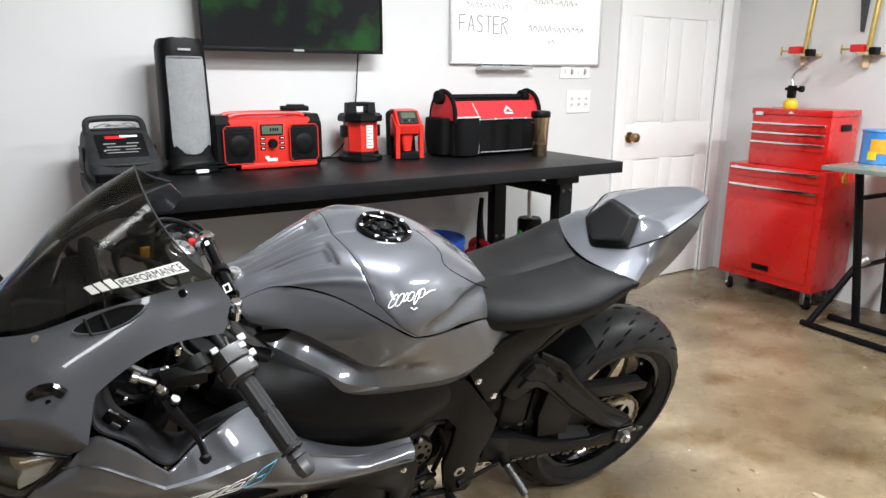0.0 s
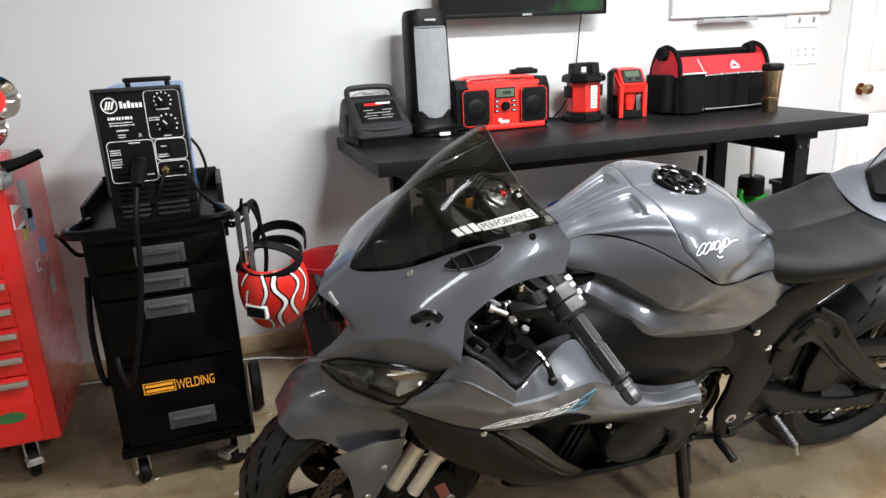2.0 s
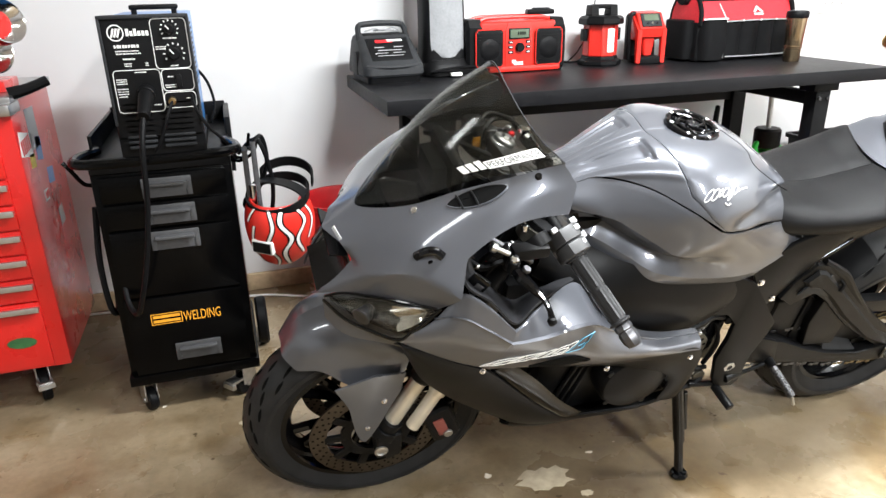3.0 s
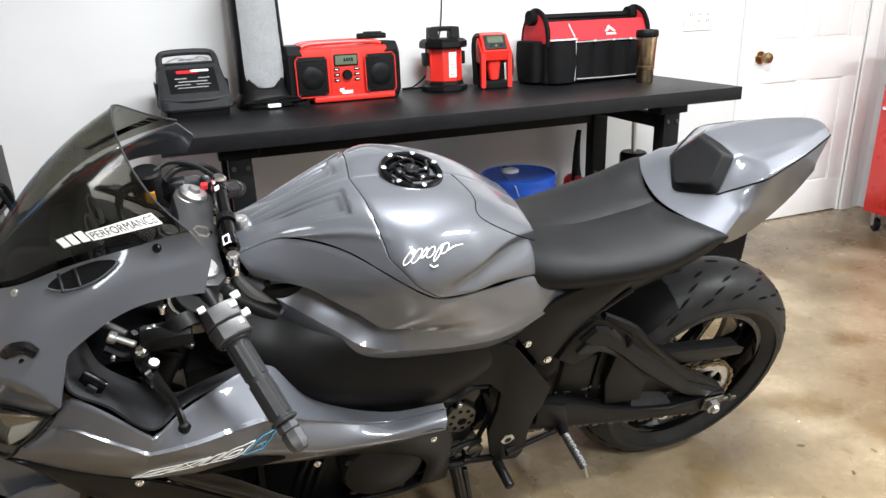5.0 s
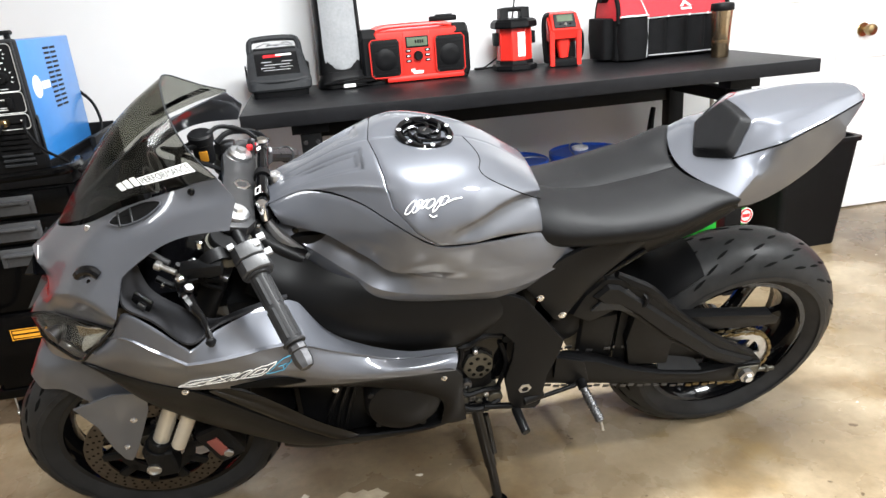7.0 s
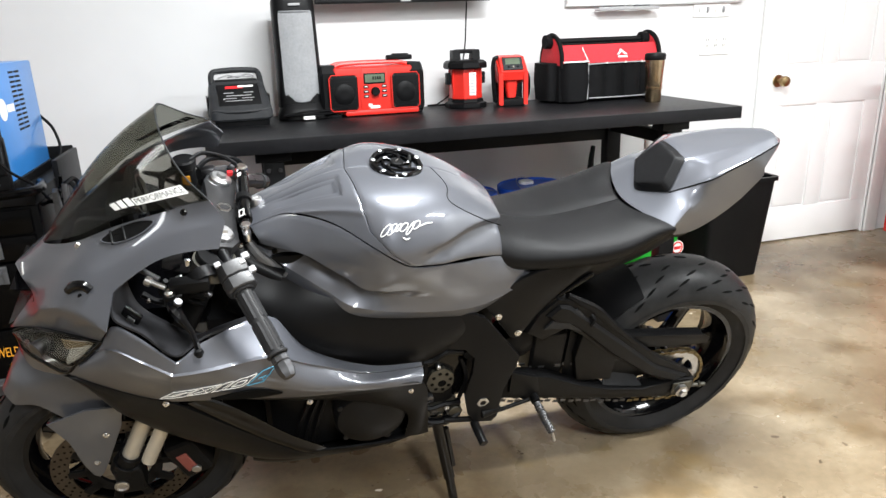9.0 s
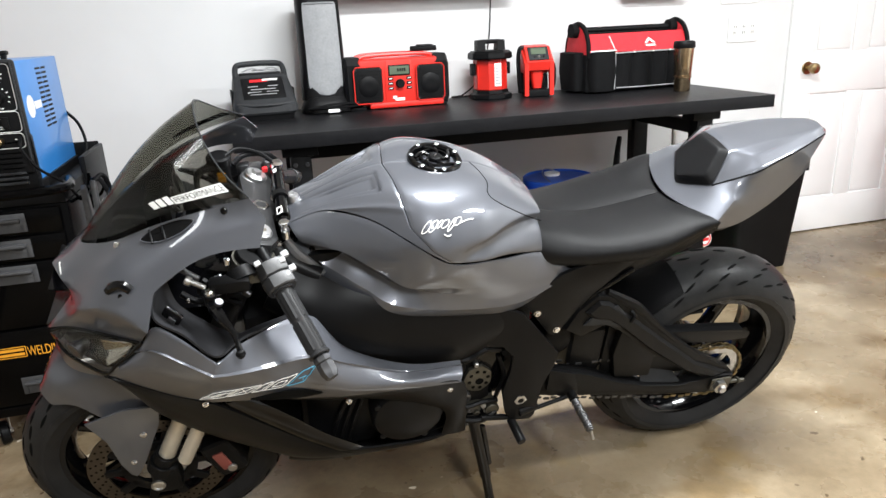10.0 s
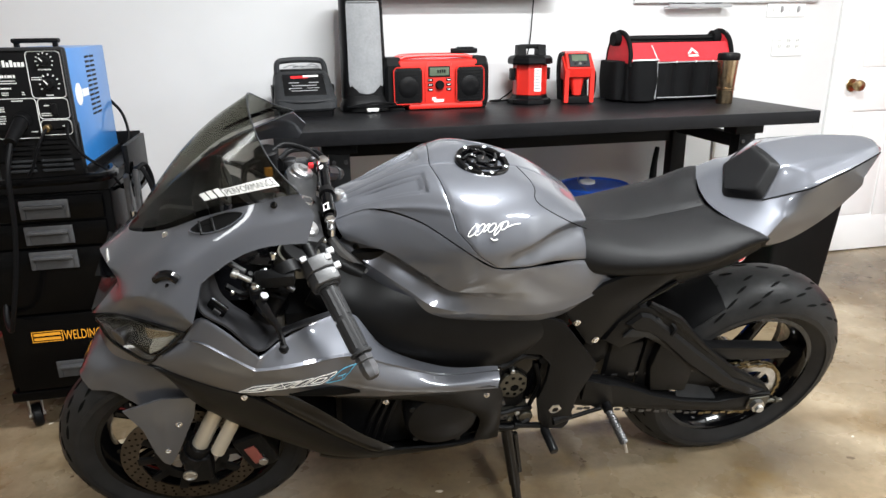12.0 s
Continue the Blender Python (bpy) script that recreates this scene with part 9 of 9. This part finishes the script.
P("swingarm_bridge", box(1.0, -0.117, 0.40, 1.10, 0.117, 0.56, 0.02, 3), CAST)
HUG = Surface([[(WB + (RR + 0.022) * math.cos(a), y * w, RR + (RR + 0.022 - 0.03 * (y / 0.1) ** 2) * math.sin(a)) for y in (-0.10, -0.06, 0.0, 0.06, 0.10)] for a, w in ((2.0, 0.9), (2.25, 1.0), (2.5, 1.0), (2.75, 0.95), (2.95, 0.9))])
P("rear_hugger", sheet(outward(HUG(*S(lin(0, 1, 20), lin(0, 1, 16)))), 0.004), MBLK, None, "matt black rear hugger")
P("shock_spring", join(tube([(0.985 + 0.034 * math.cos(t), 0.03 + 0.034 * math.sin(t), 0.48 + 0.0045 * t) for t in lin(0, 2 * math.pi * 6, 90)], 0.006, 150, 6), rod((0.985, 0.03, 0.45), (0.985, 0.03, 0.68), 0.02)), RED2, None, "red rear shock spring")
rear = P("rearset", join(plate([(0.93, 0.50), (1.0, 0.47), (1.02, 0.40), (0.985, 0.385), (0.93, 0.43)], 0.012, Matrix.Translation((0, -0.158, 0)) @ SIDE, 0.003), rod((1.0, -0.16, 0.405), (1.0, -0.19, 0.40), 0.012)), CAST, None, "black rearset bracket")
peg0, peg1 = Vector((1.0, -0.188, 0.40)), Vector((1.018, -0.262, 0.365))
P("foot_peg", rod(peg0, peg1, 0.0095, seg=14), DSTEEL, rear, "knurled dark steel foot peg")
for t in lin(0.12, 0.92, 11):
    P("peg_rib", rod(peg0 + (peg1 - peg0) * t, peg0 + (peg1 - peg0) * (t + 0.035), 0.0118, seg=10, bev=0.002), DSTEEL, rear)
P("peg_feeler", rod(peg1, peg1 + Vector((0.004, -0.012, -0.02)), 0.004), STEEL, rear)
P("shift_rod", join(rod((0.985, -0.175, 0.40), (0.84, -0.185, 0.375), 0.0055), rod((0.84, -0.185, 0.375), (0.76, -0.18, 0.385), 0.0075), rod((0.90, -0.185, 0.405), (0.85, -0.195, 0.40), 0.012), rod((0.835, -0.19, 0.372), (0.842, -0.255, 0.362), 0.011)), MBLK, rear, "black gear shift linkage")
ks = P("side_stand", join(rod((0.745, -0.165, 0.375), (0.775, -0.215, 0.20), 0.015), rod((0.775, -0.215, 0.20), (0.79, -0.243, 0.098), 0.012), box(0.71, -0.175, 0.355, 0.78, -0.145, 0.395, 0.008), rod((0.768, -0.175, 0.35), (0.785, -0.206, 0.235), 0.007)), GBLK, None, "black side stand on the floor")
P("stand_foot", moved(lathe([(0.0, -0.006), (0.022, -0.006), (0.024, 0.0), (0.02, 0.008), (0.0, 0.01)], seg=20), Matrix.Translation((0.792, -0.246, 0.0885)) @ Matrix.Rotation(radians(-18.15), 4, "X")), GBLK, ks)
